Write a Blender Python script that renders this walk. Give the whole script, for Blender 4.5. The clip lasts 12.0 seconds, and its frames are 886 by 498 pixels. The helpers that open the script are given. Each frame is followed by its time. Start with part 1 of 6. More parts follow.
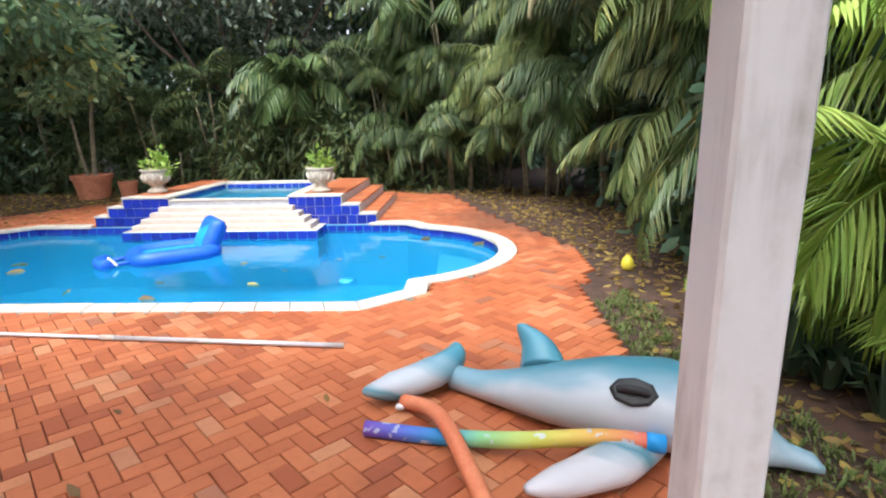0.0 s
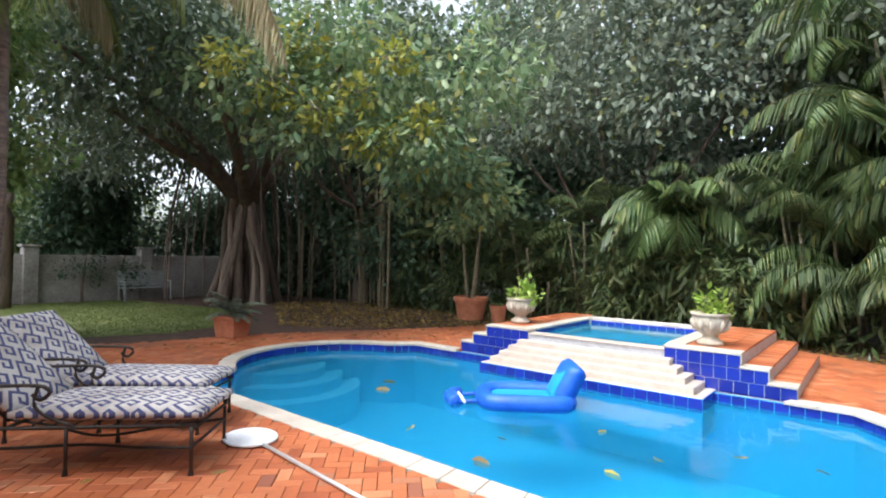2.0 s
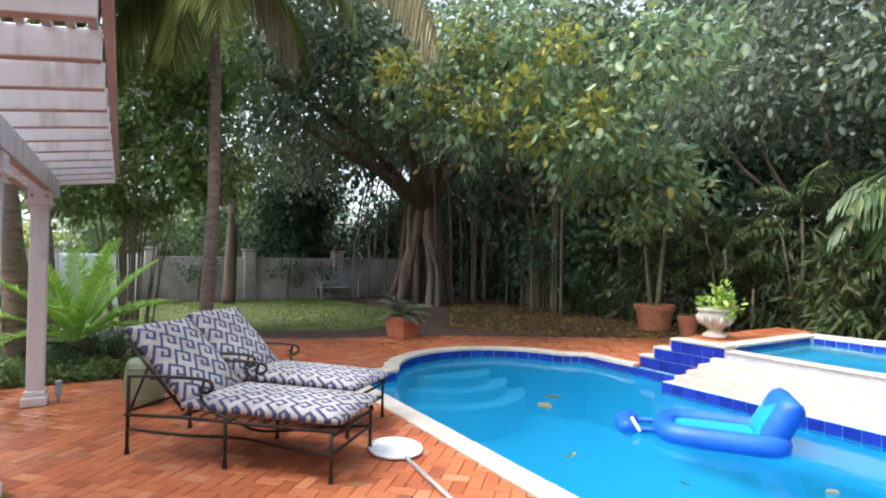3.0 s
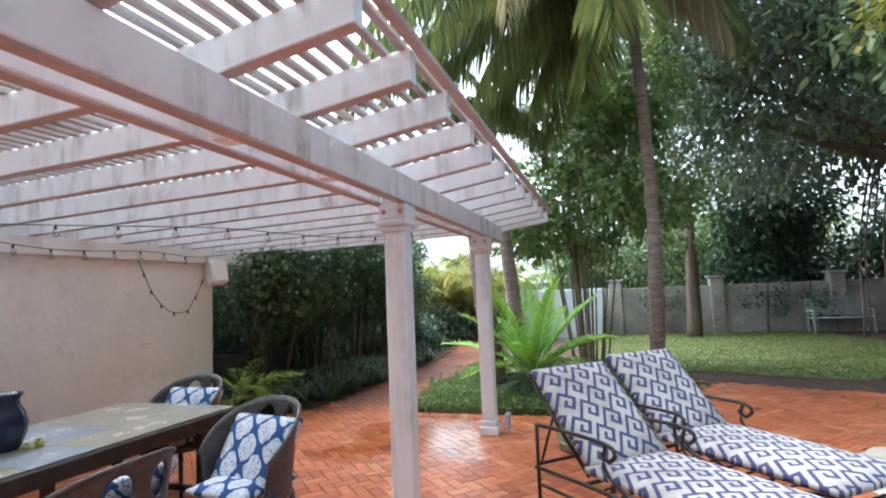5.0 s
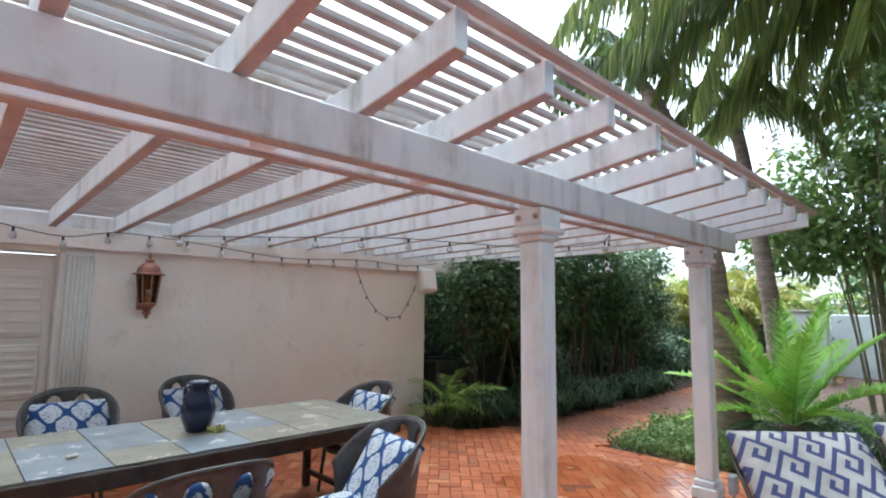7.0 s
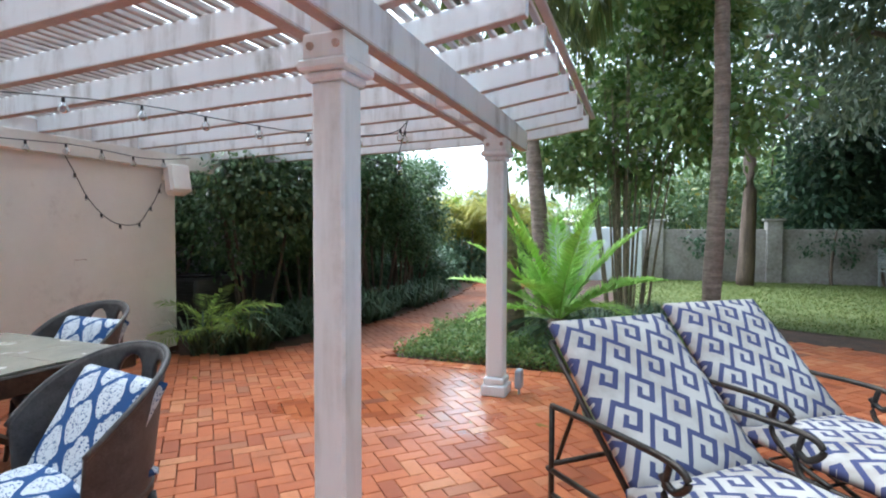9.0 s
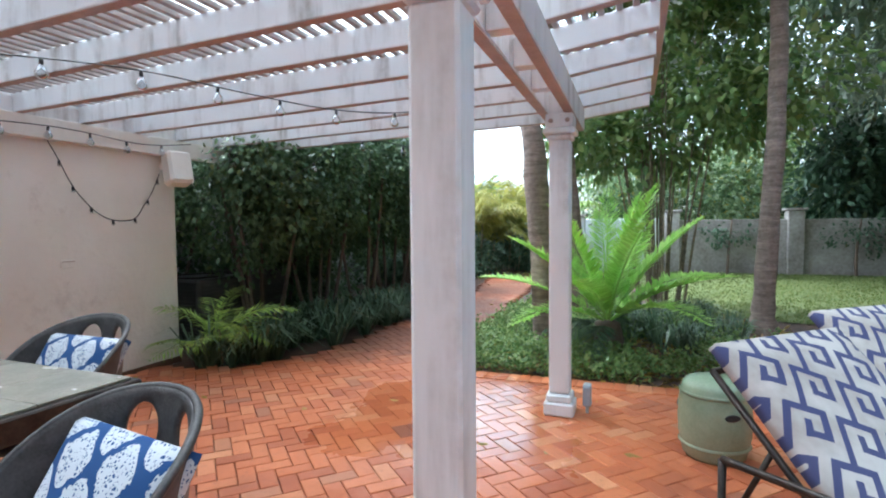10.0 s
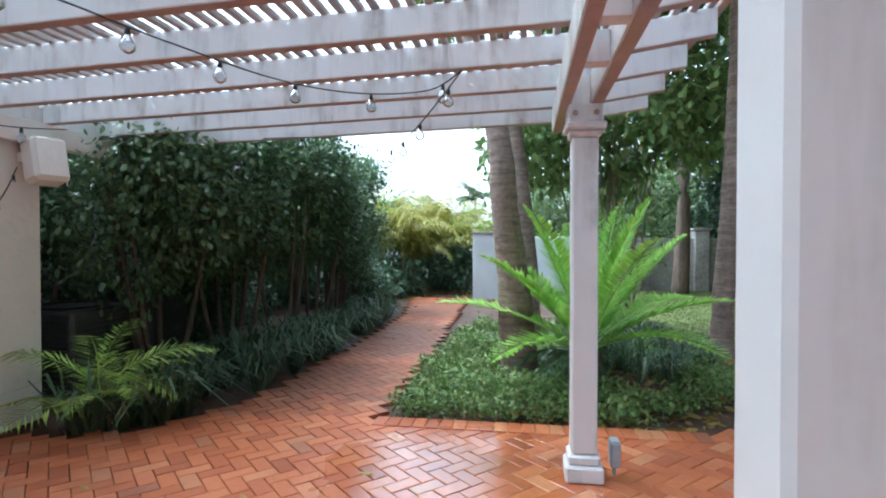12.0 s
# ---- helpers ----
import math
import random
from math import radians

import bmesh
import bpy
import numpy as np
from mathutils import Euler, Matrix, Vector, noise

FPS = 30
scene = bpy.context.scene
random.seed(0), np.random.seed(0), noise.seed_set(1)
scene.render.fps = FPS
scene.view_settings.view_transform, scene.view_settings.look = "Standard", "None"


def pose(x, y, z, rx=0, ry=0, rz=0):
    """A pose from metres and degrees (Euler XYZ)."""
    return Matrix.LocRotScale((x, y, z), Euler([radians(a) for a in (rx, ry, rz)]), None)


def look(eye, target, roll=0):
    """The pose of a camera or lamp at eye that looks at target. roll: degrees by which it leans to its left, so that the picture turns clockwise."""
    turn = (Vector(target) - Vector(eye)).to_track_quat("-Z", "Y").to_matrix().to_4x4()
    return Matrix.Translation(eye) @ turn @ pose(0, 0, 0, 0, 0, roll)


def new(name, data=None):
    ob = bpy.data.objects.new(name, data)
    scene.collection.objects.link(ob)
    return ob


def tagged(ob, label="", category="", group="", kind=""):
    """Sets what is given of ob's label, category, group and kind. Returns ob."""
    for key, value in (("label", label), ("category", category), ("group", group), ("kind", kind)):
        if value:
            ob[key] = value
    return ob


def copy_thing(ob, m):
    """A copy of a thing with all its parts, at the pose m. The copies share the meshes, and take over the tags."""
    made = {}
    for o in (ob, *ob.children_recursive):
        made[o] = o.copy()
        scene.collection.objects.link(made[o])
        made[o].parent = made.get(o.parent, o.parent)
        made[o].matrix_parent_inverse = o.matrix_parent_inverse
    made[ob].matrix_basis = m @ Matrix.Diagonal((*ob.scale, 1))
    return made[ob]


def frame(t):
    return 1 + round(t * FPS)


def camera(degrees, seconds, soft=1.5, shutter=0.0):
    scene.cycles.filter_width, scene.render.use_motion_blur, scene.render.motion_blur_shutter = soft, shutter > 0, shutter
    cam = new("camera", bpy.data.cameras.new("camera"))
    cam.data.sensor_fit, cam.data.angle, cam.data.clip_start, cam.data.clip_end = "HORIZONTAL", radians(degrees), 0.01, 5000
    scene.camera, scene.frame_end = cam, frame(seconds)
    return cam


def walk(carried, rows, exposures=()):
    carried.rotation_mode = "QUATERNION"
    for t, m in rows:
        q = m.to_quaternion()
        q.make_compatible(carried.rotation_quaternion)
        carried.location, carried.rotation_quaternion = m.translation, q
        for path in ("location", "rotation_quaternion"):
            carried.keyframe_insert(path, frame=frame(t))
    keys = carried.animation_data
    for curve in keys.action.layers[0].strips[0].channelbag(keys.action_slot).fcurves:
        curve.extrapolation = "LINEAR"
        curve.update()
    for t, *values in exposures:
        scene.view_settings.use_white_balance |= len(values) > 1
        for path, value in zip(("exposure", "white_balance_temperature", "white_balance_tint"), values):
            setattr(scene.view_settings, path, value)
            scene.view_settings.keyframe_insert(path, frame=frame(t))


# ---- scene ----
cam = camera(79.8, 12.0, 2.0)
PATH = [
    (0, (0.285, 0.122, 1.619), (0.213, 2.067, 1.16), -1.1),
    (0.5, (0.084, 0.444, 1.615), (-0.376, 2.361, 1.275), -1.5),
    (1, (-0.108, 0.851, 1.649), (-0.806, 2.718, 1.481), -2.3),
    (1.5, (-0.231, 1.292, 1.66), (-1.216, 3.032, 1.643), -0.7),
    (2, (-0.436, 1.627, 1.616), (-1.71, 3.169, 1.646), 0.9),
    (2.5, (-0.627, 1.922, 1.603), (-2.158, 3.208, 1.636), 0.6),
    (2.7, (-0.633, 2.045, 1.61), (-2.256, 3.213, 1.649), 0.7),
    (4.3, (-1.232, 2.486, 1.569), (-3.192, 2.886, 1.585), -2.7),
    (4.4, (-1.267, 2.544, 1.559), (-3.249, 2.814, 1.605), -3.1),
    (4.5, (-1.329, 2.609, 1.556), (-3.324, 2.733, 1.623), -3.1),
    (5, (-1.614, 2.815, 1.616), (-3.518, 2.226, 1.78), -2.4),
    (5.5, (-1.891, 2.904, 1.67), (-3.525, 1.776, 1.913), -0.9),
    (6, (-2.14, 3.016, 1.69), (-3.625, 1.701, 1.948), -0.5),
    (6.5, (-2.413, 3.194, 1.656), (-3.842, 1.811, 1.86), 1.0),
    (7, (-2.465, 3.226, 1.669), (-3.871, 1.819, 1.883), 0.6),
    (7.5, (-2.454, 3.219, 1.659), (-3.906, 1.858, 1.853), -0.1),
    (7.7, (-2.488, 3.224, 1.633), (-4.022, 1.946, 1.757), -0.1),
    (9.3, (-3.284, 2.435, 1.43), (-5.165, 1.757, 1.358), 0.05),
    (9.5, (-3.383, 2.31, 1.428), (-5.254, 1.605, 1.357), -0.15),
    (10, (-3.606, 1.945, 1.44), (-5.485, 1.267, 1.346), -0.5),
    (10.5, (-3.868, 1.63, 1.442), (-5.778, 1.03, 1.352), -0.7),
    (11, (-4.065, 1.356, 1.425), (-5.993, 0.82, 1.397), -0.2),
    (11.5, (-4.312, 1.145, 1.43), (-6.27, 0.742, 1.403), -0.2),
    (12, (-4.352, 1.069, 1.437), (-6.33, 0.767, 1.405), 0.0),
]
walk(cam, [(t, look(eye, target, roll)) for t, eye, target, roll in PATH], [(0, 1.8, 6000, 9), (1.0, 1.65, 6100, 9), (2.5, 1.84, 6000, 9), (4.5, 2.2, 5700, 5), (5.5, 2.28, 5600, 3), (7.5, 2.22, 5550, 0), (9.5, 2.36, 5400, 0), (10.5, 2.38, 5300, 0), (12, 2.22, 5200, -1)])

# ---- world and light: a bright overcast sky ----
world = bpy.data.worlds.new("sky")
scene.world = world
world.use_nodes = True
wn = world.node_tree.nodes
wn.clear()
w_out = wn.new("ShaderNodeOutputWorld")
w_bg = wn.new("ShaderNodeBackground")
w_sky = wn.new("ShaderNodeTexSky")
w_sky.sky_type = "NISHITA"
w_sky.sun_disc = False
w_sky.sun_elevation, w_sky.sun_rotation = radians(58), radians(200)
w_sky.dust_density, w_sky.ozone_density, w_sky.air_density = 4.0, 1.0, 1.0
w_hsv = wn.new("ShaderNodeHueSaturation")
w_hsv.inputs["Saturation"].default_value = 0.3
w_bg.inputs["Strength"].default_value = 0.15
world.node_tree.links.new(w_sky.outputs[0], w_hsv.inputs["Color"])
world.node_tree.links.new(w_hsv.outputs[0], w_bg.inputs["Color"])
world.node_tree.links.new(w_bg.outputs[0], w_out.inputs["Surface"])
sun_data = bpy.data.lights.new("sun", "SUN")
sun_data.energy, sun_data.angle, sun_data.color = 0.55, radians(35), (1.0, 0.96, 0.9)
sun = new("sun", sun_data)
sun.matrix_world = look((0, 0, 30), (0 + math.sin(radians(20)) * 18, 0 + math.cos(radians(20)) * 18, 0))


# ---- materials ----
class Mat:
    """A small wrapper round a node material."""

    def __init__(self, name):
        self.m = bpy.data.materials.new(name)
        self.m.use_nodes = True
        self.n = self.m.node_tree.nodes
        self.l = self.m.node_tree.links
        self.b = self.n["Principled BSDF"]

    def add(self, kind, **inputs):
        node = self.n.new(kind)
        for k, v in inputs.items():
            self.put(node, k.replace("_", " "), v)
        return node

    def put(self, node, key, v):
        sock = node.inputs[int(key[1:])] if key[0] == "i" and key[1:].isdigit() else node.inputs[key]
        if isinstance(v, bpy.types.NodeSocket):
            self.l.new(v, sock)
        else:
            sock.default_value = v

    def math(self, op, a, b=0.0):
        node = self.n.new("ShaderNodeMath")
        node.operation = op
        self.put(node, "i0", a)
        self.put(node, "i1", b)
        return node.outputs[0]

    def coords(self, kind="Object"):
        return self.n.new("ShaderNodeTexCoord").outputs[kind]

    def noise(self, scale, detail=4.0, rough=0.6, vec=None, stretch=None):
        vec = vec or self.coords()
        if stretch:
            mp = self.n.new("ShaderNodeMapping")
            mp.inputs["Scale"].default_value = stretch
            self.l.new(vec, mp.inputs["Vector"])
            vec = mp.outputs[0]
        node = self.add("ShaderNodeTexNoise", Vector=vec, Scale=scale, Detail=detail, Roughness=rough)
        return node.outputs["Fac"]

    def ramp(self, fac, stops):
        node = self.n.new("ShaderNodeValToRGB")
        el = node.color_ramp.elements
        while len(el) < len(stops):
            el.new(0.5)
        for e, (p, c) in zip(el, stops):
            e.position, e.color = p, (*c, 1.0)
        self.l.new(fac, node.inputs[0])
        return node.outputs[0]

    def mix(self, fac, a, b, mode="MIX"):
        node = self.n.new("ShaderNodeMix")
        node.data_type, node.blend_type = "RGBA", mode
        for sock, v in ((node.inputs[0], fac), (node.inputs[6], a), (node.inputs[7], b)):
            if isinstance(v, bpy.types.NodeSocket):
                self.l.new(v, sock)
            else:
                sock.default_value = v if not isinstance(v, tuple) else ((*v, 1.0) if len(v) == 3 else v)
        return node.outputs[2]

    def bump(self, height, strength=0.3, dist=0.01):
        node = self.add("ShaderNodeBump", Strength=strength, Distance=dist, Height=height)
        self.l.new(node.outputs[0], self.b.inputs["Normal"])

    def done(self, color, rough=0.6, metal=0.0, spec=0.5):
        self.put(self.b, "Base Color", (*color, 1.0) if isinstance(color, tuple) else color)
        self.put(self.b, "Roughness", rough)
        self.put(self.b, "Metallic", metal)
        self.put(self.b, "Specular IOR Level", spec)
        return self.m


def plain(name, c0, c1, scale=6.0, rough=0.6, metal=0.0, fine=60.0, bump=0.15, spec=0.5):
    """Two tones mingled at two scales, with a fine relief."""
    m = Mat(name)
    big, small = m.noise(scale), m.noise(fine, 3.0)
    f = m.math("ADD", m.math("MULTIPLY", big, 0.65), m.math("MULTIPLY", small, 0.35))
    col = m.ramp(f, [(0.36, c0), (0.64, c1)])
    m.bump(small, bump, 0.004)
    r = m.math("ADD", m.math("MULTIPLY", big, 0.2), rough - 0.1)
    return m.done(col, r, metal, spec)


def brick_mat(name, per_island):
    m = Mat(name)
    if per_island:
        rnd = m.n.new("ShaderNodeNewGeometry").outputs["Random Per Island"]
    else:
        rnd = m.n.new("ShaderNodeObjectInfo").outputs["Random"]
    pos = m.n.new("ShaderNodeNewGeometry").outputs["Position"]
    base = m.ramp(rnd, [(0.0, (0.32, 0.084, 0.034)), (0.2, (0.41, 0.114, 0.044)), (0.5, (0.47, 0.14, 0.053)),
                        (0.82, (0.51, 0.168, 0.07)), (0.94, (0.56, 0.24, 0.115)), (1.0, (0.26, 0.09, 0.055))])
    stain = m.noise(0.8, 5.0, 0.65, pos)
    fine = m.noise(26.0, 5.0, 0.7, pos)
    col = m.mix(m.ramp(stain, [(0.52, (0, 0, 0)), (0.72, (0.6, 0.6, 0.6))]), base, (0.17, 0.055, 0.03))
    col = m.mix(m.ramp(fine, [(0.28, (0.5, 0.5, 0.5)), (0.46, (0, 0, 0))]), col, (0.25, 0.085, 0.05))
    wet = m.noise(0.55, 3.0, 0.5, pos)
    puddle = m.ramp(wet, [(0.42, (0.62, 0.62, 0.62)), (0.62, (0.4, 0.4, 0.4))])
    away = m.add("ShaderNodeVectorMath", i0=pos, i1=(-7.3, 0.6, 0.0))
    away.operation = "DISTANCE"
    soak = m.math("ADD", away.outputs["Value"], m.math("MULTIPLY", m.noise(1.6, 4.0, 0.6, pos), 1.6))
    soak = m.ramp(m.math("MULTIPLY", soak, 0.4), [(0.55, (0.18, 0.18, 0.18)), (0.82, (1, 1, 1))])
    # soil and rotting leaf washed over the bricks at the planted ends
    dirt = 0.0
    for spot, reach in (((1.6, 9.3, 0.0), 0.30), ((-9.6, 9.4, 0.0), 0.42), ((-3.4, 13.6, 0.0), 0.40), ((-9.6, -1.0, 0.0), 0.46), ((-12.0, -0.6, 0.0), 0.30), ((-15.5, -0.7, 0.0), 0.30)):
        gap = m.add("ShaderNodeVectorMath", i0=pos, i1=spot)
        gap.operation = "DISTANCE"
        d = m.math("ADD", m.math("MULTIPLY", gap.outputs["Value"], reach), m.math("MULTIPLY", m.noise(2.4, 5.0, 0.7, pos), 0.8))
        d = m.ramp(d, [(0.68, (0.8, 0.8, 0.8)), (1.0, (0, 0, 0))])
        dirt = m.math("MAXIMUM", d, dirt)
    col = m.mix(dirt, col, (0.15, 0.06, 0.035))
    m.bump(fine, 0.3, 0.004)
    return m.done(col, m.math("MULTIPLY", puddle, soak), 0.0, m.math("SUBTRACT", 0.85, m.math("MULTIPLY", soak, 0.55)))


M_BRICK = brick_mat("wet_red_brick", False)
M_BRICKS = brick_mat("wet_red_brick_joined", True)
M_JOINT = plain("sandy_joint", (0.09, 0.045, 0.03), (0.2, 0.10, 0.06), 3, 0.8)
M_SOIL = plain("leaf_mulch", (0.03, 0.017, 0.012), (0.115, 0.06, 0.038), 5.0, 0.85, fine=45, bump=0.9)
M_COPING = plain("cream_coping_stone", (0.48, 0.41, 0.33), (0.62, 0.56, 0.48), 3.0, 0.55)
M_STEP = plain("cream_step_tile", (0.46, 0.38, 0.31), (0.58, 0.50, 0.42), 6.0, 0.45)
M_GROUT = plain("pale_grout", (0.5, 0.5, 0.52), (0.7, 0.7, 0.72), 10, 0.8)


def tile_mat():
    m = Mat("glazed_blue_tile")
    rnd = m.n.new("ShaderNodeObjectInfo").outputs["Random"]
    col = m.mix(m.noise(14.0), m.ramp(rnd, [(0, (0.006, 0.012, 0.20)), (1, (0.016, 0.04, 0.42))]), (0.02, 0.03, 0.28))
    m.bump(m.noise(20.0), 0.08, 0.004)
    return m.done(col, 0.16, 0.0, 0.6)


M_TILE = tile_mat()
M_PLASTER = plain("blue_pool_plaster", (0.06, 0.42, 0.66), (0.085, 0.46, 0.70), 1.5, 0.7, fine=14)
M_SHELF = plain("pale_pool_plaster", (0.17, 0.53, 0.70), (0.22, 0.58, 0.73), 2.0, 0.7, fine=14)


def water_mat():
    m = Mat("pool_water")
    m.n.remove(m.b)
    out = m.n["Material Output"]
    pos = m.n.new("ShaderNodeNewGeometry").outputs["Position"]
    h = m.math("ADD", m.noise(3.0, 2.0, 0.5, pos), m.math("MULTIPLY", m.noise(11.0, 2.0, 0.5, pos), 0.35))
    bump = m.add("ShaderNodeBump", Strength=0.16, Distance=0.05, Height=h)
    clear = m.add("ShaderNodeBsdfTransparent", Color=(0.62, 0.90, 0.98, 1))
    gloss = m.add("ShaderNodeBsdfGlossy", Roughness=0.03, Normal=bump.outputs[0])
    fres = m.add("ShaderNodeFresnel", IOR=1.33, Normal=bump.outputs[0])
    body = m.add("ShaderNodeBsdfDiffuse", Color=(0.03, 0.33, 0.58, 1))
    murk = m.add("ShaderNodeMixShader")
    murk.inputs[0].default_value = 0.36
    m.l.new(clear.outputs[0], murk.inputs[1])
    m.l.new(body.outputs[0], murk.inputs[2])
    mixer = m.add("ShaderNodeMixShader")
    m.l.new(fres.outputs[0], mixer.inputs[0])
    m.l.new(murk.outputs[0], mixer.inputs[1])
    m.l.new(gloss.outputs[0], mixer.inputs[2])
    m.l.new(mixer.outputs[0], out.inputs["Surface"])
    return m.m


M_WATER = water_mat()


def white_paint(name, lo, hi, streak):
    """White paint, with grey runs of dirt down the boards."""
    m = Mat(name)
    pos = m.n.new("ShaderNodeNewGeometry").outputs["Position"]
    runs = m.noise(7.0, 4.0, 0.65, pos, (1.0, 1.0, 0.12))
    blot = m.noise(2.2, 5.0, 0.7, pos)
    col = m.mix(m.noise(4.0, 3.0, 0.5, pos), lo, hi)
    f = m.math("MULTIPLY", m.ramp(runs, [(0.47, (0, 0, 0)), (0.70, (1, 1, 1))]), m.ramp(blot, [(0.40, (0, 0, 0)), (0.64, (1, 1, 1))]))
    col = m.mix(m.math("MULTIPLY", f, streak), col, (0.24, 0.20, 0.15))
    m.bump(m.noise(40.0, 3.0, 0.6, pos), 0.12, 0.004)
    return m.done(col, 0.5)


M_WHITE = white_paint("white_painted_timber", (0.78, 0.78, 0.78), (0.86, 0.86, 0.86), 0.8)
M_COLUMN = white_paint("white_painted_column", (0.78, 0.78, 0.78), (0.85, 0.85, 0.85), 0.55)
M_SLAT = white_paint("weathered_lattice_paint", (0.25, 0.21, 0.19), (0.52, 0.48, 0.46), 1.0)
# trim colour, also used as painted shade under the beams and rafters
M_TRIM_SHADE = plain("rust_pink_trim_and_underside_shade", (0.40, 0.29, 0.25), (0.52, 0.39, 0.34), 5, 0.6)


def stucco():
    m = Mat("cream_stucco")
    pos = m.n.new("ShaderNodeNewGeometry").outputs["Position"]
    big, fine = m.noise(0.9, 5.0, 0.6, pos), m.noise(16.0, 6.0, 0.62, pos)
    col = m.ramp(big, [(0.35, (0.80, 0.76, 0.70)), (0.65, (0.88, 0.85, 0.80))])
    col = m.mix(m.ramp(m.noise(2.4, 6.0, 0.75, pos), [(0.58, (0, 0, 0)), (0.75, (0.5, 0.5, 0.5))]), col, (0.50, 0.45, 0.40))
    m.bump(fine, 0.5, 0.02)
    return m.done(col, 0.85)


M_STUCCO = stucco()
M_CONCRETE = plain("stained_grey_wall", (0.22, 0.19, 0.17), (0.46, 0.42, 0.39), 1.2, 0.85, fine=12)
# darker than the stucco: the side wall's shade is in this colour
M_SHADEWALL = plain("house_render_with_shade", (0.40, 0.39, 0.37), (0.52, 0.50, 0.48), 1.2, 0.85)
M_DOOR = plain("pale_door_paint", (0.62, 0.60, 0.56), (0.72, 0.70, 0.66), 4, 0.45)
M_IRON = plain("dark_wrought_iron", (0.018, 0.015, 0.014), (0.06, 0.045, 0.035), 14, 0.45, 0.4)
M_BLACK = plain("black_rubber_and_hole_shade", (0.012, 0.012, 0.013), (0.03, 0.03, 0.03), 20, 0.5)
M_COPPER = plain("weathered_copper", (0.20, 0.085, 0.06), (0.42, 0.21, 0.15), 12, 0.5, 0.5)
M_TERRA = plain("terracotta", (0.42, 0.13, 0.06), (0.60, 0.24, 0.13), 6, 0.75)
M_STONE = plain("carved_cast_stone", (0.34, 0.28, 0.20), (0.58, 0.51, 0.41), 9, 0.85, fine=50, bump=0.4)
M_CELADON = plain("celadon_glaze", (0.24, 0.31, 0.20), (0.33, 0.40, 0.27), 4, 0.22)
M_NAVY = plain("navy_glaze", (0.006, 0.010, 0.035), (0.015, 0.022, 0.06), 5, 0.18)
M_RESIN = plain("dark_woven_resin", (0.035, 0.030, 0.030), (0.085, 0.078, 0.075), 16, 0.5, fine=120, bump=0.6)
M_SLATE_B = plain("blue_grey_slate", (0.20, 0.23, 0.26), (0.30, 0.33, 0.36), 4, 0.25)
M_SLATE_T = plain("tan_slate", (0.23, 0.22, 0.185), (0.33, 0.31, 0.255), 4, 0.25)
M_ALU = plain("brushed_aluminium", (0.58, 0.58, 0.60), (0.74, 0.74, 0.76), 14, 0.42, 0.45)
M_MESHNET = plain("white_net", (0.70, 0.70, 0.72), (0.84, 0.84, 0.84), 20, 0.7)
M_PLASTIC_B = plain("bright_blue_fabric", (0.012, 0.09, 0.52), (0.025, 0.15, 0.68), 5, 0.45)
M_PLASTIC_C = plain("cyan_fabric", (0.02, 0.30, 0.72), (0.04, 0.38, 0.80), 5, 0.4)
M_GREYBOX = plain("grey_plastic", (0.32, 0.36, 0.40), (0.42, 0.46, 0.50), 8, 0.5)
M_ACMETAL_SHADE = plain("dark_condenser_paint_and_bench_shade", (0.035, 0.034, 0.034), (0.075, 0.07, 0.07), 6, 0.5)
M_GATE = plain("white_wall_paint", (0.66, 0.68, 0.72), (0.78, 0.80, 0.84), 2, 0.7)


def bark(name, c0, c1, ring, size):
    m = Mat(name)
    pos = m.n.new("ShaderNodeNewGeometry").outputs["Position"]
    a = m.noise(size, 6.0, 0.7, pos, (1.0, 1.0, ring))
    b = m.noise(size * 7, 4.0, 0.6, pos)
    col = m.ramp(m.math("ADD", m.math("MULTIPLY", a, 0.7), m.math("MULTIPLY", b, 0.3)), [(0.36, c0), (0.64, c1)])
    m.bump(a, 0.8, 0.03)
    return m.done(col, 0.85)


M_PALMBARK = bark("ringed_palm_bark", (0.13, 0.09, 0.07), (0.36, 0.27, 0.22), 7.0, 3.0)
M_BARK = bark("grey_brown_bark", (0.045, 0.032, 0.024), (0.21, 0.145, 0.11), 0.15, 6.0)
M_STEM = bark("cane_stem", (0.10, 0.085, 0.05), (0.30, 0.24, 0.15), 2.0, 5.0)


def leaf_mat(name, lo, hi, odd, rough=0.48, light=0.28):
    """Leaves: each one its own tone, a few yellowed, with light coming through."""
    m = Mat(name)
    rnd = m.n.new("ShaderNodeNewGeometry").outputs["Random Per Island"]
    pos = m.n.new("ShaderNodeNewGeometry").outputs["Position"]
    lo, hi = tuple(c * k for c, k in zip(lo, (1.82, 1.47, 1.75))), tuple(c * k for c, k in zip(hi, (1.82, 1.47, 1.75)))
    col = m.ramp(rnd, [(0.0, lo), (0.55, tuple((a + b) / 2 for a, b in zip(lo, hi))), (0.93, hi), (0.985, odd)])
    col = m.mix(m.math("MULTIPLY", m.noise(0.7, 3.0, 0.5, pos), 0.6), col, tuple(c * 0.55 for c in lo))
    m.done(col, rough, 0.0, 0.4)
    out = m.n["Material Output"]
    tr = m.add("ShaderNodeBsdfTranslucent", Color=col)
    ms = m.add("ShaderNodeMixShader")
    ms.inputs[0].default_value = light
    m.l.new(m.b.outputs[0], ms.inputs[1])
    m.l.new(tr.outputs[0], ms.inputs[2])
    m.l.new(ms.outputs[0], out.inputs["Surface"])
    return m.m


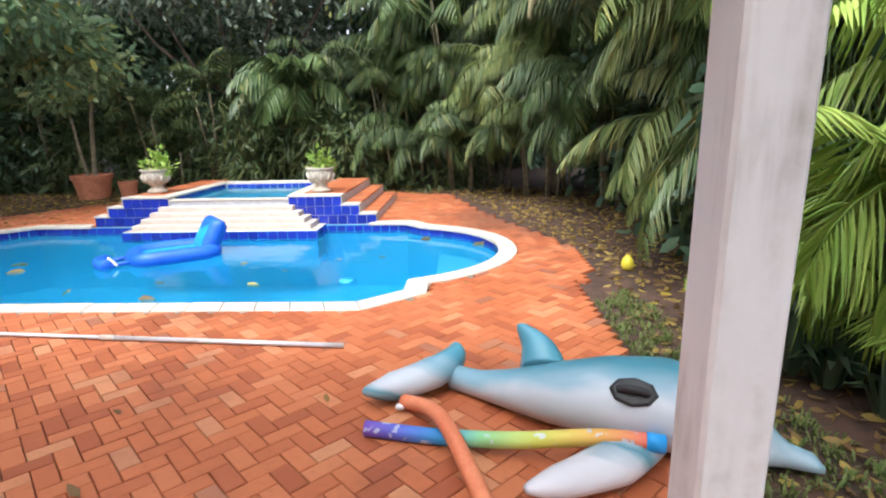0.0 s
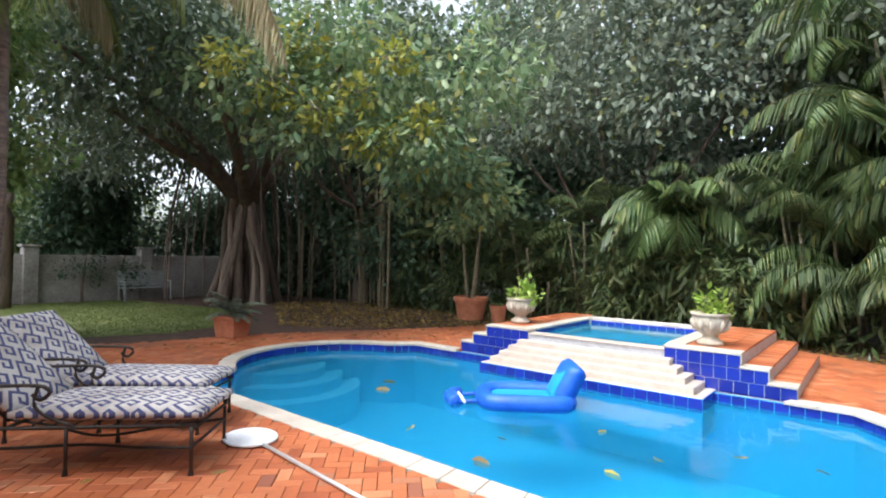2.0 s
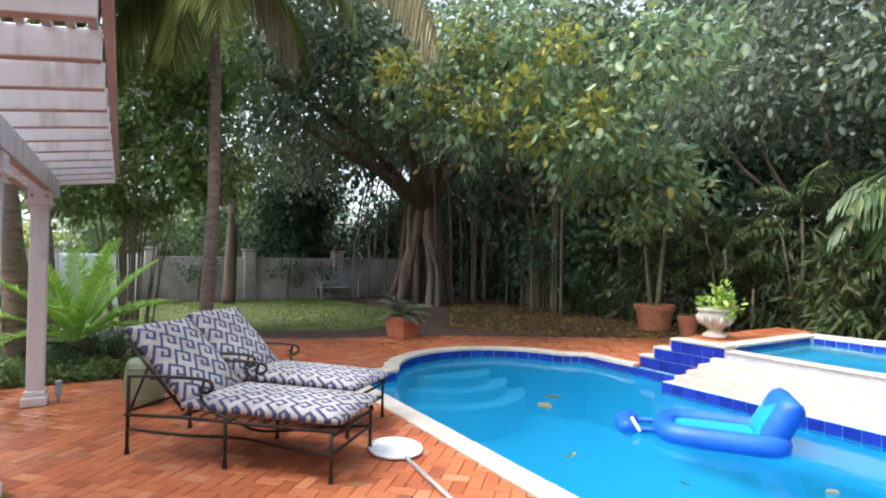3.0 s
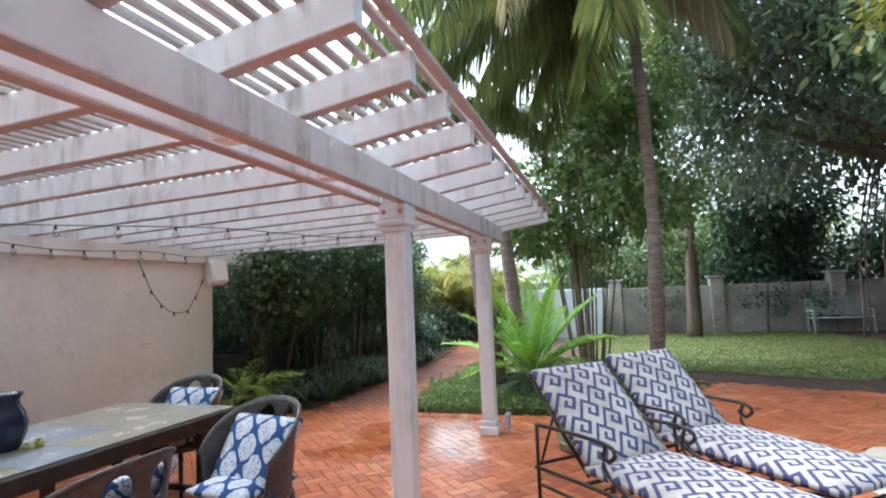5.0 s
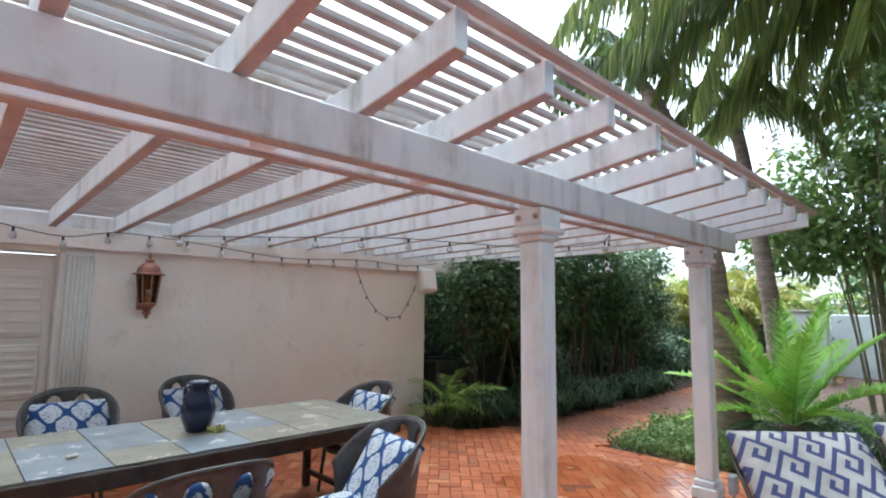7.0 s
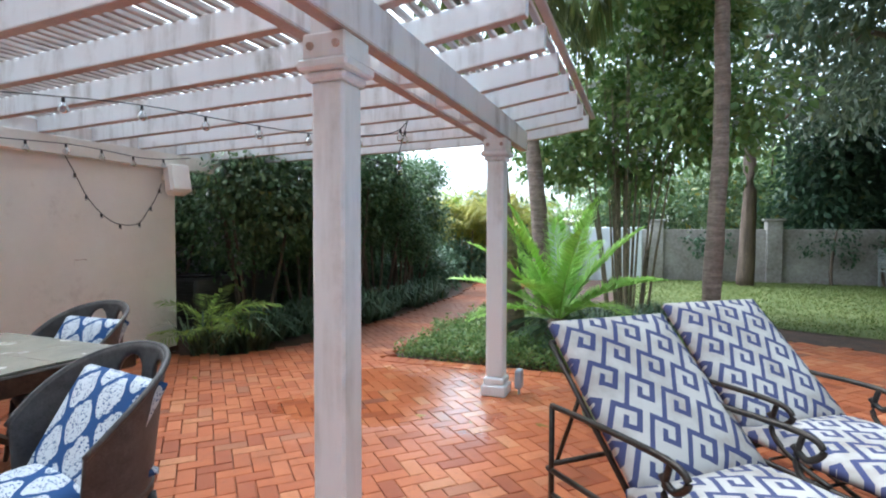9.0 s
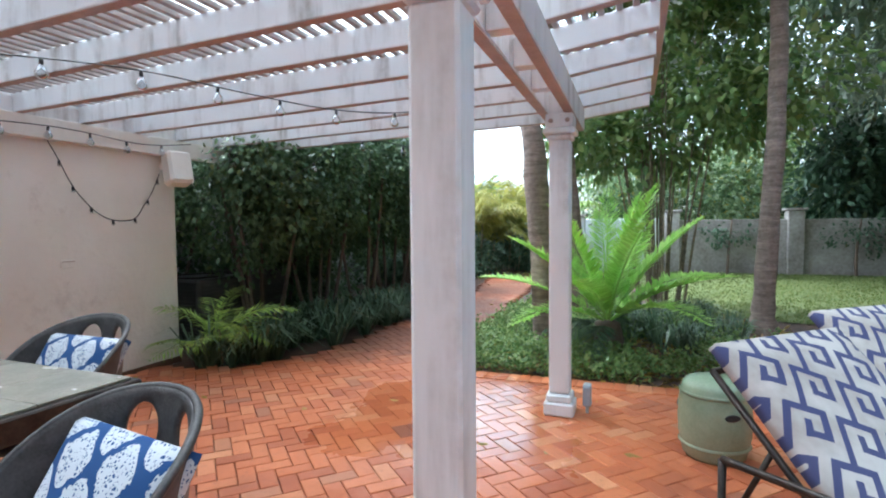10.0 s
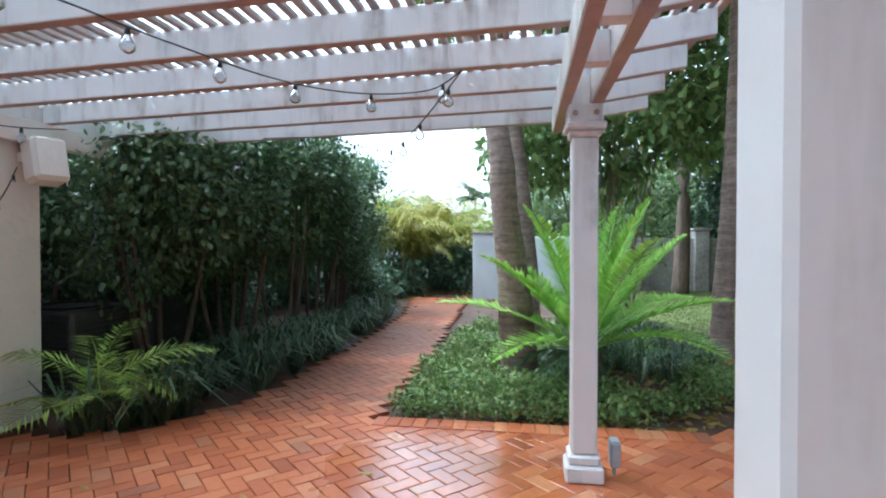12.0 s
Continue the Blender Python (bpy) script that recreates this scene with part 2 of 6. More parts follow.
M_LEAF_DARK = leaf_mat("dark_glossy_leaf", (0.028, 0.070, 0.030), (0.09, 0.17, 0.085), (0.18, 0.18, 0.06), 0.4)
M_LEAF_GREY = leaf_mat("grey_green_leaf", (0.075, 0.12, 0.07), (0.19, 0.26, 0.16), (0.34, 0.34, 0.08), 0.45)
M_LEAF_YEL = leaf_mat("yellowing_broad_leaf", (0.07, 0.15, 0.06), (0.22, 0.33, 0.13), (0.55, 0.45, 0.08), 0.32, 0.36)
M_PALM = leaf_mat("areca_frond", (0.034, 0.082, 0.024), (0.125, 0.20, 0.058), (0.34, 0.30, 0.08), 0.36)
M_PALM_Y = leaf_mat("yellow_palm_frond", (0.13, 0.18, 0.025), (0.31, 0.33, 0.045), (0.5, 0.42, 0.08), 0.45)
M_PALM_DRY = leaf_mat("dry_palm_frond", (0.175, 0.175, 0.075), (0.33, 0.36, 0.17), (0.45, 0.43, 0.24), 0.7)
M_CYCAD = leaf_mat("bright_cycad_frond", (0.22, 0.46, 0.07), (0.42, 0.70, 0.17), (0.45, 0.6, 0.15), 0.45, 0.45)
M_LEAF_MID = leaf_mat("mid_green_leaf", (0.05, 0.095, 0.045), (0.14, 0.21, 0.11), (0.26, 0.26, 0.08), 0.35)
M_SIDE = leaf_mat("side_palm_frond", (0.028, 0.065, 0.020), (0.12, 0.175, 0.054), (0.30, 0.27, 0.09), 0.42)
M_BED = leaf_mat("bright_groundcover_leaf", (0.06, 0.14, 0.03), (0.20, 0.31, 0.085), (0.38, 0.38, 0.14), 0.4)
M_YOUNG = leaf_mat("young_palm_frond", (0.14, 0.28, 0.035), (0.31, 0.47, 0.09), (0.38, 0.42, 0.10), 0.4)
M_COCO = leaf_mat("coconut_frond", (0.10, 0.165, 0.04), (0.27, 0.36, 0.10), (0.40, 0.38, 0.12), 0.4, 0.45)
M_GRASS = leaf_mat("lawn_blade", (0.06, 0.11, 0.02), (0.14, 0.19, 0.05), (0.3, 0.26, 0.1), 0.6)
M_LILY = leaf_mat("strappy_dark_leaf", (0.035, 0.08, 0.035), (0.11, 0.18, 0.09), (0.3, 0.26, 0.1), 0.4)
M_COVER = leaf_mat("groundcover_leaf", (0.06, 0.13, 0.03), (0.17, 0.27, 0.08), (0.22, 0.24, 0.1), 0.4)
M_FALLEN = leaf_mat("fallen_leaf", (0.11, 0.075, 0.03), (0.30, 0.27, 0.05), (0.6, 0.48, 0.07), 0.6)
M_FLOWER = leaf_mat("white_blossom", (0.38, 0.48, 0.39), (0.46, 0.58, 0.48), (0.8, 0.8, 0.7), 0.6)
M_LAWN = plain("lawn_soil", (0.085, 0.115, 0.03), (0.17, 0.19, 0.06), 1.2, 0.9, fine=30, bump=0.5)


# ---- mesh helpers ----
def link(name, me, material, parent=None, label=""):
    ob = new(name, me)
    if material and not me.materials:
        me.materials.append(material)
    if parent:
        ob.parent = parent
    if label:
        ob["label"] = label
    return ob


def part(name, bm, material, parent=None, label="", smooth=False):
    me = bpy.data.meshes.new(name)
    bm.normal_update()
    bm.to_mesh(me)
    bm.free()
    if smooth:
        me.polygons.foreach_set("use_smooth", [True] * len(me.polygons))
    return link(name, me, material, parent, label)


def thing(name, x, y, z=0.0, rz=0.0, label="", category="", group="", kind=""):
    ob = new(name)
    ob.matrix_basis = pose(x, y, z, 0, 0, rz)
    ob.empty_display_size = 0.1
    return tagged(ob, label, category, group, kind)


def box(bm, x0, x1, y0, y1, z0, z1, bevel=0.0):
    """A box into bm, with softened edges where bevel is given."""
    tmp = bmesh.new()
    bmesh.ops.create_cube(tmp, size=1.0)
    for v in tmp.verts:
        v.co = Vector((x0 + (v.co.x + 0.5) * (x1 - x0), y0 + (v.co.y + 0.5) * (y1 - y0), z0 + (v.co.z + 0.5) * (z1 - z0)))
    if bevel:
        bmesh.ops.bevel(tmp, geom=tmp.edges[:], offset=bevel, segments=1, affect="EDGES")
    absorb(bm, tmp)
    return bm


def absorb(bm, tmp, m=None):
    if m is not None:
        bmesh.ops.transform(tmp, matrix=m, verts=tmp.verts[:])
    me = bpy.data.meshes.new("tmp")
    tmp.to_mesh(me)
    tmp.free()
    bm.from_mesh(me)
    bpy.data.meshes.remove(me)


def one_box(*a, bevel=0.0):
    return box(bmesh.new(), *a, bevel=bevel)


def lathe(bm, profile, steps=24, cx=0.0, cy=0.0, arc=2 * math.pi, start=0.0):
    """Turns a profile of (radius, height) round the upright axis."""
    closed = abs(arc - 2 * math.pi) < 1e-6
    n = steps if closed else steps + 1
    rings = []
    for i in range(n):
        a = start + arc * i / steps
        rings.append([bm.verts.new((cx + r * math.cos(a), cy + r * math.sin(a), z)) for r, z in profile])
    for i in range(steps):
        p, q = rings[i], rings[(i + 1) % n]
        for j in range(len(profile) - 1):
            bm.faces.new((p[j], q[j], q[j + 1], p[j + 1]))
    bmesh.ops.remove_doubles(bm, verts=bm.verts[:], dist=1e-5)
    return bm


def tube(bm, pts, radii, sides=8, cap=True):
    """A tube along points; radii is one number or one for each point."""
    pts = [Vector(p) for p in pts]
    if not isinstance(radii, (list, tuple)):
        radii = [radii] * len(pts)
    rings = []
    for i, p in enumerate(pts):
        d = (pts[min(i + 1, len(pts) - 1)] - pts[max(i - 1, 0)]).normalized()
        side = d.cross(Vector((0, 0, 1)))
        side = side.normalized() if side.length > 1e-3 else Vector((1, 0, 0))
        up = side.cross(d).normalized()
        rings.append([bm.verts.new(p + radii[i] * (math.cos(a) * side + math.sin(a) * up))
                      for a in (2 * math.pi * k / sides for k in range(sides))])
    for p, q in zip(rings, rings[1:]):
        for k in range(sides):
            bm.faces.new((p[k], p[(k + 1) % sides], q[(k + 1) % sides], q[k]))
    if cap:
        bm.faces.new(rings[0][::-1])
        bm.faces.new(rings[-1])
    return bm


def smooth_path(pts, n=6):
    """Catmull-Rom through the points."""
    pts = [Vector(p) for p in pts]
    out = []
    for i in range(len(pts) - 1):
        a, b, c, d = pts[max(i - 1, 0)], pts[i], pts[i + 1], pts[min(i + 2, len(pts) - 1)]
        for k in range(n):
            t = k / n
            out.append(0.5 * ((2 * b) + (c - a) * t + (2 * a - 5 * b + 4 * c - d) * t * t + (3 * b - 3 * c + d - a) * t ** 3))
    out.append(pts[-1])
    return out


def prism(bm, outline, z0, z1):
    """An upright prism over a plan outline, counter-clockwise."""
    lo = [bm.verts.new((x, y, z0)) for x, y in outline]
    hi = [bm.verts.new((x, y, z1)) for x, y in outline]
    n = len(outline)
    for i in range(n):
        bm.faces.new((lo[i], lo[(i + 1) % n], hi[(i + 1) % n], hi[i]))
    bm.faces.new(hi)
    bm.faces.new(lo[::-1])
    return bm


def raw_mesh(name, verts, faces, flat=False):
    """A mesh from number arrays, quickly; faces all have the same count of corners."""
    me = bpy.data.meshes.new(name)
    verts, faces = np.asarray(verts, np.float32), np.asarray(faces, np.int32)
    k = faces.shape[1]
    me.vertices.add(len(verts))
    me.vertices.foreach_set("co", verts.ravel())
    me.loops.add(faces.size)
    me.loops.foreach_set("vertex_index", faces.ravel())
    me.polygons.add(len(faces))
    me.polygons.foreach_set("loop_start", np.arange(0, faces.size, k, dtype=np.int32))
    me.polygons.foreach_set("loop_total", np.full(len(faces), k, np.int32))
    if flat:
        me.polygons.foreach_set("use_smooth", [False] * len(faces))
    me.update(calc_edges=True)
    me.validate()
    return me


def inside(px, py, poly):
    hit = False
    for (x0, y0), (x1, y1) in zip(poly, poly[1:] + poly[:1]):
        if (y0 > py) != (y1 > py) and px < (x1 - x0) * (py - y0) / (y1 - y0) + x0:
            hit = not hit
    return hit


# ---- plan: pool, patio, beds ----
def arc_pts(cx, cy, r, a0, a1, n):
    return [(cx + r * math.cos(radians(a0 + (a1 - a0) * i / n)), cy + r * math.sin(radians(a0 + (a1 - a0) * i / n))) for i in range(n + 1)]


POOL_X, LOBE_Y, LOBE_R = -3.87, 7.05, 1.76
right_side = [(-0.63, 4.60), (-0.07, 5.08), (-0.07, 5.42)] + arc_pts(-0.75, LOBE_Y, LOBE_R, -66, 70, 18) + [(-0.25, 8.78), (-0.55, 9.14)]
POOL_OUT = right_side + [(2 * POOL_X - x, y) for x, y in right_side[::-1]]


def inset(poly, d):
    """The same outline, moved inwards by d."""
    out = []
    n = len(poly)
    for i in range(n):
        p, q, r = Vector(poly[i - 1]), Vector(poly[i]), Vector(poly[(i + 1) % n])
        e, f = (q - p).normalized(), (r - q).normalized()
        a, b = Vector((-e.y, e.x)), Vector((-f.y, f.x))
        h = (a + b)
        h = h / max(h.dot(a), 0.6)
        out.append((q.x + h.x * d, q.y + h.y * d))
    return out


POOL_IN = inset(POOL_OUT, 0.20)
WATER_Z = -0.13
PATIO = ([(1.45, -2.7), (1.45, 4.6), (1.48, 5.3), (1.75, 6.0), (1.82, 6.6), (1.65, 7.4), (1.1, 8.8), (0.6, 10.2), (0.0, 12.6)]
         + [(-2.0, 13.4), (-5.5, 13.3), (-7.6, 12.2), (-9.0, 9.6), (-9.95, 8.0), (-10.35, 6.8), (-10.6, 5.7), (-11.2, 4.5), (-8.8, 3.2), (-8.5, 2.4), (-8.45, -0.1)]
         + [(-9.4, -0.14), (-10.8, -0.06), (-13.3, -0.18), (-17.6, -0.3), (-17.6, -1.7), (-14.5, -1.25), (-12.6, -1.2), (-9.4, -1.32)]
         + [(-8.5, -1.44), (-7.95, -1.85), (-7.7, -2.35), (-7.7, -2.7)])


def flat_with_hole(outer, hole, z, zf=None):
    bm = bmesh.new()
    edges = []
    for loop in (outer, hole):
        vs = [bm.verts.new((x, y, z)) for x, y in loop]
        edges += [bm.edges.new((vs[i], vs[(i + 1) % len(vs)])) for i in range(len(vs))]
    bmesh.ops.triangle_fill(bm, edges=edges, use_beauty=True, use_dissolve=False)
    for f in bm.faces:
        if f.normal.z < 0:
            f.normal_flip()
    return bm


far = [(-400, -400), (400, -400), (400, 400), (-400, 400)]
SPA = [(-6.12, 9.05), (-1.2, 9.05), (-1.2, 12.0), (-6.12, 12.0)]
ground = part("ground", flat_with_hole(far, inset(POOL_OUT, 0.06), -0.035), M_SOIL)
tagged(ground, "dark damp soil and leaf mulch around the patio", "ground", kind="structure")

# pool shell: walls and floor of blue plaster, pale ledges in the lobes
pool = thing("swimming_pool", POOL_X, 7, 0, 0, "blue plastered swimming pool with clear rippled water", "pool", kind="structure")
pool.matrix_basis = Matrix.Identity(4)
bm = bmesh.new()
lo = [bm.verts.new((x, y, -1.1)) for x, y in POOL_IN]
hi = [bm.verts.new((x, y, -0.02)) for x, y in POOL_IN]
for i in range(len(lo)):
    j = (i + 1) % len(lo)
    bm.faces.new((lo[j], lo[i], hi[i], hi[j]))
bm.faces.new(lo)
part("basin", bm, M_PLASTER, pool)
lobe = arc_pts(-0.75, LOBE_Y, LOBE_R - 0.23, -64, 64, 20)
part("ledge", prism(bmesh.new(), lobe, -1.5, -0.42), M_SHELF, pool)
for r, top in ((1.35, -0.62), (1.05, -0.45), (0.75, -0.30)):
    low_part = arc_pts(-8.42, 6.95, r, -60 - 8 / r, 60 + 8 / r, 18)
    part("pool_step", prism(bmesh.new(), low_part, -1.5, top), M_SHELF, pool)
wv = [(x, y, WATER_Z) for x, y in inset(POOL_OUT, 0.205)]
bm = bmesh.new()
bm.faces.new([bm.verts.new(v) for v in wv])
bmesh.ops.triangulate(bm, faces=bm.faces[:])
part("water", bm, M_WATER, pool, "clear blue rippled water")

# coping stones, one by one, and the blue waterline tiles under them
coping = thing("pool_coping", 0, 0, 0, 0, "cream stone coping along the pool edge", "coping", kind="structure")


def along(poly, step, closed=True):
    """Stretches of about step metres along an outline: pairs of parameters on it."""
    out = []
    n = len(poly)
    for i in range(n if closed else n - 1):
        p, q = Vector(poly[i]), Vector(poly[(i + 1) % n])
        k = max(1, round((q - p).length / step))
        for j in range(k):
            out.append((i, j / k, (j + 1) / k))
    return out


outer_c, inner_c = inset(POOL_OUT, 0.0), inset(POOL_OUT, 0.235)
n_out = len(outer_c)
rng = random.Random(4)
for i, a, b in along(POOL_OUT, 0.33):
    p, q = Vector(outer_c[i]), Vector(outer_c[(i + 1) % n_out])
    r, s = Vector(inner_c[i]), Vector(inner_c[(i + 1) % n_out])
    mid = p.lerp(q, (a + b) / 2)
    if mid.y > 9.1 and -6.1 < mid.x < -1.25:
        continue
    g = 0.004 / max((q - p).length, 0.05)
    quad = [p.lerp(q, a + g), p.lerp(q, b - g), r.lerp(s, b - g), r.lerp(s, a + g)]
    top = 0.012 + rng.uniform(-0.002, 0.002)
    bm = prism(bmesh.new(), [(v.x, v.y) for v in quad], -0.03, top)
    bmesh.ops.bevel(bm, geom=[e for e in bm.edges if all(v.co.z > 0 for v in e.verts)], offset=0.006, segments=1, affect="EDGES")
    part("coping_stone", bm, M_COPING, coping)
tile_band = thing("waterline_tiles", 0, 0, 0, 0, "band of glazed cobalt blue tiles at the waterline", "tiles", kind="structure")
band = inset(POOL_OUT, 0.2)
for i, a, b in along(POOL_OUT, 0.155):
    p, q = Vector(band[i]), Vector(band[(i + 1) % n_out])
    d = (q - p)
    if d.length < 1e-4:
        continue
    e = d.normalized()
    nrm = Vector((-e.y, e.x))
    u, v = p.lerp(q, a) + e * 0.004, p.lerp(q, b) - e * 0.004
    quad = [u, v, v + nrm * 0.008, u + nrm * 0.008]
    part("tile", prism(bmesh.new(), [(w.x, w.y) for w in quad], -0.17, -0.032), M_TILE, tile_band)

# raised spa: stepped blue walls, cream cascade steps, brick platform and steps
spa = thing("raised_spa", 0, 0, 0, 0, "raised square spa with blue tiled stepped walls and cream cascade", "spa", kind="structure")
SY, ST = 9.06, 0.48
LX, RX = [-6.12, -5.86, -5.58, -4.78], [-1.18, -1.47, -1.77, -2.68]
bm = bmesh.new()
for k in range(3):
    box(bm, LX[k], LX[k + 1] if k < 2 else LX[3], SY, 12.0, -0.5, ST / 3 * (k + 1) - 0.03)
    box(bm, RX[k + 1] if k < 2 else RX[3], RX[k], SY, 12.0, -0.5, ST / 3 * (k + 1) - 0.03)
box(bm, -4.78, -2.68, 11.35, 12.0, -0.5, ST - 0.03)
box(bm, -4.78, -2.68, SY + 0.02, 11.35, -0.5, -0.2)
box(bm, -4.78, -2.68, SY + 0.02, 9.26, -0.5, ST - 0.075)
part("core", bm, M_GROUT, spa)
size = ST / 3
for xs, sgn in ((LX, 1), (RX, -1)):
    for k in range(3):
        x_a, x_b = sorted((xs[k], xs[3]))
        n = max(1, round((x_b - x_a) / 0.158))
        for j in range(n):
            w = (x_b - x_a) / n
            z1 = size * (k + 1) - 0.034
            part("tile", one_box(x_a + j * w + 0.004, x_a + (j + 1) * w - 0.004, SY - 0.009, SY, z1 - size + 0.008, z1), M_TILE, spa)
    for k in range(3):
        x_a, x_b = sorted((xs[k], xs[k + 1]))
        part("cap_stone", one_box(x_a - 0.012, x_b + 0.012, SY - 0.02, SY + 0.22, size * (k + 1) - 0.03, size * (k + 1) + 0.005, bevel=0.005), M_COPING, spa)
        if k:
            xe = xs[k] - sgn * 0.0
            part("edge_strip", one_box(min(xe, xe - sgn * 0.012), max(xe, xe - sgn * 0.012), SY - 0.016, SY + 0.1, size * k + 0.006, size * (k + 1) - 0.032), M_COPING, spa)
# cascade of five low cream steps, wider towards the pool
for k in range(5):
    f = k / 4
    y0 = SY - 0.06 - 0.12 * (k + 1)
    w = 1.05 + 0.11 * (k + 1)
    z1 = ST - 0.075 - 0.082 * (k + 1)
    cx = -3.72 + 0.02 * k
    part("cascade_step", one_box(cx - w, cx + w, y0, SY - 0.012, -0.5, z1, bevel=0.008), M_STEP, spa)
wl, wr, yf = -3.64 - 1.6, -3.64 + 1.6, SY - 0.66 - 0.012
n = 20
for j in range(n):
    w = (wr - wl) / n
    part("tile", one_box(wl + j * w + 0.004, wl + (j + 1) * w - 0.004, yf - 0.009, yf, -0.17, -0.012), M_TILE, spa)
part("cascade_base", one_box(wl, wr, yf, SY - 0.014, -0.6, -0.01), M_PLASTER, spa)
for xs_, sg in ((wl, -1), (wr, 1)):
    for j in range(4):
        y = yf + j * 0.155
        part("tile", one_box(min(xs_, xs_ + sg * 0.009), max(xs_, xs_ + sg * 0.009), y + 0.004, y + 0.151, -0.17, -0.012), M_TILE, spa)
# rim, water and inner tiles of the spa
part("rim_stone", one_box(-4.98, -4.74, SY + 0.225, 11.6, ST - 0.028, ST + 0.006, bevel=0.006), M_COPING, spa)
part("rim_stone", one_box(-2.72, -2.48, SY + 0.225, 11.6, ST - 0.028, ST + 0.006, bevel=0.006), M_COPING, spa)
part("rim_stone", one_box(-4.735, -2.725, 11.37, 11.6, ST - 0.028, ST + 0.006, bevel=0.006), M_COPING, spa)
part("weir_lip", one_box(-4.77, -2.69, SY - 0.02, 9.28, ST - 0.073, ST - 0.055, bevel=0.006), M_STEP, spa)
for j in range(13):
    x = -4.73 + j * 0.1545
    part("tile", one_box(x + 0.004, x + 0.15, 11.341, 11.35, ST - 0.15, ST - 0.034), M_TILE, spa)
for j in range(13):
    y = 9.3 + j * 0.157
    part("tile", one_box(-4.78, -4.771, y + 0.004, y + 0.153, ST - 0.15, ST - 0.034), M_TILE, spa)
    part("tile", one_box(-2.689, -2.68, y + 0.004, y + 0.153, ST - 0.15, ST - 0.034), M_TILE, spa)
part("spa_floor", one_box(-4.77, -2.69, 9.27, 11.34, -0.19, -0.02), M_PLASTER, spa)
part("spa_bench", one_box(-4.769, -2.691, 10.75, 11.338, -0.018, 0.25), M_SHELF, spa)
part("spa_bench", one_box(-4.769, -4.25, 9.4, 10.745, -0.018, 0.25), M_SHELF, spa)
bm = bmesh.new()
bm.faces.new([bm.verts.new(v) for v in ((-4.77, 9.265, ST - 0.085), (-2.69, 9.265, ST - 0.085), (-2.69, 11.34, ST - 0.085), (-4.77, 11.34, ST - 0.085))])
part("spa_water", bm, M_WATER, spa)
# ---- house ----
WALL_Y, CORNER_X = -2.7, -8.0
house = thing("house_wall", 0, 0, 0, 0, "cream stucco house wall under the pergola", "wall", kind="structure")
bm = bmesh.new()
box(bm, CORNER_X, -3.42, WALL_Y - 0.3, WALL_Y, -0.1, 2.62)
box(bm, -3.42, -2.3, WALL_Y - 0.3, WALL_Y, 2.12, 2.62)
box(bm, -2.3, 4.5, WALL_Y - 0.3, WALL_Y, -0.1, 2.62)
box(bm, CORNER_X, CORNER_X + 0.3, -9.0, WALL_Y - 0.3, -0.1, 2.62)
part("wall_panel", bm, M_STUCCO, house)
part("roof_slab", one_box(CORNER_X + 0.01, 4.5, -9.0, WALL_Y - 0.02, 2.62, 2.8), M_STUCCO, house)
# thin dark strip along the foot of the wall
part("footing_strip", one_box(CORNER_X - 0.015, -3.5, WALL_Y, WALL_Y + 0.012, -0.03, 0.035), M_JOINT, house)
side = thing("house_side_wall", 0, 0, 0, 0, "house wall behind the shrubs, its shade put into the grey", "wall", kind="structure")
part("wall_panel", one_box(-15.5, CORNER_X - 0.01, -4.75, -4.5, -0.1, 3.0), M_SHADEWALL, side)
part("window", one_box(-9.75, -9.1, -4.498, -4.47, 1.9, 2.6, bevel=0.01), M_GATE, side, "small white framed window")
# door with louvred panels and fluted jamb
door = thing("door_1", -2.86, WALL_Y - 0.1, 0, 0, "closed pale panelled house door with fluted surround", "door", kind="structure")
part("leaf", one_box(-0.54, 0.54, -0.05, 0.0, 0.02, 2.1), M_DOOR, door)
for zc, h in ((0.42, 0.30), (1.05, 0.24), (1.65, 0.30)):
    for xc in (-0.27, 0.27):
        part("panel", one_box(xc - 0.2, xc + 0.2, 0.0, 0.014, zc - h, zc + h, bevel=0.008), M_DOOR, door)
        for j in range(6):
            zz = zc - h + 0.05 + j * (2 * h - 0.1) / 5
            part("louvre", one_box(xc - 0.17, xc + 0.17, 0.0145, 0.026, zz - 0.018, zz + 0.018, bevel=0.004), M_DOOR, door)
part("door_frame", one_box(-0.6, -0.545, -0.08, 0.118, 0.0, 2.16, bevel=0.006), M_DOOR, door)
part("door_frame", one_box(-0.6, 0.6, -0.08, 0.105, 2.165, 2.22, bevel=0.006), M_DOOR, door)
pil = thing("fluted_pilaster", -3.565, WALL_Y, 0, 0, "fluted pale pilaster beside the house door", "pilaster", kind="structure")
bm = one_box(-0.105, 0.105, 0.0, 0.035, 0.0, 2.16)
part("backing", bm, M_DOOR, pil)
for j in range(6):
    x = -0.088 + j * 0.0352
    bm = bmesh.new()
    tube(bm, [(x, 0.037, 0.12), (x, 0.037, 2.1)], 0.013, 8)
    part("reed", bm, M_DOOR, pil, smooth=True)
part("plinth", one_box(-0.112, 0.112, 0.0, 0.055, 0.0, 0.115, bevel=0.006), M_DOOR, pil)
# small recessed outlet cover
outlet = thing("wall_outlet", -6.83, WALL_Y, 1.12, 0, "small painted outlet cover on the stucco wall", "outlet")
part("cover", one_box(-0.065, 0.065, 0.0, 0.012, -0.035, 0.035, bevel=0.004), M_STUCCO, outlet)
part("lid_edge", one_box(-0.058, 0.058, 0.0125, 0.017, 0.018, 0.024), M_TRIM_SHADE, outlet)

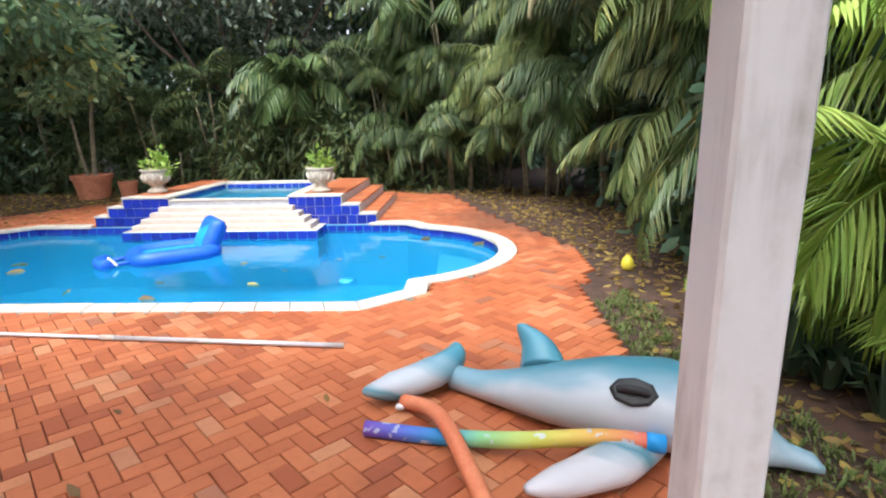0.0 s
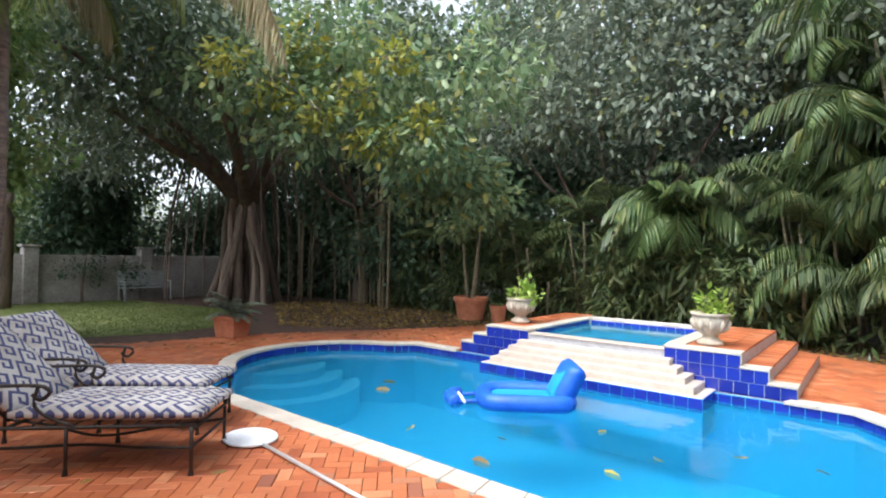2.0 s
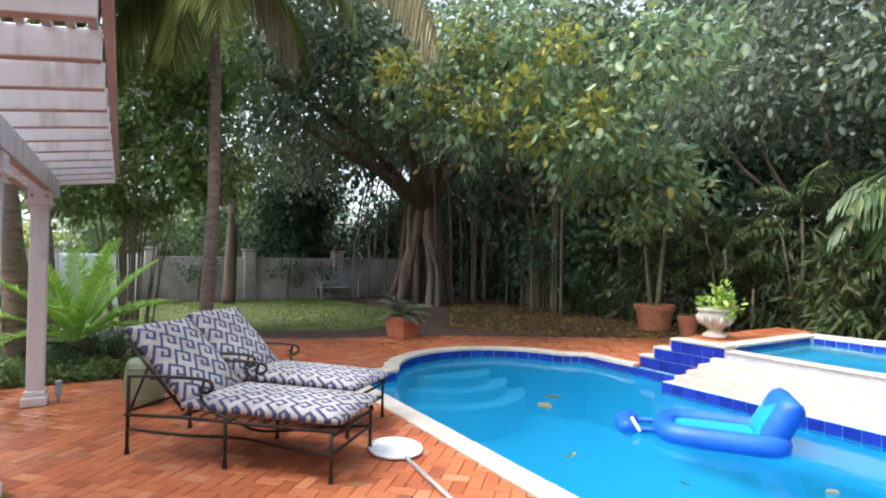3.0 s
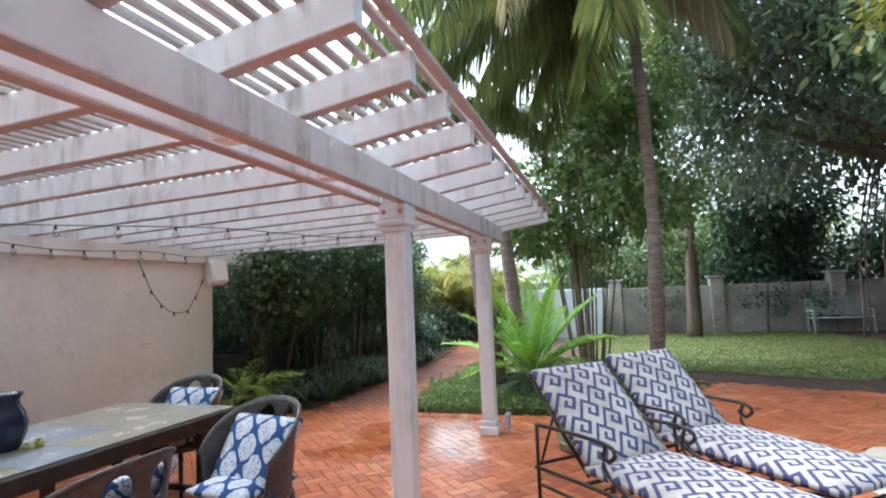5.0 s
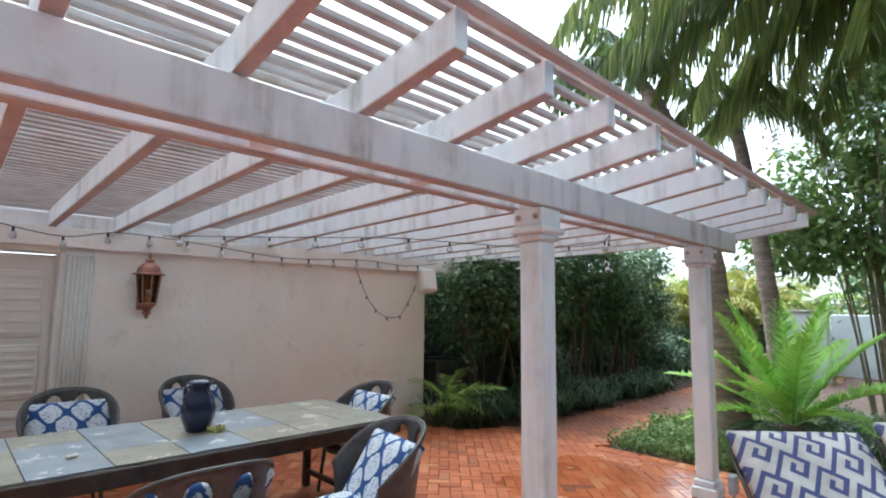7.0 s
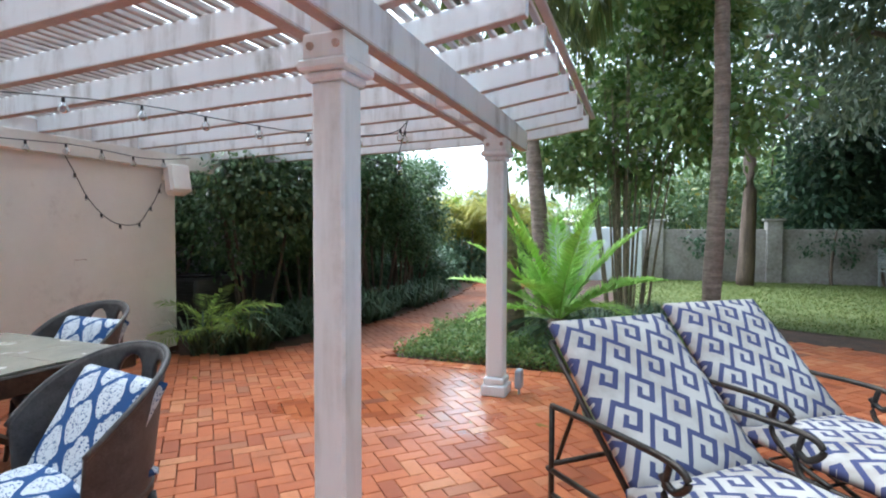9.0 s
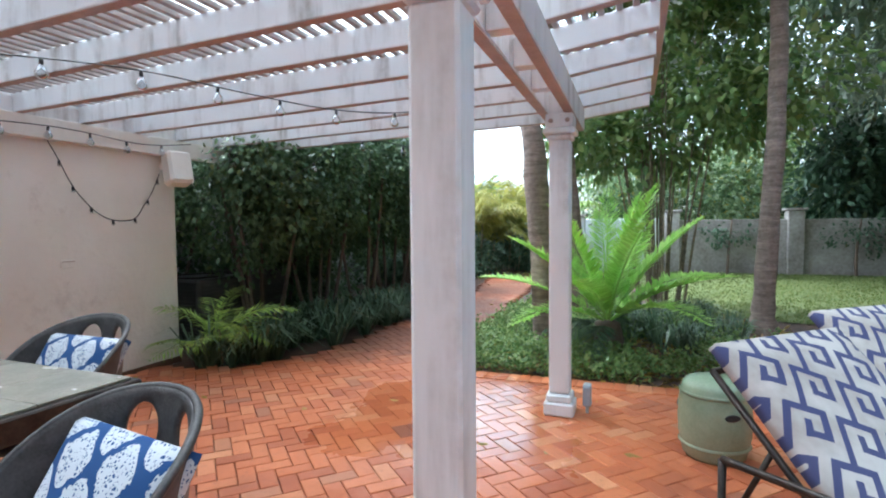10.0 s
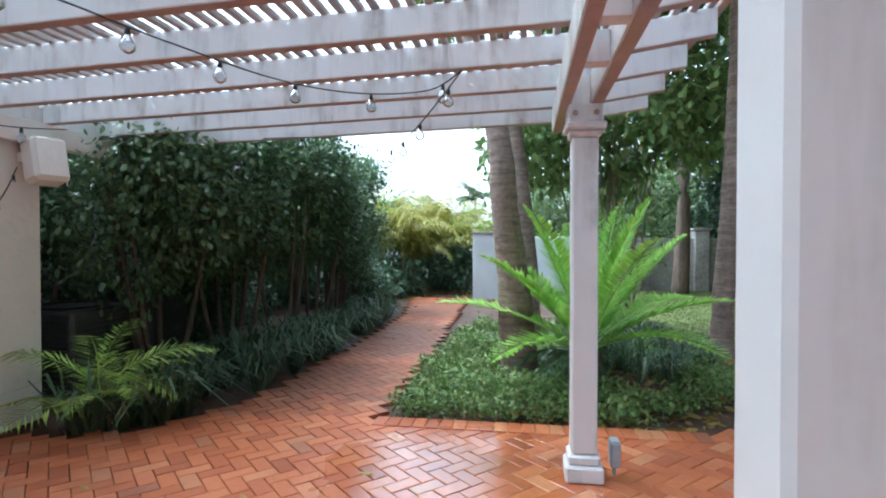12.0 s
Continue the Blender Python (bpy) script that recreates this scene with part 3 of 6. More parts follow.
# ---- pergola ----
pergola = thing("pergola", 0, 0, 0, 0, "white painted timber pergola with weathered lattice roof", "pergola", kind="structure")
COL_Y0, COL_W = 1.35, 0.152
COLS = [-7.72, -5.125, -2.29, 0.893]


def rafter_z(y):
    """Underside of the rafters: a gentle rise to the beams, the tails kicked up a little beyond them."""
    return 2.352 + (y + 2.6) * 0.0212 + max(y - 1.45, 0.0) * 0.115


for x in COLS:
    w = 0.182 if x > 0 else COL_W
    c = thing("column", x + w / 2, COL_Y0 + w / 2)
    c.parent = pergola
    h = w / 2
    part("shaft", one_box(-h, h, -h, h, 0.162, 2.049, bevel=0.012), M_COLUMN, c)
    part("base", one_box(-h - 0.035, h + 0.035, -h - 0.035, h + 0.035, 0.0, 0.10, bevel=0.012), M_COLUMN, c)
    part("base", one_box(-h - 0.018, h + 0.018, -h - 0.018, h + 0.018, 0.101, 0.161, bevel=0.012), M_COLUMN, c)
    part("capital", one_box(-h - 0.018, h + 0.018, -h - 0.018, h + 0.018, 2.05, 2.088, bevel=0.012), M_COLUMN, c)
    part("capital", one_box(-h - 0.042, h + 0.042, -h - 0.042, h + 0.042, 2.089, 2.132, bevel=0.01), M_COLUMN, c)
    part("cap_block", one_box(-h - 0.024, h + 0.024, -h - 0.024, h + 0.024, 2.133, 2.238, bevel=0.008), M_COLUMN, c)
    part("neck_post", one_box(-h + 0.005, h - 0.005, -0.078, 0.028, 2.239, 2.41), M_COLUMN, c)
    for by in (-0.06, 0.06):
        bolt = part("bolt", lathe(bmesh.new(), [(0, 0.012), (0.014, 0.012), (0.018, 0.0), (0, 0)], 8), M_TRIM_SHADE, c)
        bolt.matrix_basis = pose(h + 0.024, by, 2.185, 0, 90, 0)
for y0, y1 in ((1.275, 1.348), (1.457, 1.53)):
    z1 = rafter_z(y0) - 0.003
    part("beam", one_box(-8.42, 2.6, y0, y1, 2.2485, z1, bevel=0.006), M_WHITE, pergola)
    # thin pink skin: the shade under the beam, put into colour
    part("beam_underside_shade", one_box(-8.41, 2.6, y0 + 0.006, y1 - 0.006, 2.2395, 2.248), M_TRIM_SHADE, pergola)
# packing blocks between the two beams
for x in (-6.95, -6.45, -5.9, -4.2, -3.4, -1.4, -0.4):
    part("packing_block", one_box(x, x + 0.09, 1.349, 1.456, 2.252, 2.4, bevel=0.004), M_WHITE, pergola)
RX, SKEW = -9.105, 0.03
RY0, RY1, RH = -2.69, 2.07, 0.145
for i in range(23):
    x = RX + 0.523 * i
    bm = bmesh.new()
    prof = [(y, rafter_z(y)) for y in (RY0, 1.45, RY1)] + [(y, rafter_z(y) + RH) for y in (RY1, 1.45, RY0)]
    lo = [bm.verts.new((x + SKEW * (y - RY0), y, z)) for y, z in prof]
    hi = [bm.verts.new((x + 0.065 + SKEW * (y - RY0), y, z)) for y, z in prof]
    for k in range(6):
        bm.faces.new((lo[k], hi[k], hi[(k + 1) % 6], lo[(k + 1) % 6]))
    bm.faces.new(lo[::-1])
    bm.faces.new(hi)
    bmesh.ops.recalc_face_normals(bm, faces=bm.faces[:])
    bmesh.ops.bevel(bm, geom=[e for e in bm.edges if e.calc_face_angle(0) > 0.5], offset=0.004, segments=1, affect="EDGES")
    part("rafter", bm, M_WHITE, pergola)
    # the rafter's shaded underside, coloured darker by a thin skin
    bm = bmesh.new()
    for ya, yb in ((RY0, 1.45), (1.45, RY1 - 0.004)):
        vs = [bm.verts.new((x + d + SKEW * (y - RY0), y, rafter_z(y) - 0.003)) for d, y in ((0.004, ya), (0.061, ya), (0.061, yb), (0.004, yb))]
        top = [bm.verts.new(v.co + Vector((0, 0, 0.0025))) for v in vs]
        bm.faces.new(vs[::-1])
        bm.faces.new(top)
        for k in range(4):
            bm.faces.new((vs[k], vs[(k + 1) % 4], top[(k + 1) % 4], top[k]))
    part("rafter_underside_shade", bm, M_TRIM_SHADE, pergola)
rng = random.Random(9)
n_slats = 54
slat_mesh = None
for i in range(n_slats):
    y = RY0 + 0.06 + i * (RY1 - RY0 - 0.1) / (n_slats - 1)
    if slat_mesh is None:
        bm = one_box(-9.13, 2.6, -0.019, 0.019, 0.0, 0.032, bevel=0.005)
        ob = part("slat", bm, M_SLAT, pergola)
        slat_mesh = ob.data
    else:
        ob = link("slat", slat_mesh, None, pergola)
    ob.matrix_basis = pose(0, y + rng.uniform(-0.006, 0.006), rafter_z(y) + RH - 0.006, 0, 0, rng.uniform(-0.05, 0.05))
part("edge_strip", one_box(-9.14, 2.6, RY1 + 0.002, RY1 + 0.05, rafter_z(RY1) + RH - 0.01, rafter_z(RY1) + RH + 0.03, bevel=0.006), M_TRIM_SHADE, pergola)
# ledger on the wall, running on past the corner, with blocks between the rafters
part("ledger", one_box(-9.05, 2.6, WALL_Y + 0.002, WALL_Y + 0.09, 2.17, rafter_z(WALL_Y) - 0.004, bevel=0.005), M_STUCCO, pergola)
for i in range(22):
    x = RX + 0.523 * i
    part("block", one_box(x + 0.067, x + 0.521, WALL_Y + 0.01, WALL_Y + 0.05, rafter_z(WALL_Y), rafter_z(WALL_Y) + 0.12), M_WHITE, pergola)
# garden walls
gwall = thing("garden_wall", 0, 0, 0, 0, "stained grey rendered garden wall with pillars", "wall", kind="structure")
part("wall_panel", one_box(-20.75, -20.5, 0.6, 18.0, -0.1, 1.5, bevel=0.02), M_CONCRETE, gwall)
for y in (3.0, 6.1, 9.4, 12.6):
    part("pillar", one_box(-20.85, -20.4, y - 0.2, y + 0.2, -0.1, 1.72, bevel=0.02), M_CONCRETE, gwall)
    part("pillar_cap", one_box(-20.9, -20.35, y - 0.26, y + 0.26, 1.725, 1.8, bevel=0.02), M_CONCRETE, gwall)
wgate = thing("white_gate_wall", 0, 0, 0, 0, "white painted garden wall at the end of the path", "wall", kind="structure")
part("wall_panel", one_box(-17.9, -17.6, -0.2, 0.75, -0.1, 1.6, bevel=0.02), M_GATE, wgate)
part("wall_panel", one_box(-19.8, -19.6, 0.5, 2.6, -0.1, 1.55, bevel=0.02), M_GATE, wgate)
part("coping", one_box(-17.95, -17.55, -0.25, 0.8, 1.605, 1.66, bevel=0.01), M_CONCRETE, wgate)

# ---- plants ----
RNG = np.random.default_rng(7)


def unit(v):
    return v / np.maximum(np.linalg.norm(v, axis=-1, keepdims=True), 1e-9)


def leaf_arrays(pos, axis, length, width, fold=0.25):
    """One folded, rounded leaf at each place, along its axis."""
    n = len(pos)
    axis = unit(axis)
    side = unit(np.cross(axis, RNG.normal(size=(n, 3)) * 0.5 + np.array([0, 0, 1.0])))
    up = np.cross(side, axis)
    length, width = np.broadcast_to(length, n)[:, None], np.broadcast_to(width, n)[:, None]
    lobe = RNG.uniform(0.25, 0.40, (n, 1))
    low = pos + axis * length * lobe - up * width * fold
    high = pos + axis * length * 0.72 - up * (width * fold * 0.9 + length * 0.05)
    tip = pos + axis * length - up * length * 0.14
    v = np.stack([pos, low + side * width * 0.5, high + side * width * 0.38, tip, high - side * width * 0.38, low - side * width * 0.5], 1).reshape(-1, 3)
    b = np.arange(n)[:, None] * 6
    f = np.stack([b + [0, 1, 2], b + [0, 2, 3], b + [0, 3, 4], b + [0, 4, 5]], 1).reshape(-1, 3)
    return v, f


class Heap:
    """Collects vertices and triangles for one mesh."""

    def __init__(self):
        self.v, self.f, self.n = [], [], 0

    def add(self, v, f):
        self.v.append(v)
        self.f.append(f + self.n)
        self.n += len(v)

    def link(self, name, material, parent=None, label=""):
        return link(name, raw_mesh(name, np.concatenate(self.v), np.concatenate(self.f)), material, parent, label)


def blob_points(centre, radii, clumps, per, spread, hollow=0.55):
    """Places in clumps inside an ellipsoid, most of them towards its skin; also the way outwards."""
    c = unit(RNG.normal(size=(clumps, 3))) * (hollow + (1 - hollow) * RNG.random((clumps, 1)) ** 0.7) * np.array(radii)
    p = np.repeat(c, per, 0) + RNG.normal(size=(clumps * per, 3)) * spread
    out = unit(p / np.array(radii))
    return p + np.array(centre), out


def crown(blobs, clumps, per, spread, size, material, parent, aspect=0.45, droop=0.5, name="crown"):
    """A crown of many leaves gathered in clumps over several blobs."""
    heap = Heap()
    for centre, radii in blobs:
        p, out = blob_points(centre, radii, clumps, per, spread)
        ax = out * 0.8 + RNG.normal(size=p.shape) * 0.7 - np.array([0, 0, droop])
        ln = size * RNG.uniform(0.6, 1.3, len(p))
        heap.add(*leaf_arrays(p, ax, ln, ln * aspect))
    return heap.link(name, material, parent)


def frond_arrays(base, yaw, rise, length, arch, n=34, leaf=0.45, width=0.035, hang=0.5, twist=0.0):
    """A feather frond: leaflets in pairs along an arching rib. rise: degrees at the base; arch: how far it bends over, in degrees."""
    s = np.linspace(0.16, 1.0, n)
    ang = radians(rise) - radians(arch) * np.linspace(0, 1, 60) ** 1.2
    step = length / 60
    px, pz = np.cumsum(np.cos(ang)) * step, np.cumsum(np.sin(ang)) * step
    k = np.clip((s * 59).astype(int), 0, 59)
    rib = np.stack([px[k], np.zeros(n), pz[k]], 1)
    tang = np.stack([np.cos(ang[k]), np.zeros(n), np.sin(ang[k])], 1)
    shape = np.sin(np.pi * (0.12 + 0.86 * s)) ** 0.6
    vs, fs = [], []
    for sgn in (-1, 1):
        d = tang * 0.55 + np.array([0, sgn, 0]) * 0.85 - np.array([0, 0, hang]) + RNG.normal(size=(n, 3)) * 0.09
        d = unit(d)
        ln = (leaf * shape * RNG.uniform(0.8, 1.1, n))[:, None]
        mid = rib + d * ln * 0.4
        tip = rib + d * ln - np.array([0, 0, 1.0]) * ln * hang * 0.35
        w = unit(np.cross(d, np.array([0, sgn * 0.3, 1.0]))) * width * 0.5
        vs.append(np.stack([rib, mid + w, tip, mid - w], 1).reshape(-1, 3))
        b = np.arange(n)[:, None] * 4
        fs.append(np.stack([b + [0, 1, 2], b + [0, 2, 3]], 1).reshape(-1, 3) + (0 if sgn < 0 else n * 4))
    # the rib itself, a narrow three-sided spine
    m = np.arange(0, 60, 6)
    r = np.stack([px[m], np.zeros(len(m)), pz[m]], 1)
    th = (0.018 * (1 - 0.8 * m / 60) * length / 2.0)[:, None]
    spine = np.concatenate([r + np.array([0, 1, 0]) * th, r - np.array([0, 1, 0]) * th, r - np.array([0, 0, 1.4]) * th])
    q, c = [], len(m)
    for i in range(c - 1):
        for a, b2 in ((0, 1), (1, 2), (2, 0)):
            q += [[a * c + i, b2 * c + i, b2 * c + i + 1], [a * c + i, b2 * c + i + 1, a * c + i + 1]]
    vs.append(spine)
    fs.append(np.array(q) + n * 8)
    v, f = np.concatenate(vs), np.concatenate(fs)
    rot = np.array(Euler((radians(twist), 0, radians(yaw))).to_matrix())
    return v @ rot.T + np.array(base), f


def palm_clump(name, x, y, label, stems=6, height=(1.2, 3.0), length=2.0, fronds=6, material=None, spread=0.45, leaf=0.5, width=0.04,
               lean_to=None, n=30, group="", stem_r=0.035, hang=0.6, bend=(70, 125)):
    """A clumping palm: canes, each with its head of arching fronds."""
    ob = thing(name, x, y, 0, 0, label, "palm", group)
    heap = Heap()
    for _ in range(stems):
        a, r = RNG.uniform(0, 2 * math.pi), spread * RNG.uniform(0.2, 1)
        h = RNG.uniform(*height)
        tilt = Vector((math.cos(a) * 0.25, math.sin(a) * 0.25, 0)) * h * 0.5
        top = Vector((math.cos(a) * r, math.sin(a) * r, h)) + tilt
        bm = bmesh.new()
        tube(bm, [(math.cos(a) * r, math.sin(a) * r, -0.05), Vector((math.cos(a) * r, math.sin(a) * r, h * 0.5)) + tilt * 0.35, top], [stem_r, stem_r * 0.9, stem_r * 0.7], 6)
        part("cane", bm, M_STEM, ob, smooth=True)
        for k in range(fronds):
            yaw = RNG.uniform(0, 360) if lean_to is None else lean_to + RNG.normal() * 65
            heap.add(*frond_arrays(tuple(top - Vector((0, 0, RNG.uniform(0, 0.3)))), yaw, RNG.uniform(40, 86), length * RNG.uniform(0.75, 1.15), RNG.uniform(*bend),
                                   n, leaf, width, hang, RNG.uniform(-25, 25)))
    heap.link("fronds", material or M_PALM, ob)
    return ob


def blades(name, spots, per, length, width, material, label, category, kind="stuff", arch=0.8):
    """Tufts of strap leaves or grass."""
    n = len(spots) * per
    p = np.repeat(np.asarray(spots, float), per, 0)
    a = RNG.uniform(0, 2 * np.pi, n)
    out = np.stack([np.cos(a), np.sin(a), np.zeros(n)], 1)
    ln = (length * RNG.uniform(0.6, 1.2, n))[:, None]
    lean = RNG.uniform(0.15, arch, n)[:, None]
    p = p + out * RNG.uniform(0, 0.06, (n, 1))
    side = np.stack([-np.sin(a), np.cos(a), np.zeros(n)], 1) * width * 0.5
    mid = p + out * ln * lean * 0.45 + np.array([0, 0, 1.0]) * ln * 0.6
    tip = p + out * ln * lean * 1.1 + np.array([0, 0, 1.0]) * ln * (0.85 - 0.55 * lean)
    v = np.stack([p - side, p + side, mid + side, mid - side, tip], 1).reshape(-1, 3)
    b = np.arange(n)[:, None] * 5
    f = np.stack([b + [0, 1, 2], b + [0, 2, 3], b + [3, 2, 4]], 1).reshape(-1, 3)
    return tagged(link(name, raw_mesh(name, v, f), material), label, category, kind=kind)


def scatter(poly, n):
    xs, ys = [p[0] for p in poly], [p[1] for p in poly]
    out = []
    while len(out) < n:
        x, y = RNG.uniform(min(xs), max(xs)), RNG.uniform(min(ys), max(ys))
        if inside(x, y, poly):
            out.append((x, y))
    return out


def trunk(ob, pts, radii, material, name="trunk", sides=10):
    bm = bmesh.new()
    pts = smooth_path(pts, 5)
    rr = np.interp(np.linspace(0, 1, len(pts)), np.linspace(0, 1, len(radii)), radii)
    tube(bm, pts, [float(r) for r in rr], sides)
    for v in bm.verts:
        v.co += noise.noise_vector(v.co * 2.3 + Vector((len(pts), max(radii) * 70, 0))) * 0.12 * max(radii)
    return part(name, bm, material, ob, smooth=True)


def tree(name, x, y, label, limbs, trunk_r, blobs, clumps, per, spread, size, material, group="", trunk_h=3.0, aspect=0.45):
    ob = thing(name, x, y, 0, 0, label, "tree", group)
    trunk(ob, [(0, 0, -0.1), (0.1, 0.05, trunk_h * 0.5), (0, 0, trunk_h)], [trunk_r * 1.4, trunk_r, trunk_r * 0.8], M_BARK)
    for tgt in limbs:
        t = Vector(tgt) - Vector((x, y, 0))
        m = t * 0.5 + Vector((0, 0, 0.35))
        m.z = max(m.z, trunk_h * 0.9)
        trunk(ob, [(0, 0, trunk_h * 0.8), m, t], [trunk_r * 0.4, trunk_r * 0.22, trunk_r * 0.06], M_BARK, "limb", 7)
    crown([((c[0] - x, c[1] - y, c[2]), r) for c, r in blobs], clumps, per, spread, size, material, ob, aspect)
    return ob


M_PALM_MIX = leaf_mat("yellowing_areca_frond", (0.055, 0.11, 0.026), (0.19, 0.25, 0.07), (0.42, 0.38, 0.11), 0.42)
M_ROOT = bark("pale_root_bark", (0.12, 0.08, 0.06), (0.34, 0.25, 0.20), 0.15, 7.0)
# banyan with aerial roots
BX, BY = -17.3, 11.4
ban = thing("banyan_tree", BX, BY, 0, 0, "old banyan with fused aerial roots and spreading dark crown", "tree")
rng = random.Random(21)
for k in range(24):
    a, r = rng.uniform(0, 6.28), rng.uniform(0.2, 0.95)
    x0, y0 = math.cos(a) * r * 1.2, math.sin(a) * r * 1.2
    trunk(ban, [(x0 * 1.25, y0 * 1.25, -0.1), (x0 * 0.9 + rng.uniform(-.16, .16), y0 * 0.9 + rng.uniform(-.16, .16), 1.2), (x0 * 0.55 + rng.uniform(-.25, .25), y0 * 0.55 + rng.uniform(-.2, .2), 2.8), (x0 * 0.4, y0 * 0.4, 4.6)],
          [rng.uniform(0.07, 0.2), rng.uniform(0.05, 0.15), rng.uniform(0.08, 0.16), 0.12], M_ROOT if k % 3 else M_BARK, "trunk_root", 8)
for tx, ty, tz, r in ((6.5, -4.5, 1.6 + 3.6, 0.26), (5.5, 1.0, 6.2, 0.26), (-1.5, -6.0, 6.4, 0.26), (2.5, -5.0, 5.0, 0.22), (0, 4.5, 7.0, 0.26), (-3.5, 1.5, 7.5, 0.26), (4.0, -2.0, 8.0, 0.24), (7.5, -2.0, 6.0, 0.2), (3.5, -6.5, 6.0, 0.18)):
    trunk(ban, [(0, 0, 3.2), (tx * 0.3, ty * 0.3, 3.2 + (tz - 3.2) * 0.5), (tx * 0.65, ty * 0.65, tz - 0.5), (tx, ty, tz)], [r, r * 0.8, r * 0.55, r * 0.2], M_BARK, "limb", 8)
for k in range(26):
    a, r = rng.uniform(0, 6.28), rng.uniform(0.9, 3.2)
    x0, y0 = math.cos(a) * r, math.sin(a) * r
    trunk(ban, [(x0, y0, -0.05 if k % 2 else rng.uniform(0.8, 2.5)), (x0 * 0.96, y0 * 0.96, 2.5), (x0 * 0.8, y0 * 0.8, 4.6)], [0.02, 0.025, 0.03], M_BARK, "aerial_root", 5)
bl = []
for k in range(24):
    a = rng.uniform(0, 6.28)
    r = rng.uniform(1.5, 7.5)
    bl.append(((math.cos(a) * r, math.sin(a) * r, rng.uniform(5.2, 10.5)), (2.1, 2.1, 1.0)))
crown(bl[:12], 54, 25, 0.34, 0.21, M_LEAF_MID, ban)
crown(bl[12:] + [((x - BX, y - BY, z), (1.6, 1.6, 0.9)) for x, y, z in ((-14.5, 6.5, 5.8), (-13.2, 7.2, 6.3), (-15.5, 5.2, 5.8), (-13.5, 5.5, 6.8), (-14, 8.2, 7.0), (-15, 7.5, 8), (-12.8, 6.2, 7.6))], 52, 24, 0.34, 0.21, M_LEAF_MID, ban)

bl = [((rng.uniform(-21.5, -11.5), rng.uniform(13.6, 17.0), rng.uniform(0.5, 5.5)), (1.2, 0.8, 1.2)) for k in range(44)] + [((rng.uniform(-24.0, -21.2), rng.uniform(7.5, 15.0), rng.uniform(1.0, 5.6)), (0.9, 1.3, 1.0)) for k in range(22)]
tree("understory_shrub", -16.5, 15.8, "dark dense understory behind the banyan", [(-19, 15, 3), (-14, 15, 3), (-16, 15.5, 4)], 0.1, bl, 42, 20, 0.3, 0.24, M_LEAF_DARK, trunk_h=1.2)
for k in range(46):
    x, y = rng.uniform(-21.0, -9.5), rng.uniform(13.0, 15.5)
    if k % 6 == 0:
        cl = thing("cane_clump", x, y, 0, 0, "slender dark upright canes behind the banyan", "canes", "canes behind the banyan")
    ox, oy = (x - cl.location.x) * 0.2, (y - cl.location.y) * 0.2
    trunk(cl, [(ox, oy, -0.05), (ox * 1.1, oy * 1.1, 2.2), (ox * 1.5, oy * 1.5, rng.uniform(3.8, 5.5))], [0.04, 0.035, 0.02], M_STEM, "cane", 6)

# broad-leaved branches reaching over the pool, yellowing at the tips
sea = tree("broadleaf_tree", -14.6, 14.2, "broadleaf tree with large yellowing leaves over the pool end",
           [(-9.8, 8.6, 4.6), (-10.6, 7.6, 5.4), (-8.2, 9.6, 4.2), (-9.0, 11.5, 6.0), (-11, 10, 7)], 0.22,
           [((-9.9, 8.7, 4.4), (1.5, 1.3, 0.65)), ((-10.9, 7.6, 5.4), (1.4, 1.2, 0.7)), ((-8.0, 9.8, 4.0), (1.3, 1.0, 0.7)), ((-8.8, 9.4, 5.6), (1.6, 1.3, 0.8)), ((-7.0, 10.4, 5.4), (1.5, 1.2, 0.8)),
            ((-9.0, 11.0, 3.6), (1.2, 1.0, 0.7)), ((-7.8, 11.4, 3.3), (0.9, 0.8, 0.5)), ((-10.0, 9.0, 6.6), (1.6, 1.4, 0.8))],
           40, 20, 0.24, 0.22, M_LEAF_YEL, trunk_h=4.0, aspect=0.48)

M_TIP = leaf_mat("yellow_green_tip_leaf", (0.16, 0.22, 0.03), (0.36, 0.40, 0.07), (0.5, 0.36, 0.05), 0.4, 0.4)
tips = [(-9.0, 8.0, 4.5), (-9.9, 7.6, 5.0), (-8.6, 8.7, 4.9), (-9.6, 8.2, 5.9), (-8.0, 9.2, 5.6), (-7.4, 9.5, 4.3), (-8.3, 8.9, 3.9), (-10.5, 7.0, 5.6)]
crown([((x + 14.6, y - 14.2, z), (0.45, 0.4, 0.22)) for x, y, z in tips], 13, 10, 0.12, 0.19, M_TIP, sea, 0.42, 0.3, "tip_leaves")
for x, y, z in tips[:5]:
    for q in range(4):
        a = rng.uniform(0, 6.28)
        twig = [(x + 14.6, y - 14.2, z), (x + 14.6 + 0.3 * math.cos(a), y - 14.2 + 0.3 * math.sin(a), z + rng.uniform(-0.1, 0.15)), (x + 14.6 + 0.55 * math.cos(a + 0.4), y - 14.2 + 0.55 * math.sin(a + 0.4), z + rng.uniform(-0.25, 0.1))]
        part("twig", tube(bmesh.new(), smooth_path(twig, 3), 0.014, 5), M_STEM, sea, smooth=True)

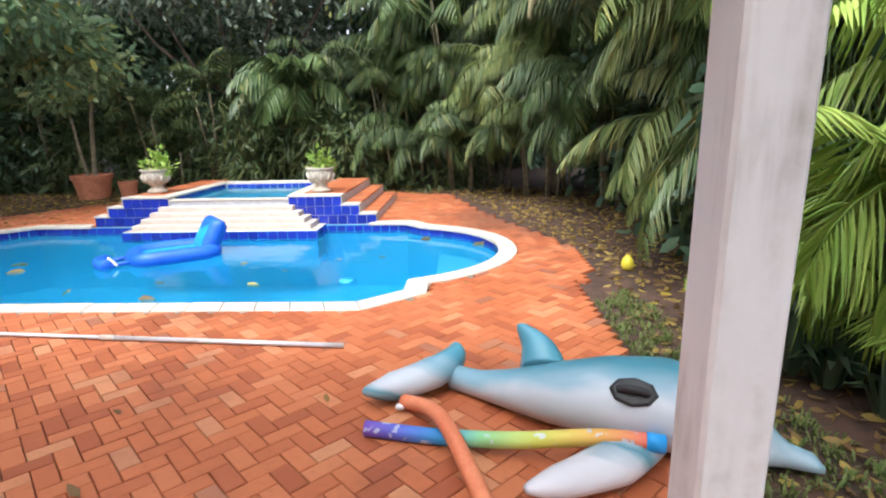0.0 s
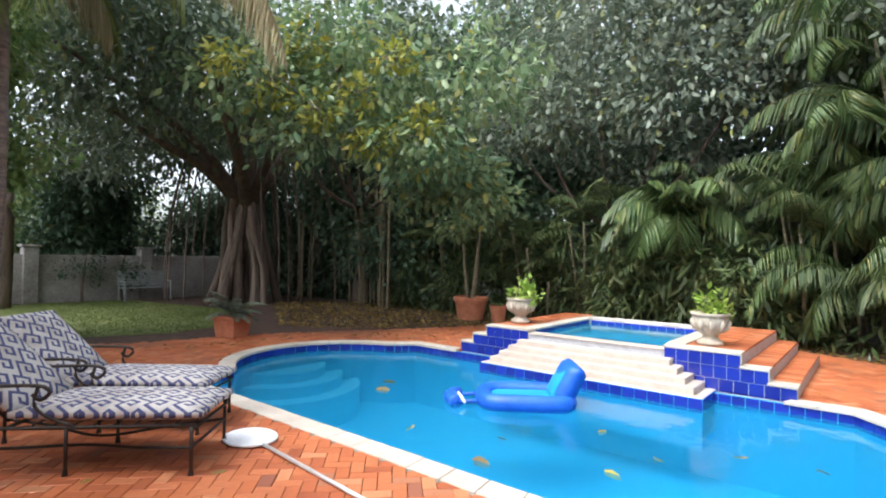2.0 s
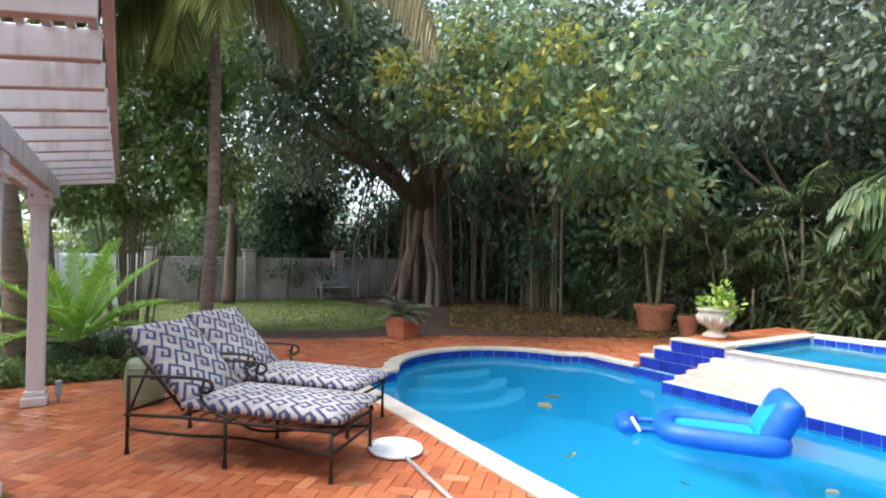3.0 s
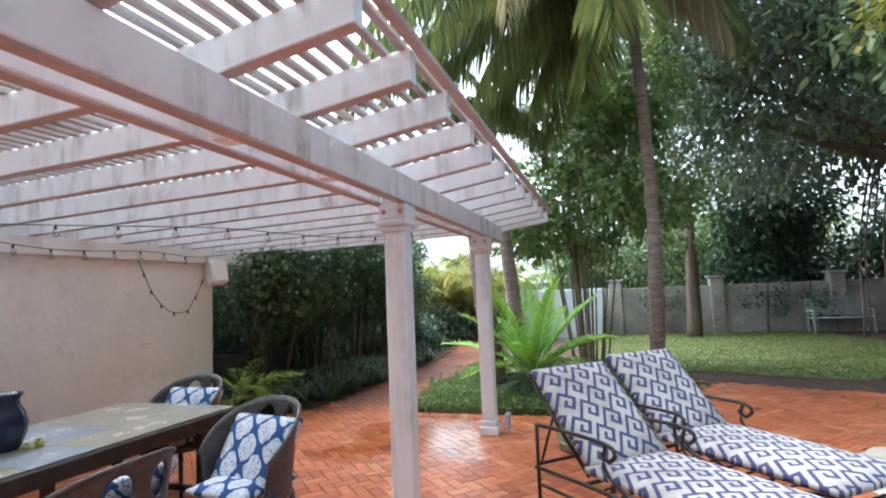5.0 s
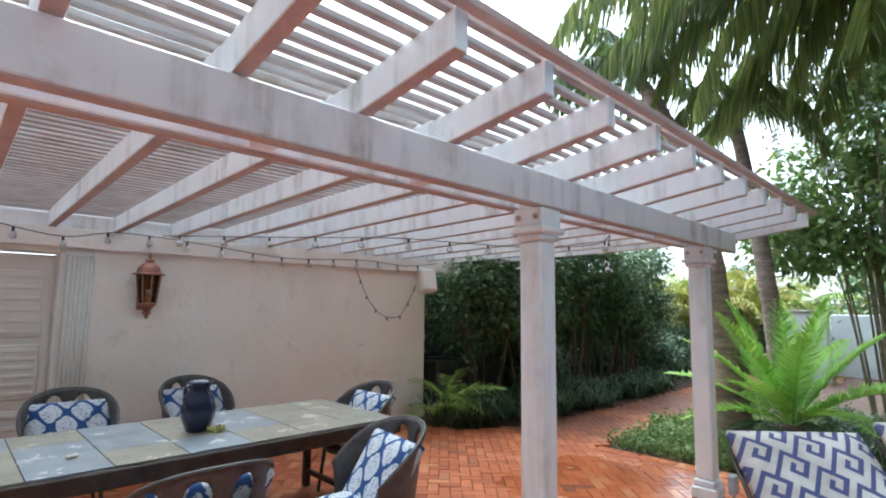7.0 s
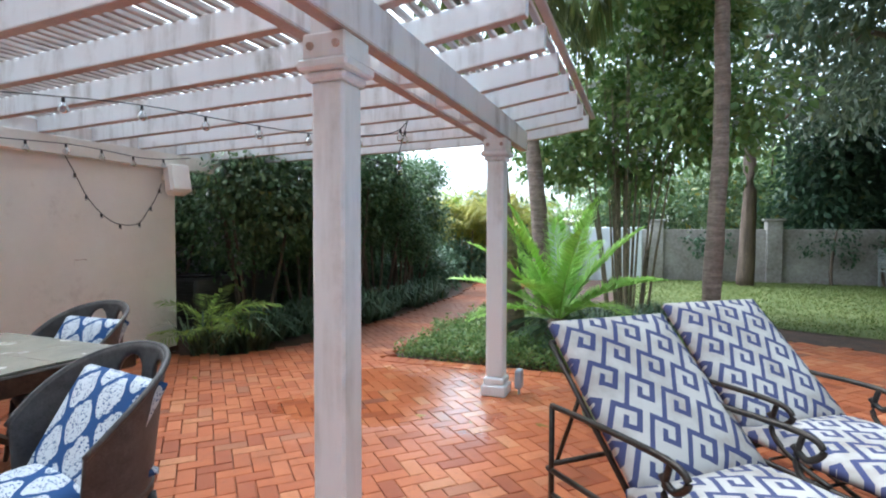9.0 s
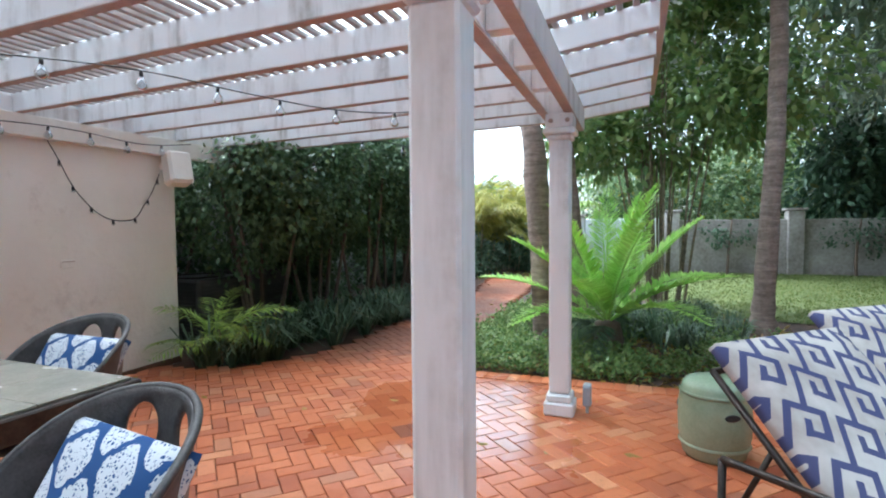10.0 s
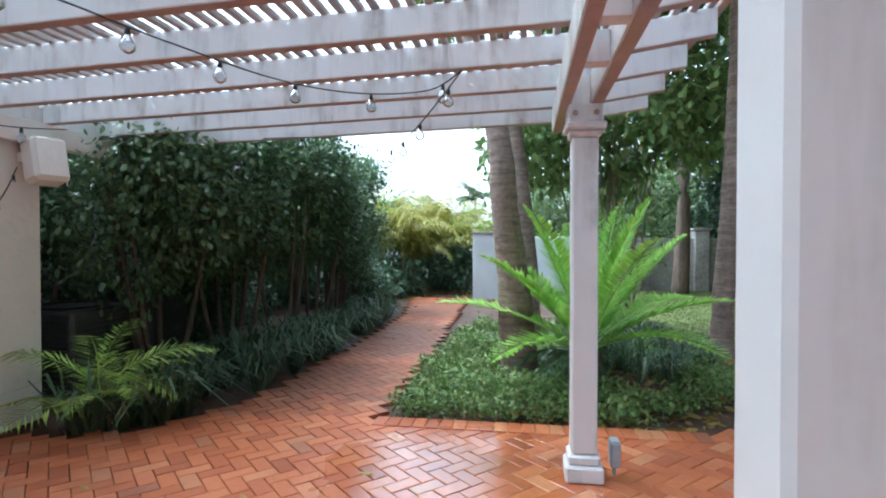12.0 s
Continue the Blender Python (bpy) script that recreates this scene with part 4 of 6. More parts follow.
# grey-green trees behind the spa
bl = []
for k in range(20):
    bl.append(((rng.uniform(-11, 0.5), rng.uniform(13.2, 16.0), rng.uniform(3.6, 9.8)), (1.7, 1.2, 1.0)))
tree("hedge_tree", -6.0, 15.6, "tall tree with grey-green glossy leaves behind the spa", [(-8, 14.5, 6), (-4, 14.5, 6.5), (-6, 14, 8), (-2.0, 14.8, 7), (-10, 15, 7)], 0.2, bl, 46, 27, 0.30, 0.19, M_LEAF_GREY)
bl = [((rng.uniform(-19, 3), rng.uniform(17.0, 20.0), rng.uniform(2.0, 11.0)), (2.2, 1.2, 1.5)) for k in range(46)]
tree("hedge_tree", -4.0, 18.6, "dense dark boundary tree with glossy leaves", [(-9, 18, 6), (-1, 18, 7), (-6, 18.5, 9), (2, 18, 6), (-14, 18, 7)], 0.25, bl, 44, 22, 0.42, 0.30, M_LEAF_DARK)
bl = [((rng.uniform(-26, -13), rng.uniform(15.5, 21.0), rng.uniform(1.8, 10.0)), (2.2, 1.8, 1.4)) for k in range(27)]
tree("hedge_tree", -18.0, 19.5, "dense dark boundary tree behind the banyan", [(-22, 18, 6), (-15, 18, 7), (-18, 18.5, 9)], 0.25, bl, 44, 22, 0.42, 0.30, M_LEAF_MID)
bl = [((rng.uniform(-13, 0.5), rng.uniform(15.5, 17.0), rng.uniform(0.6, 2.9)), (1.3, 0.7, 0.9)) for k in range(26)]
tree("hedge_shrub", -7.0, 16.4, "dark hedge shrub along the back boundary", [(-9, 16, 2.5), (-4, 16, 2.5)], 0.08, bl, 40, 20, 0.26, 0.2, M_LEAF_DARK, trunk_h=1.0)
bl = [((-26 + 30 * k / 59 + rng.uniform(-0.5, 0.5), rng.uniform(20.5, 22.0), rng.uniform(0.5, 4.0)), (1.6, 1.0, 1.3)) for k in range(60)]
tree("boundary_hedge", -10.0, 22.0, "tall dense dark boundary hedge", [(-14, 21.5, 3), (-5, 21.5, 3)], 0.12, bl, 30, 20, 0.36, 0.36, M_LEAF_DARK, trunk_h=1.5)
bl = [((rng.uniform(-24, 6), rng.uniform(22.0, 25.0), rng.uniform(4.0, 13.0)), (2.6, 1.4, 1.8)) for k in range(46)]
tree("boundary_tree", -9.0, 25.5, "tall dark tree beyond the boundary hedge", [(-16, 24, 8), (-2, 24, 8), (-9, 24, 11)], 0.3, bl, 40, 18, 0.5, 0.46, M_LEAF_DARK, trunk_h=4.0)
# canes along the back of the garden
for k in range(9):
    x = -12.5 + 1.55 * k + rng.uniform(-0.4, 0.4)
    palm_clump("areca_palm", x, 15.0 + rng.uniform(-0.6, 0.5), "slender clumping palm with dark canes along the boundary", stems=7, height=(1.0, 3.4), length=1.7, fronds=3,
               material=M_SIDE, spread=0.6, leaf=0.42, width=0.045, n=22, group="boundary palms")
bl = [((rng.uniform(-12.5, 0.5), rng.uniform(14.0, 14.8), rng.uniform(0.1, 1.5)), (0.8, 0.3, 0.6)) for k in range(30)]
tree("back_planting", -6.4, 14.9, "dark leafy understory along the back of the terrace", [(-8, 14.5, 1), (-4, 14.5, 1)], 0.05, bl, 26, 14, 0.2, 0.32, M_SIDE, trunk_h=0.6, aspect=0.16)
# palm with broad arching fronds behind the spa
pf = thing("feather_palm", -3.85, 14.0, 0, 0, "palm with red-brown crownshaft and broad arching fronds", "palm")
trunk(pf, [(0, 0, -0.1), (0.05, 0, 1.2), (0, 0, 2.2)], [0.08, 0.065, 0.06], M_STEM)
bm = bmesh.new()
tube(bm, [(0, 0, 1.75), (0.02, 0, 2.1), (0, 0, 2.6)], [0.085, 0.11, 0.06], 10)
part("crownshaft", bm, M_TRIM_SHADE, pf, "red-brown crownshaft", smooth=True)
heap = Heap()
for k in range(17):
    heap.add(*frond_arrays((0, 0, 2.5), k * 27.7 + 200, RNG.uniform(25, 82), RNG.uniform(1.6, 2.2), RNG.uniform(95, 150), 34, 0.66, 0.085, 0.75, 0))
heap.link("fronds", M_PALM, pf)
bl = [((rng.uniform(-1.6, 1.6), rng.uniform(-0.6, -0.1), rng.uniform(0.3, 1.7)), (0.6, 0.3, 0.5)) for k in range(14)]
fsh = thing("leafy_shrub", -3.85, 14.2, 0, 0, "dark leafy shrub at the foot of the palm", "shrub")
trunk(fsh, [(0, 0.1, -0.05), (0.1, 0, 0.6), (0, -0.2, 1.4)], [0.05, 0.04, 0.015], M_BARK, "stem", 6)
crown(bl, 26, 14, 0.18, 0.34, M_SIDE, fsh, 0.16)

# tall palms along the side boundary, hanging towards the patio
for k, (x, y, h0, h1, L) in enumerate(((4.0, 3.2, 1.2, 2.8, 1.9), (4.2, 5.2, 2.0, 3.8, 2.2), (4.1, 7.0, 2.2, 4.4, 2.4), (3.9, 8.8, 2.2, 4.8, 2.4), (3.5, 10.6, 2.0, 4.6, 2.3), (2.3, 12.4, 1.2, 4.2, 2.2),
                                       (1.3, 14.0, 1.2, 4.0, 2.1), (4.4, 4.2, 2.5, 5.5, 2.5), (4.4, 6.4, 3.0, 6.2, 2.6), (4.3, 8.8, 3.0, 6.4, 2.6), (3.9, 11.0, 3.0, 6.2, 2.5), (3.2, 13.6, 3.0, 6.0, 2.4), (0.3, 13.6, 2.6, 5.6, 2.5), (-0.7, 14.6, 2.2, 5.2, 2.4))):
    palm_clump("areca_palm", x, y, "large clumping palm with arching feathery green fronds", stems=7, height=(h0 * 0.45, h1), length=L, fronds=10, spread=0.6, leaf=0.52, width=0.03,
               lean_to=200, n=42, group="side palms", hang=1.0, bend=(105, 165), material=M_YOUNG if k == 0 else M_PALM_MIX if k in (2, 5, 11) else (M_PALM if k % 3 == 1 or k >= 7 else M_SIDE))
palm_clump("areca_palm", 3.0, 3.35, "young bright green palm at the patio edge", stems=4, height=(0.3, 1.1), length=1.5, fronds=6, spread=0.25, leaf=0.4, width=0.03, n=36, hang=0.6, bend=(80, 130), material=M_YOUNG)
for x, y, z in ((2.6, 6.4, 4.1), (2.3, 8.2, 4.3)):
    dry = thing("hanging_dry_fronds", x, y, 0, 0, "pale yellowed palm fronds hanging over the bed", "palm frond")
    bm = bmesh.new()
    tube(bm, [(1.2, 0, 0), (1.1, 0, z * 0.6), (0.2, 0, z)], [0.05, 0.045, 0.035], 7)
    part("cane", bm, M_STEM, dry, smooth=True)
    heap = Heap()
    for q in range(4):
        heap.add(*frond_arrays((0.2, 0, z), 170 + q * 22, RNG.uniform(0, 30), RNG.uniform(1.6, 2.0), RNG.uniform(90, 110), 30, 0.6, 0.04, 0.9, 0))
    heap.link("fronds", M_PALM_DRY, dry)
bl = [((rng.uniform(4.2, 6.5), rng.uniform(2.0, 16.0), rng.uniform(0.6, 7.5)), (1.0, 1.6, 1.2)) for k in range(44)] + [((rng.uniform(3.7, 4.5), rng.uniform(2.0, 15.0), rng.uniform(0.4, 2.6)), (0.6, 1.0, 0.8)) for k in range(26)]
tree("hedge_tree", 5.8, 9.0, "dark hedge tree behind the side palms", [(5.5, 6, 5), (5.5, 12, 5), (5.5, 9, 6)], 0.2, bl, 40, 20, 0.4, 0.30, M_LEAF_DARK)
# low dark plants under the side palms
spots = [(x, y, 0) for x, y in scatter([(2.3, 2.6), (3.4, 2.6), (3.4, 5.6), (2.6, 5.4)], 46)]
blades("underplanting", spots, 12, 0.42, 0.05, M_LILY, "low dark strappy plants under the palms", "plants")

# coconut palm on the lawn edge
cp = thing("coconut_palm", -11.45, 3.52, 0, 0, "tall ringed coconut palm with drooping and dried fronds", "palm")
trunk(cp, [(0, 0, -0.1), (0.0, 0.02, 0.5), (0.15, 0.08, 2.6), (0.4, 0.04, 4.4), (0.75, -0.1, 6.95)], [0.22, 0.13, 0.105, 0.10, 0.09], M_PALMBARK, sides=14)
heap, dryh, yelh = Heap(), Heap(), Heap()
top = (0.75, -0.1, 6.9)
for k in range(17):
    heap.add(*frond_arrays(top, k * 137.5 + 8, RNG.uniform(15, 65), RNG.uniform(3.4, 4.5), RNG.uniform(85, 115), 80, 0.85, 0.04, 1.0, RNG.uniform(-15, 15)))
for yaw, rise, L, arch in ((-66, 5, 5.0, 84), (-55, -2, 5.4, 66), (-46, 10, 6.0, 82), (-38, 0, 5.6, 60), (-28, 10, 6.2, 84), (-6, 2, 5.4, 84), (-40, -42, 2.8, 42), (-10, -8, 4.2, 60), (-74, 0, 4.6, 78), (-50, -16, 4.4, 60), (-33, 4, 5.4, 76), (-100, -12, 4.2, 62), (-84, -22, 3.8, 52), (-18, -28, 3.6, 46), (-122, -30, 3.2, 48), (-62, -34, 3.2, 44)):
    (heap if yaw not in (-28, -38, -55, -66) else yelh).add(*frond_arrays(top, yaw, rise, L, arch, 96, 0.9, 0.036, 1.2, 0))
for yaw, rise, L, arch in ((20.5, 8, 6.5, 83), (-14, 8, 6.6, 84), (23, 7, 6.2, 83), (-15.5, 7, 6.3, 84), (70, -20, 2.4, 65)):
    dryh.add(*frond_arrays(top, yaw, rise, L, arch, 84, 0.8, 0.034, 1.5, 0))
yelh.link("yellowing_fronds", M_PALM_MIX, cp, "yellowing green fronds")
heap.link("fronds", M_COCO, cp)
dryh.link("dry_fronds", M_PALM_DRY, cp, "dry straw-coloured hanging fronds")

# twin-trunked palm and cycad in the bed
tp = thing("bed_palm", -9.85, 1.03, 0, 0, "leaning palm with thick grey-brown ringed trunk in the bed", "palm")
trunk(tp, [(0.0, 0.0, -0.1), (0, -0.05, 0.8), (0, -0.14, 1.6), (0, -0.26, 2.7), (-0.05, -0.75, 4.3), (-0.1, -1.4, 5.5)], [0.22, 0.18, 0.145, 0.125, 0.11, 0.09], M_PALMBARK, sides=14)
heap = Heap()
for k in range(14):
    heap.add(*frond_arrays((-0.1, -1.4, 5.45), k * 25.7, RNG.uniform(10, 70), RNG.uniform(1.4, 1.9), RNG.uniform(95, 130), 44, 0.5, 0.034, 0.9, 0))
heap.link("fronds", M_PALM, tp)
tp = thing("bed_palm", -11.6, 1.15, 0, 0, "slender leaning palm with ringed trunk behind the cycad", "palm")
trunk(tp, [(0.0, 0.0, -0.1), (0, -0.04, 0.9), (0, -0.1, 1.8), (0, -0.2, 2.8), (-0.05, -0.5, 4.9)], [0.19, 0.15, 0.13, 0.12, 0.09], M_PALMBARK, sides=12)
heap = Heap()
for k in range(12):
    heap.add(*frond_arrays((-0.05, -0.5, 4.85), k * 30, RNG.uniform(10, 65), RNG.uniform(1.6, 2.1), RNG.uniform(95, 130), 44, 0.55, 0.034, 0.9, 0))
heap.link("fronds", M_PALM_MIX, tp)
cy = thing("cycad", -9.6, 1.68, 0, 0, "bright green cycad with stiff feathery fronds", "cycad")
bm = bmesh.new()
lathe(bm, [(0, 0.4), (0.13, 0.36), (0.17, 0.2), (0.2, -0.02), (0, -0.02)], 12)
part("trunk", bm, M_BARK, cy, smooth=True)
heap = Heap()
for k in range(19):
    heap.add(*frond_arrays((0, 0, 0.36), k * 137.5, 84 - 66 * k / 19 + RNG.uniform(-5, 5), RNG.uniform(1.3, 1.6), RNG.uniform(10, 26) + 34 * k / 19, 110, 0.25, 0.03, -0.12, 0))
heap.link("fronds", M_CYCAD, cy)
heap = Heap()
for k in range(5):
    heap.add(*frond_arrays((0, 0, 0.3), 170 + k * 45, RNG.uniform(15, 30), 0.9, 85, 40, 0.24, 0.025, 0.3, 0))
heap.link("old_fronds", M_LILY, cy, "dull drooping old fronds")

# thin-stemmed flowering shrub beside the lawn
fs = thing("flowering_shrub", -12.9, 2.35, 0, 0, "tall thin-stemmed shrub with white blossoms", "shrub")
for k in range(22):
    a, r = rng.uniform(0, 6.28), rng.uniform(0.05, 0.45)
    trunk(fs, [(math.cos(a) * r, math.sin(a) * r, -0.05), (math.cos(a) * r * 1.4, math.sin(a) * r * 1.6, 1.5), (math.cos(a) * r * 2.2, math.sin(a) * r * 2.6, rng.uniform(2.8, 5.0))], [0.025, 0.018, 0.008], M_STEM, "stem", 5)
crown([((rng.uniform(-0.9, 0.9), rng.uniform(-1.6, 1.7), rng.uniform(2.6, 5.7)), (0.75, 0.75, 0.5)) for k in range(26)], 36, 15, 0.17, 0.15, M_BED, fs, 0.5)
heap = Heap()
for k in range(38):
    p = np.array([rng.uniform(-0.6, 1.0), rng.uniform(-1.6, 1.8), rng.uniform(2.6, 5.6)]) + RNG.normal(size=(12, 3)) * 0.06
    heap.add(*leaf_arrays(p, RNG.normal(size=(12, 3)), 0.08, 0.06))
heap.link("blossoms", M_FLOWER, fs, "white blossoms")

M_HOUSE_LEAF = leaf_mat("small_shrub_leaf", (0.035, 0.085, 0.032), (0.13, 0.23, 0.09), (0.24, 0.29, 0.09), 0.4)
# shrubs beside the house, over a strappy border
for k, (x, y, h) in enumerate(((-9.3, -2.6, 3.2), (-9.0, -4.1, 3.1), (-10.4, -2.5, 3.3), (-11.5, -2.35, 3.3), (-12.6, -2.4, 3.3), (-13.7, -2.4, 3.2), (-14.9, -2.6, 3.1), (-10.9, -3.6, 3.3))):
    sh = thing("house_shrub", x, y, 0, 0, "dense dark green shrub with bare lower stems beside the house", "shrub", "shrubs beside the house")
    for q in range(6):
        a, r = rng.uniform(0, 6.28), rng.uniform(0.1, 0.3)
        trunk(sh, [(math.cos(a) * r * 0.6, math.sin(a) * r * 0.6, -0.05), (math.cos(a) * r * 1.3, math.sin(a) * r * 1.3, 0.7), (math.cos(a) * r * 3.0, math.sin(a) * r * 2.4, h * 0.75)], [0.035, 0.028, 0.01], M_BARK, "stem", 6)
    bb = [((rng.uniform(-0.6, 0.6), rng.uniform(-0.45, 0.5), rng.uniform(1.15, h - 0.3)), (0.55, 0.5, 0.4)) for q in range(16)]
    crown(bb, 50, 18, 0.11, 0.078, M_HOUSE_LEAF, sh, 0.5)
bl = [((rng.uniform(-16.5, -9.6), rng.uniform(-4.2, -3.3), rng.uniform(0.2, 1.6)), (0.7, 0.3, 0.5)) for k in range(24)]
tree("house_hedge", -12.5, -3.9, "low dark hedge against the house wall", [(-14, -3.9, 1), (-11, -3.9, 1)], 0.04, bl, 34, 18, 0.14, 0.1, M_HOUSE_LEAF, trunk_h=0.6)
border = [(-7.75, -2.3), (-8.1, -1.8), (-8.7, -1.52), (-9.6, -1.42), (-12.8, -1.36), (-14.2, -1.45), (-14.2, -2.0), (-9.0, -2.2), (-8.3, -2.6)]
tufts = [(x, y) for x, y in scatter(border, 420) if noise.noise(Vector((x * 2.2, y * 2.2, 3.0))) > -0.02]
blades("border_lilies", [(x, y, -0.03) for x, y in tufts[::2]], 26, 0.42, 0.02, M_LILY, "strappy dark green border plants along the brick path", "plants")
blades("tall_lilies", [(x, y, -0.03) for x, y in tufts[1::4]], 22, 0.66, 0.024, M_LILY, "taller arching border lilies", "plants", arch=1.1)
palm_clump("young_palm", -8.1, -2.1, "small bright green young palm at the wall corner", stems=4, height=(0.1, 0.4), length=0.8, fronds=4, material=M_YOUNG, spread=0.2, leaf=0.2, width=0.016, n=24, stem_r=0.012, hang=0.12, bend=(60, 105))
# groundcover bed between path and lawn
bed = [(-8.55, 0.0), (-8.55, 2.4), (-8.9, 3.1), (-10.2, 3.6), (-12.4, 3.0), (-12.6, 0.4), (-10.8, 0.05)]
pts = np.array(scatter(bed, 13000))
dens = np.array([noise.noise(Vector((x * 1.6, y * 1.6, 0))) for x, y in pts])
keep = dens > -0.3 + 0.42 * np.clip((pts[:, 1] - 1.2) / 1.2, 0, 1.1)
pts, dens = pts[keep], dens[keep]
z = np.abs(RNG.normal(size=len(pts))) * 0.07 + 0.02 + np.clip(dens, 0, 1) * 0.2
p3 = np.column_stack([pts, z])
heap = Heap()
for q in range(3):
    ax = RNG.normal(size=p3.shape) + np.array([0, 0, 0.5])
    heap.add(*leaf_arrays(p3 + RNG.normal(size=p3.shape) * 0.025, ax, 0.046 * RNG.uniform(0.6, 1.3, len(p3)), 0.028))
tagged(heap.link("groundcover", M_BED), "low green variegated groundcover in the bed", "groundcover", kind="stuff")
blades("bed_grasses", [(x, y, -0.03) for x, y in scatter([(-9.6, 1.9), (-12.2, 1.6), (-12.4, 3.0), (-10.2, 3.3)], 70)], 20, 0.45, 0.018, M_LILY, "dark strappy tufts in the bed", "plants")
# lawn
LAWN = [(-20.4, 1.6), (-13.5, 2.2), (-12.6, 3.2), (-12.3, 4.6), (-11.6, 6.4), (-12.0, 8.4), (-14.6, 9.8), (-20.4, 8.6)]
bm = bmesh.new()
bm.faces.new([bm.verts.new((x, y, -0.02)) for x, y in LAWN[::-1]])
bmesh.ops.recalc_face_normals(bm, faces=bm.faces[:])
tagged(part("lawn", bm, M_LAWN), "green lawn with scattered fallen leaves", "lawn", kind="structure")
blades("grass", [(x, y, -0.03) for x, y in scatter(LAWN, 12000)], 4, 0.06, 0.011, M_GRASS, "short green grass blades on the lawn", "grass")
blades("grass_patch", [(x, y, -0.03) for x, y in scatter([(1.5, 2.2), (2.3, 2.2), (2.1, 3.6), (1.9, 5.2), (1.5, 4.8)], 420)], 5, 0.07, 0.012, M_GRASS, "sparse grass beside the brick patio", "grass")
# fallen leaves and mulch litter
litter = np.array([(x, y) for x, y in scatter([(1.5, 2.0), (3.6, 2.0), (3.6, 12.5), (1.0, 15.0), (-12.5, 16.0), (-16.5, 12.0), (-11.0, 8.6), (-9.4, 9.8), (-7.6, 12.4), (-2.0, 13.5), (0.2, 12.6), (1.9, 6.8)], 11000)]
                  + scatter([(-8.6, 0.4), (-8.6, 2.4), (-11.2, 4.5), (-12.4, 3.4), (-12.4, 1.0)], 2600) + scatter([(-17.0, -1.9), (-20, -5.0), (-20, 1.0), (-17.0, 0.8)], 900))
p3 = np.column_stack([litter, RNG.uniform(-0.03, 0.0, len(litter))])
ax = RNG.normal(size=p3.shape) * np.array([1, 1, 0.18])
heap = Heap()
heap.add(*leaf_arrays(p3, ax, 0.11 * RNG.uniform(0.5, 1.4, len(p3)), 0.045))
tagged(heap.link("leaf_litter", M_FALLEN), "brown and yellow fallen leaves on the mulch", "leaves", kind="stuff")
strays = np.array(scatter([(-10.2, 5.0), (-9.3, 8.8), (-7.6, 12.0), (-6.8, 9.4), (-8.9, 8.6), (-9.2, 6.0)], 130) + scatter(PATIO, 150))
strays = np.array([q for q in strays if not inside(q[0], q[1], POOL_OUT) and not inside(q[0], q[1], SPA)])
p3 = np.column_stack([strays, np.full(len(strays), 0.012)])
heap = Heap()
heap.add(*leaf_arrays(p3, RNG.normal(size=p3.shape) * np.array([1, 1, 0.1]), 0.10 * RNG.uniform(0.5, 1.4, len(p3)), 0.045))
tagged(heap.link("stray_leaves", M_FALLEN), "stray yellow and brown leaves on the bricks", "leaves", kind="stuff")

# yellow-green palms and hedge at the end of the path
for k, (x, y) in enumerate(((-18.4, -2.3), (-19.8, -3.4), (-19.6, -1.7), (-22.0, -1.2))):
    palm_clump("robellini_palm", x, y, "feathery yellow-green palm at the end of the path", stems=4, height=(1.0, 2.2), length=2.0, fronds=17, material=M_PALM_Y if k in (0, 2) else M_YOUNG, spread=0.5, leaf=0.34, width=0.03, n=26, group="path palms")
bl = [((rng.uniform(-24, -18.6), rng.uniform(-6.5, 0.2), rng.uniform(0.3, 1.1)), (0.9, 0.9, 0.6)) for k in range(26)] + [((rng.uniform(-18.5, -15.4), rng.uniform(-5.5, -2.2), rng.uniform(0.2, 0.8)), (0.6, 0.6, 0.4)) for k in range(14)]
tree("low_hedge", -22.0, -3.0, "dark low hedge closing the end of the path", [(-23, -4, 0.8), (-21, -1, 0.8)], 0.05, bl, 34, 18, 0.2, 0.16, M_LEAF_DARK, trunk_h=0.5)
for x, y, h in ((-44, -3.0, 4.6), (-46, 1.6, 3.4), (-40, -7.5, 3.6)):
    palm_clump("distant_palm", x, y, "small distant palm beyond the garden", stems=1, height=(h, h + 0.1), length=2.0, fronds=16, spread=0.1, leaf=0.6, width=0.08, n=18, stem_r=0.12, group="distant palms")
# trees beyond the garden wall
bl = [((rng.uniform(-31, -24), rng.uniform(1.0, 14.0), rng.uniform(1.6, 5.2)), (1.7, 1.7, 0.9)) for k in range(16)]
tree("neighbour_tree", -26.5, 7.0, "light green tree beyond the garden wall", [(-27, 4, 4), (-27, 10, 5), (-25, 7, 6)], 0.18, bl, 50, 20, 0.4, 0.22, M_COVER)
bl = [((rng.uniform(-25.5, -22.5), rng.uniform(0.8, 9.0), rng.uniform(0.8, 3.6)), (0.9, 1.2, 0.8)) for k in range(26)]
tree("neighbour_shrub", -24.0, 4.0, "mixed light green shrubs beyond the garden wall", [(-24, 2, 2), (-24, 7, 2)], 0.08, bl, 34, 18, 0.26, 0.2, M_LEAF_YEL, trunk_h=1.0)
bl = [((rng.uniform(-24, -16.5), rng.uniform(1.5, 9.5), rng.uniform(4.6, 10.5)), (1.6, 1.6, 0.8)) for k in range(24)]
tree("lawn_tree", -19.3, 5.2, "slim tree with leafy crown beside the garden wall", [(-18, 3, 6.5), (-21, 6, 7), (-18, 7, 7)], 0.16, bl, 50, 20, 0.34, 0.19, M_LEAF_GREY, trunk_h=5.0)
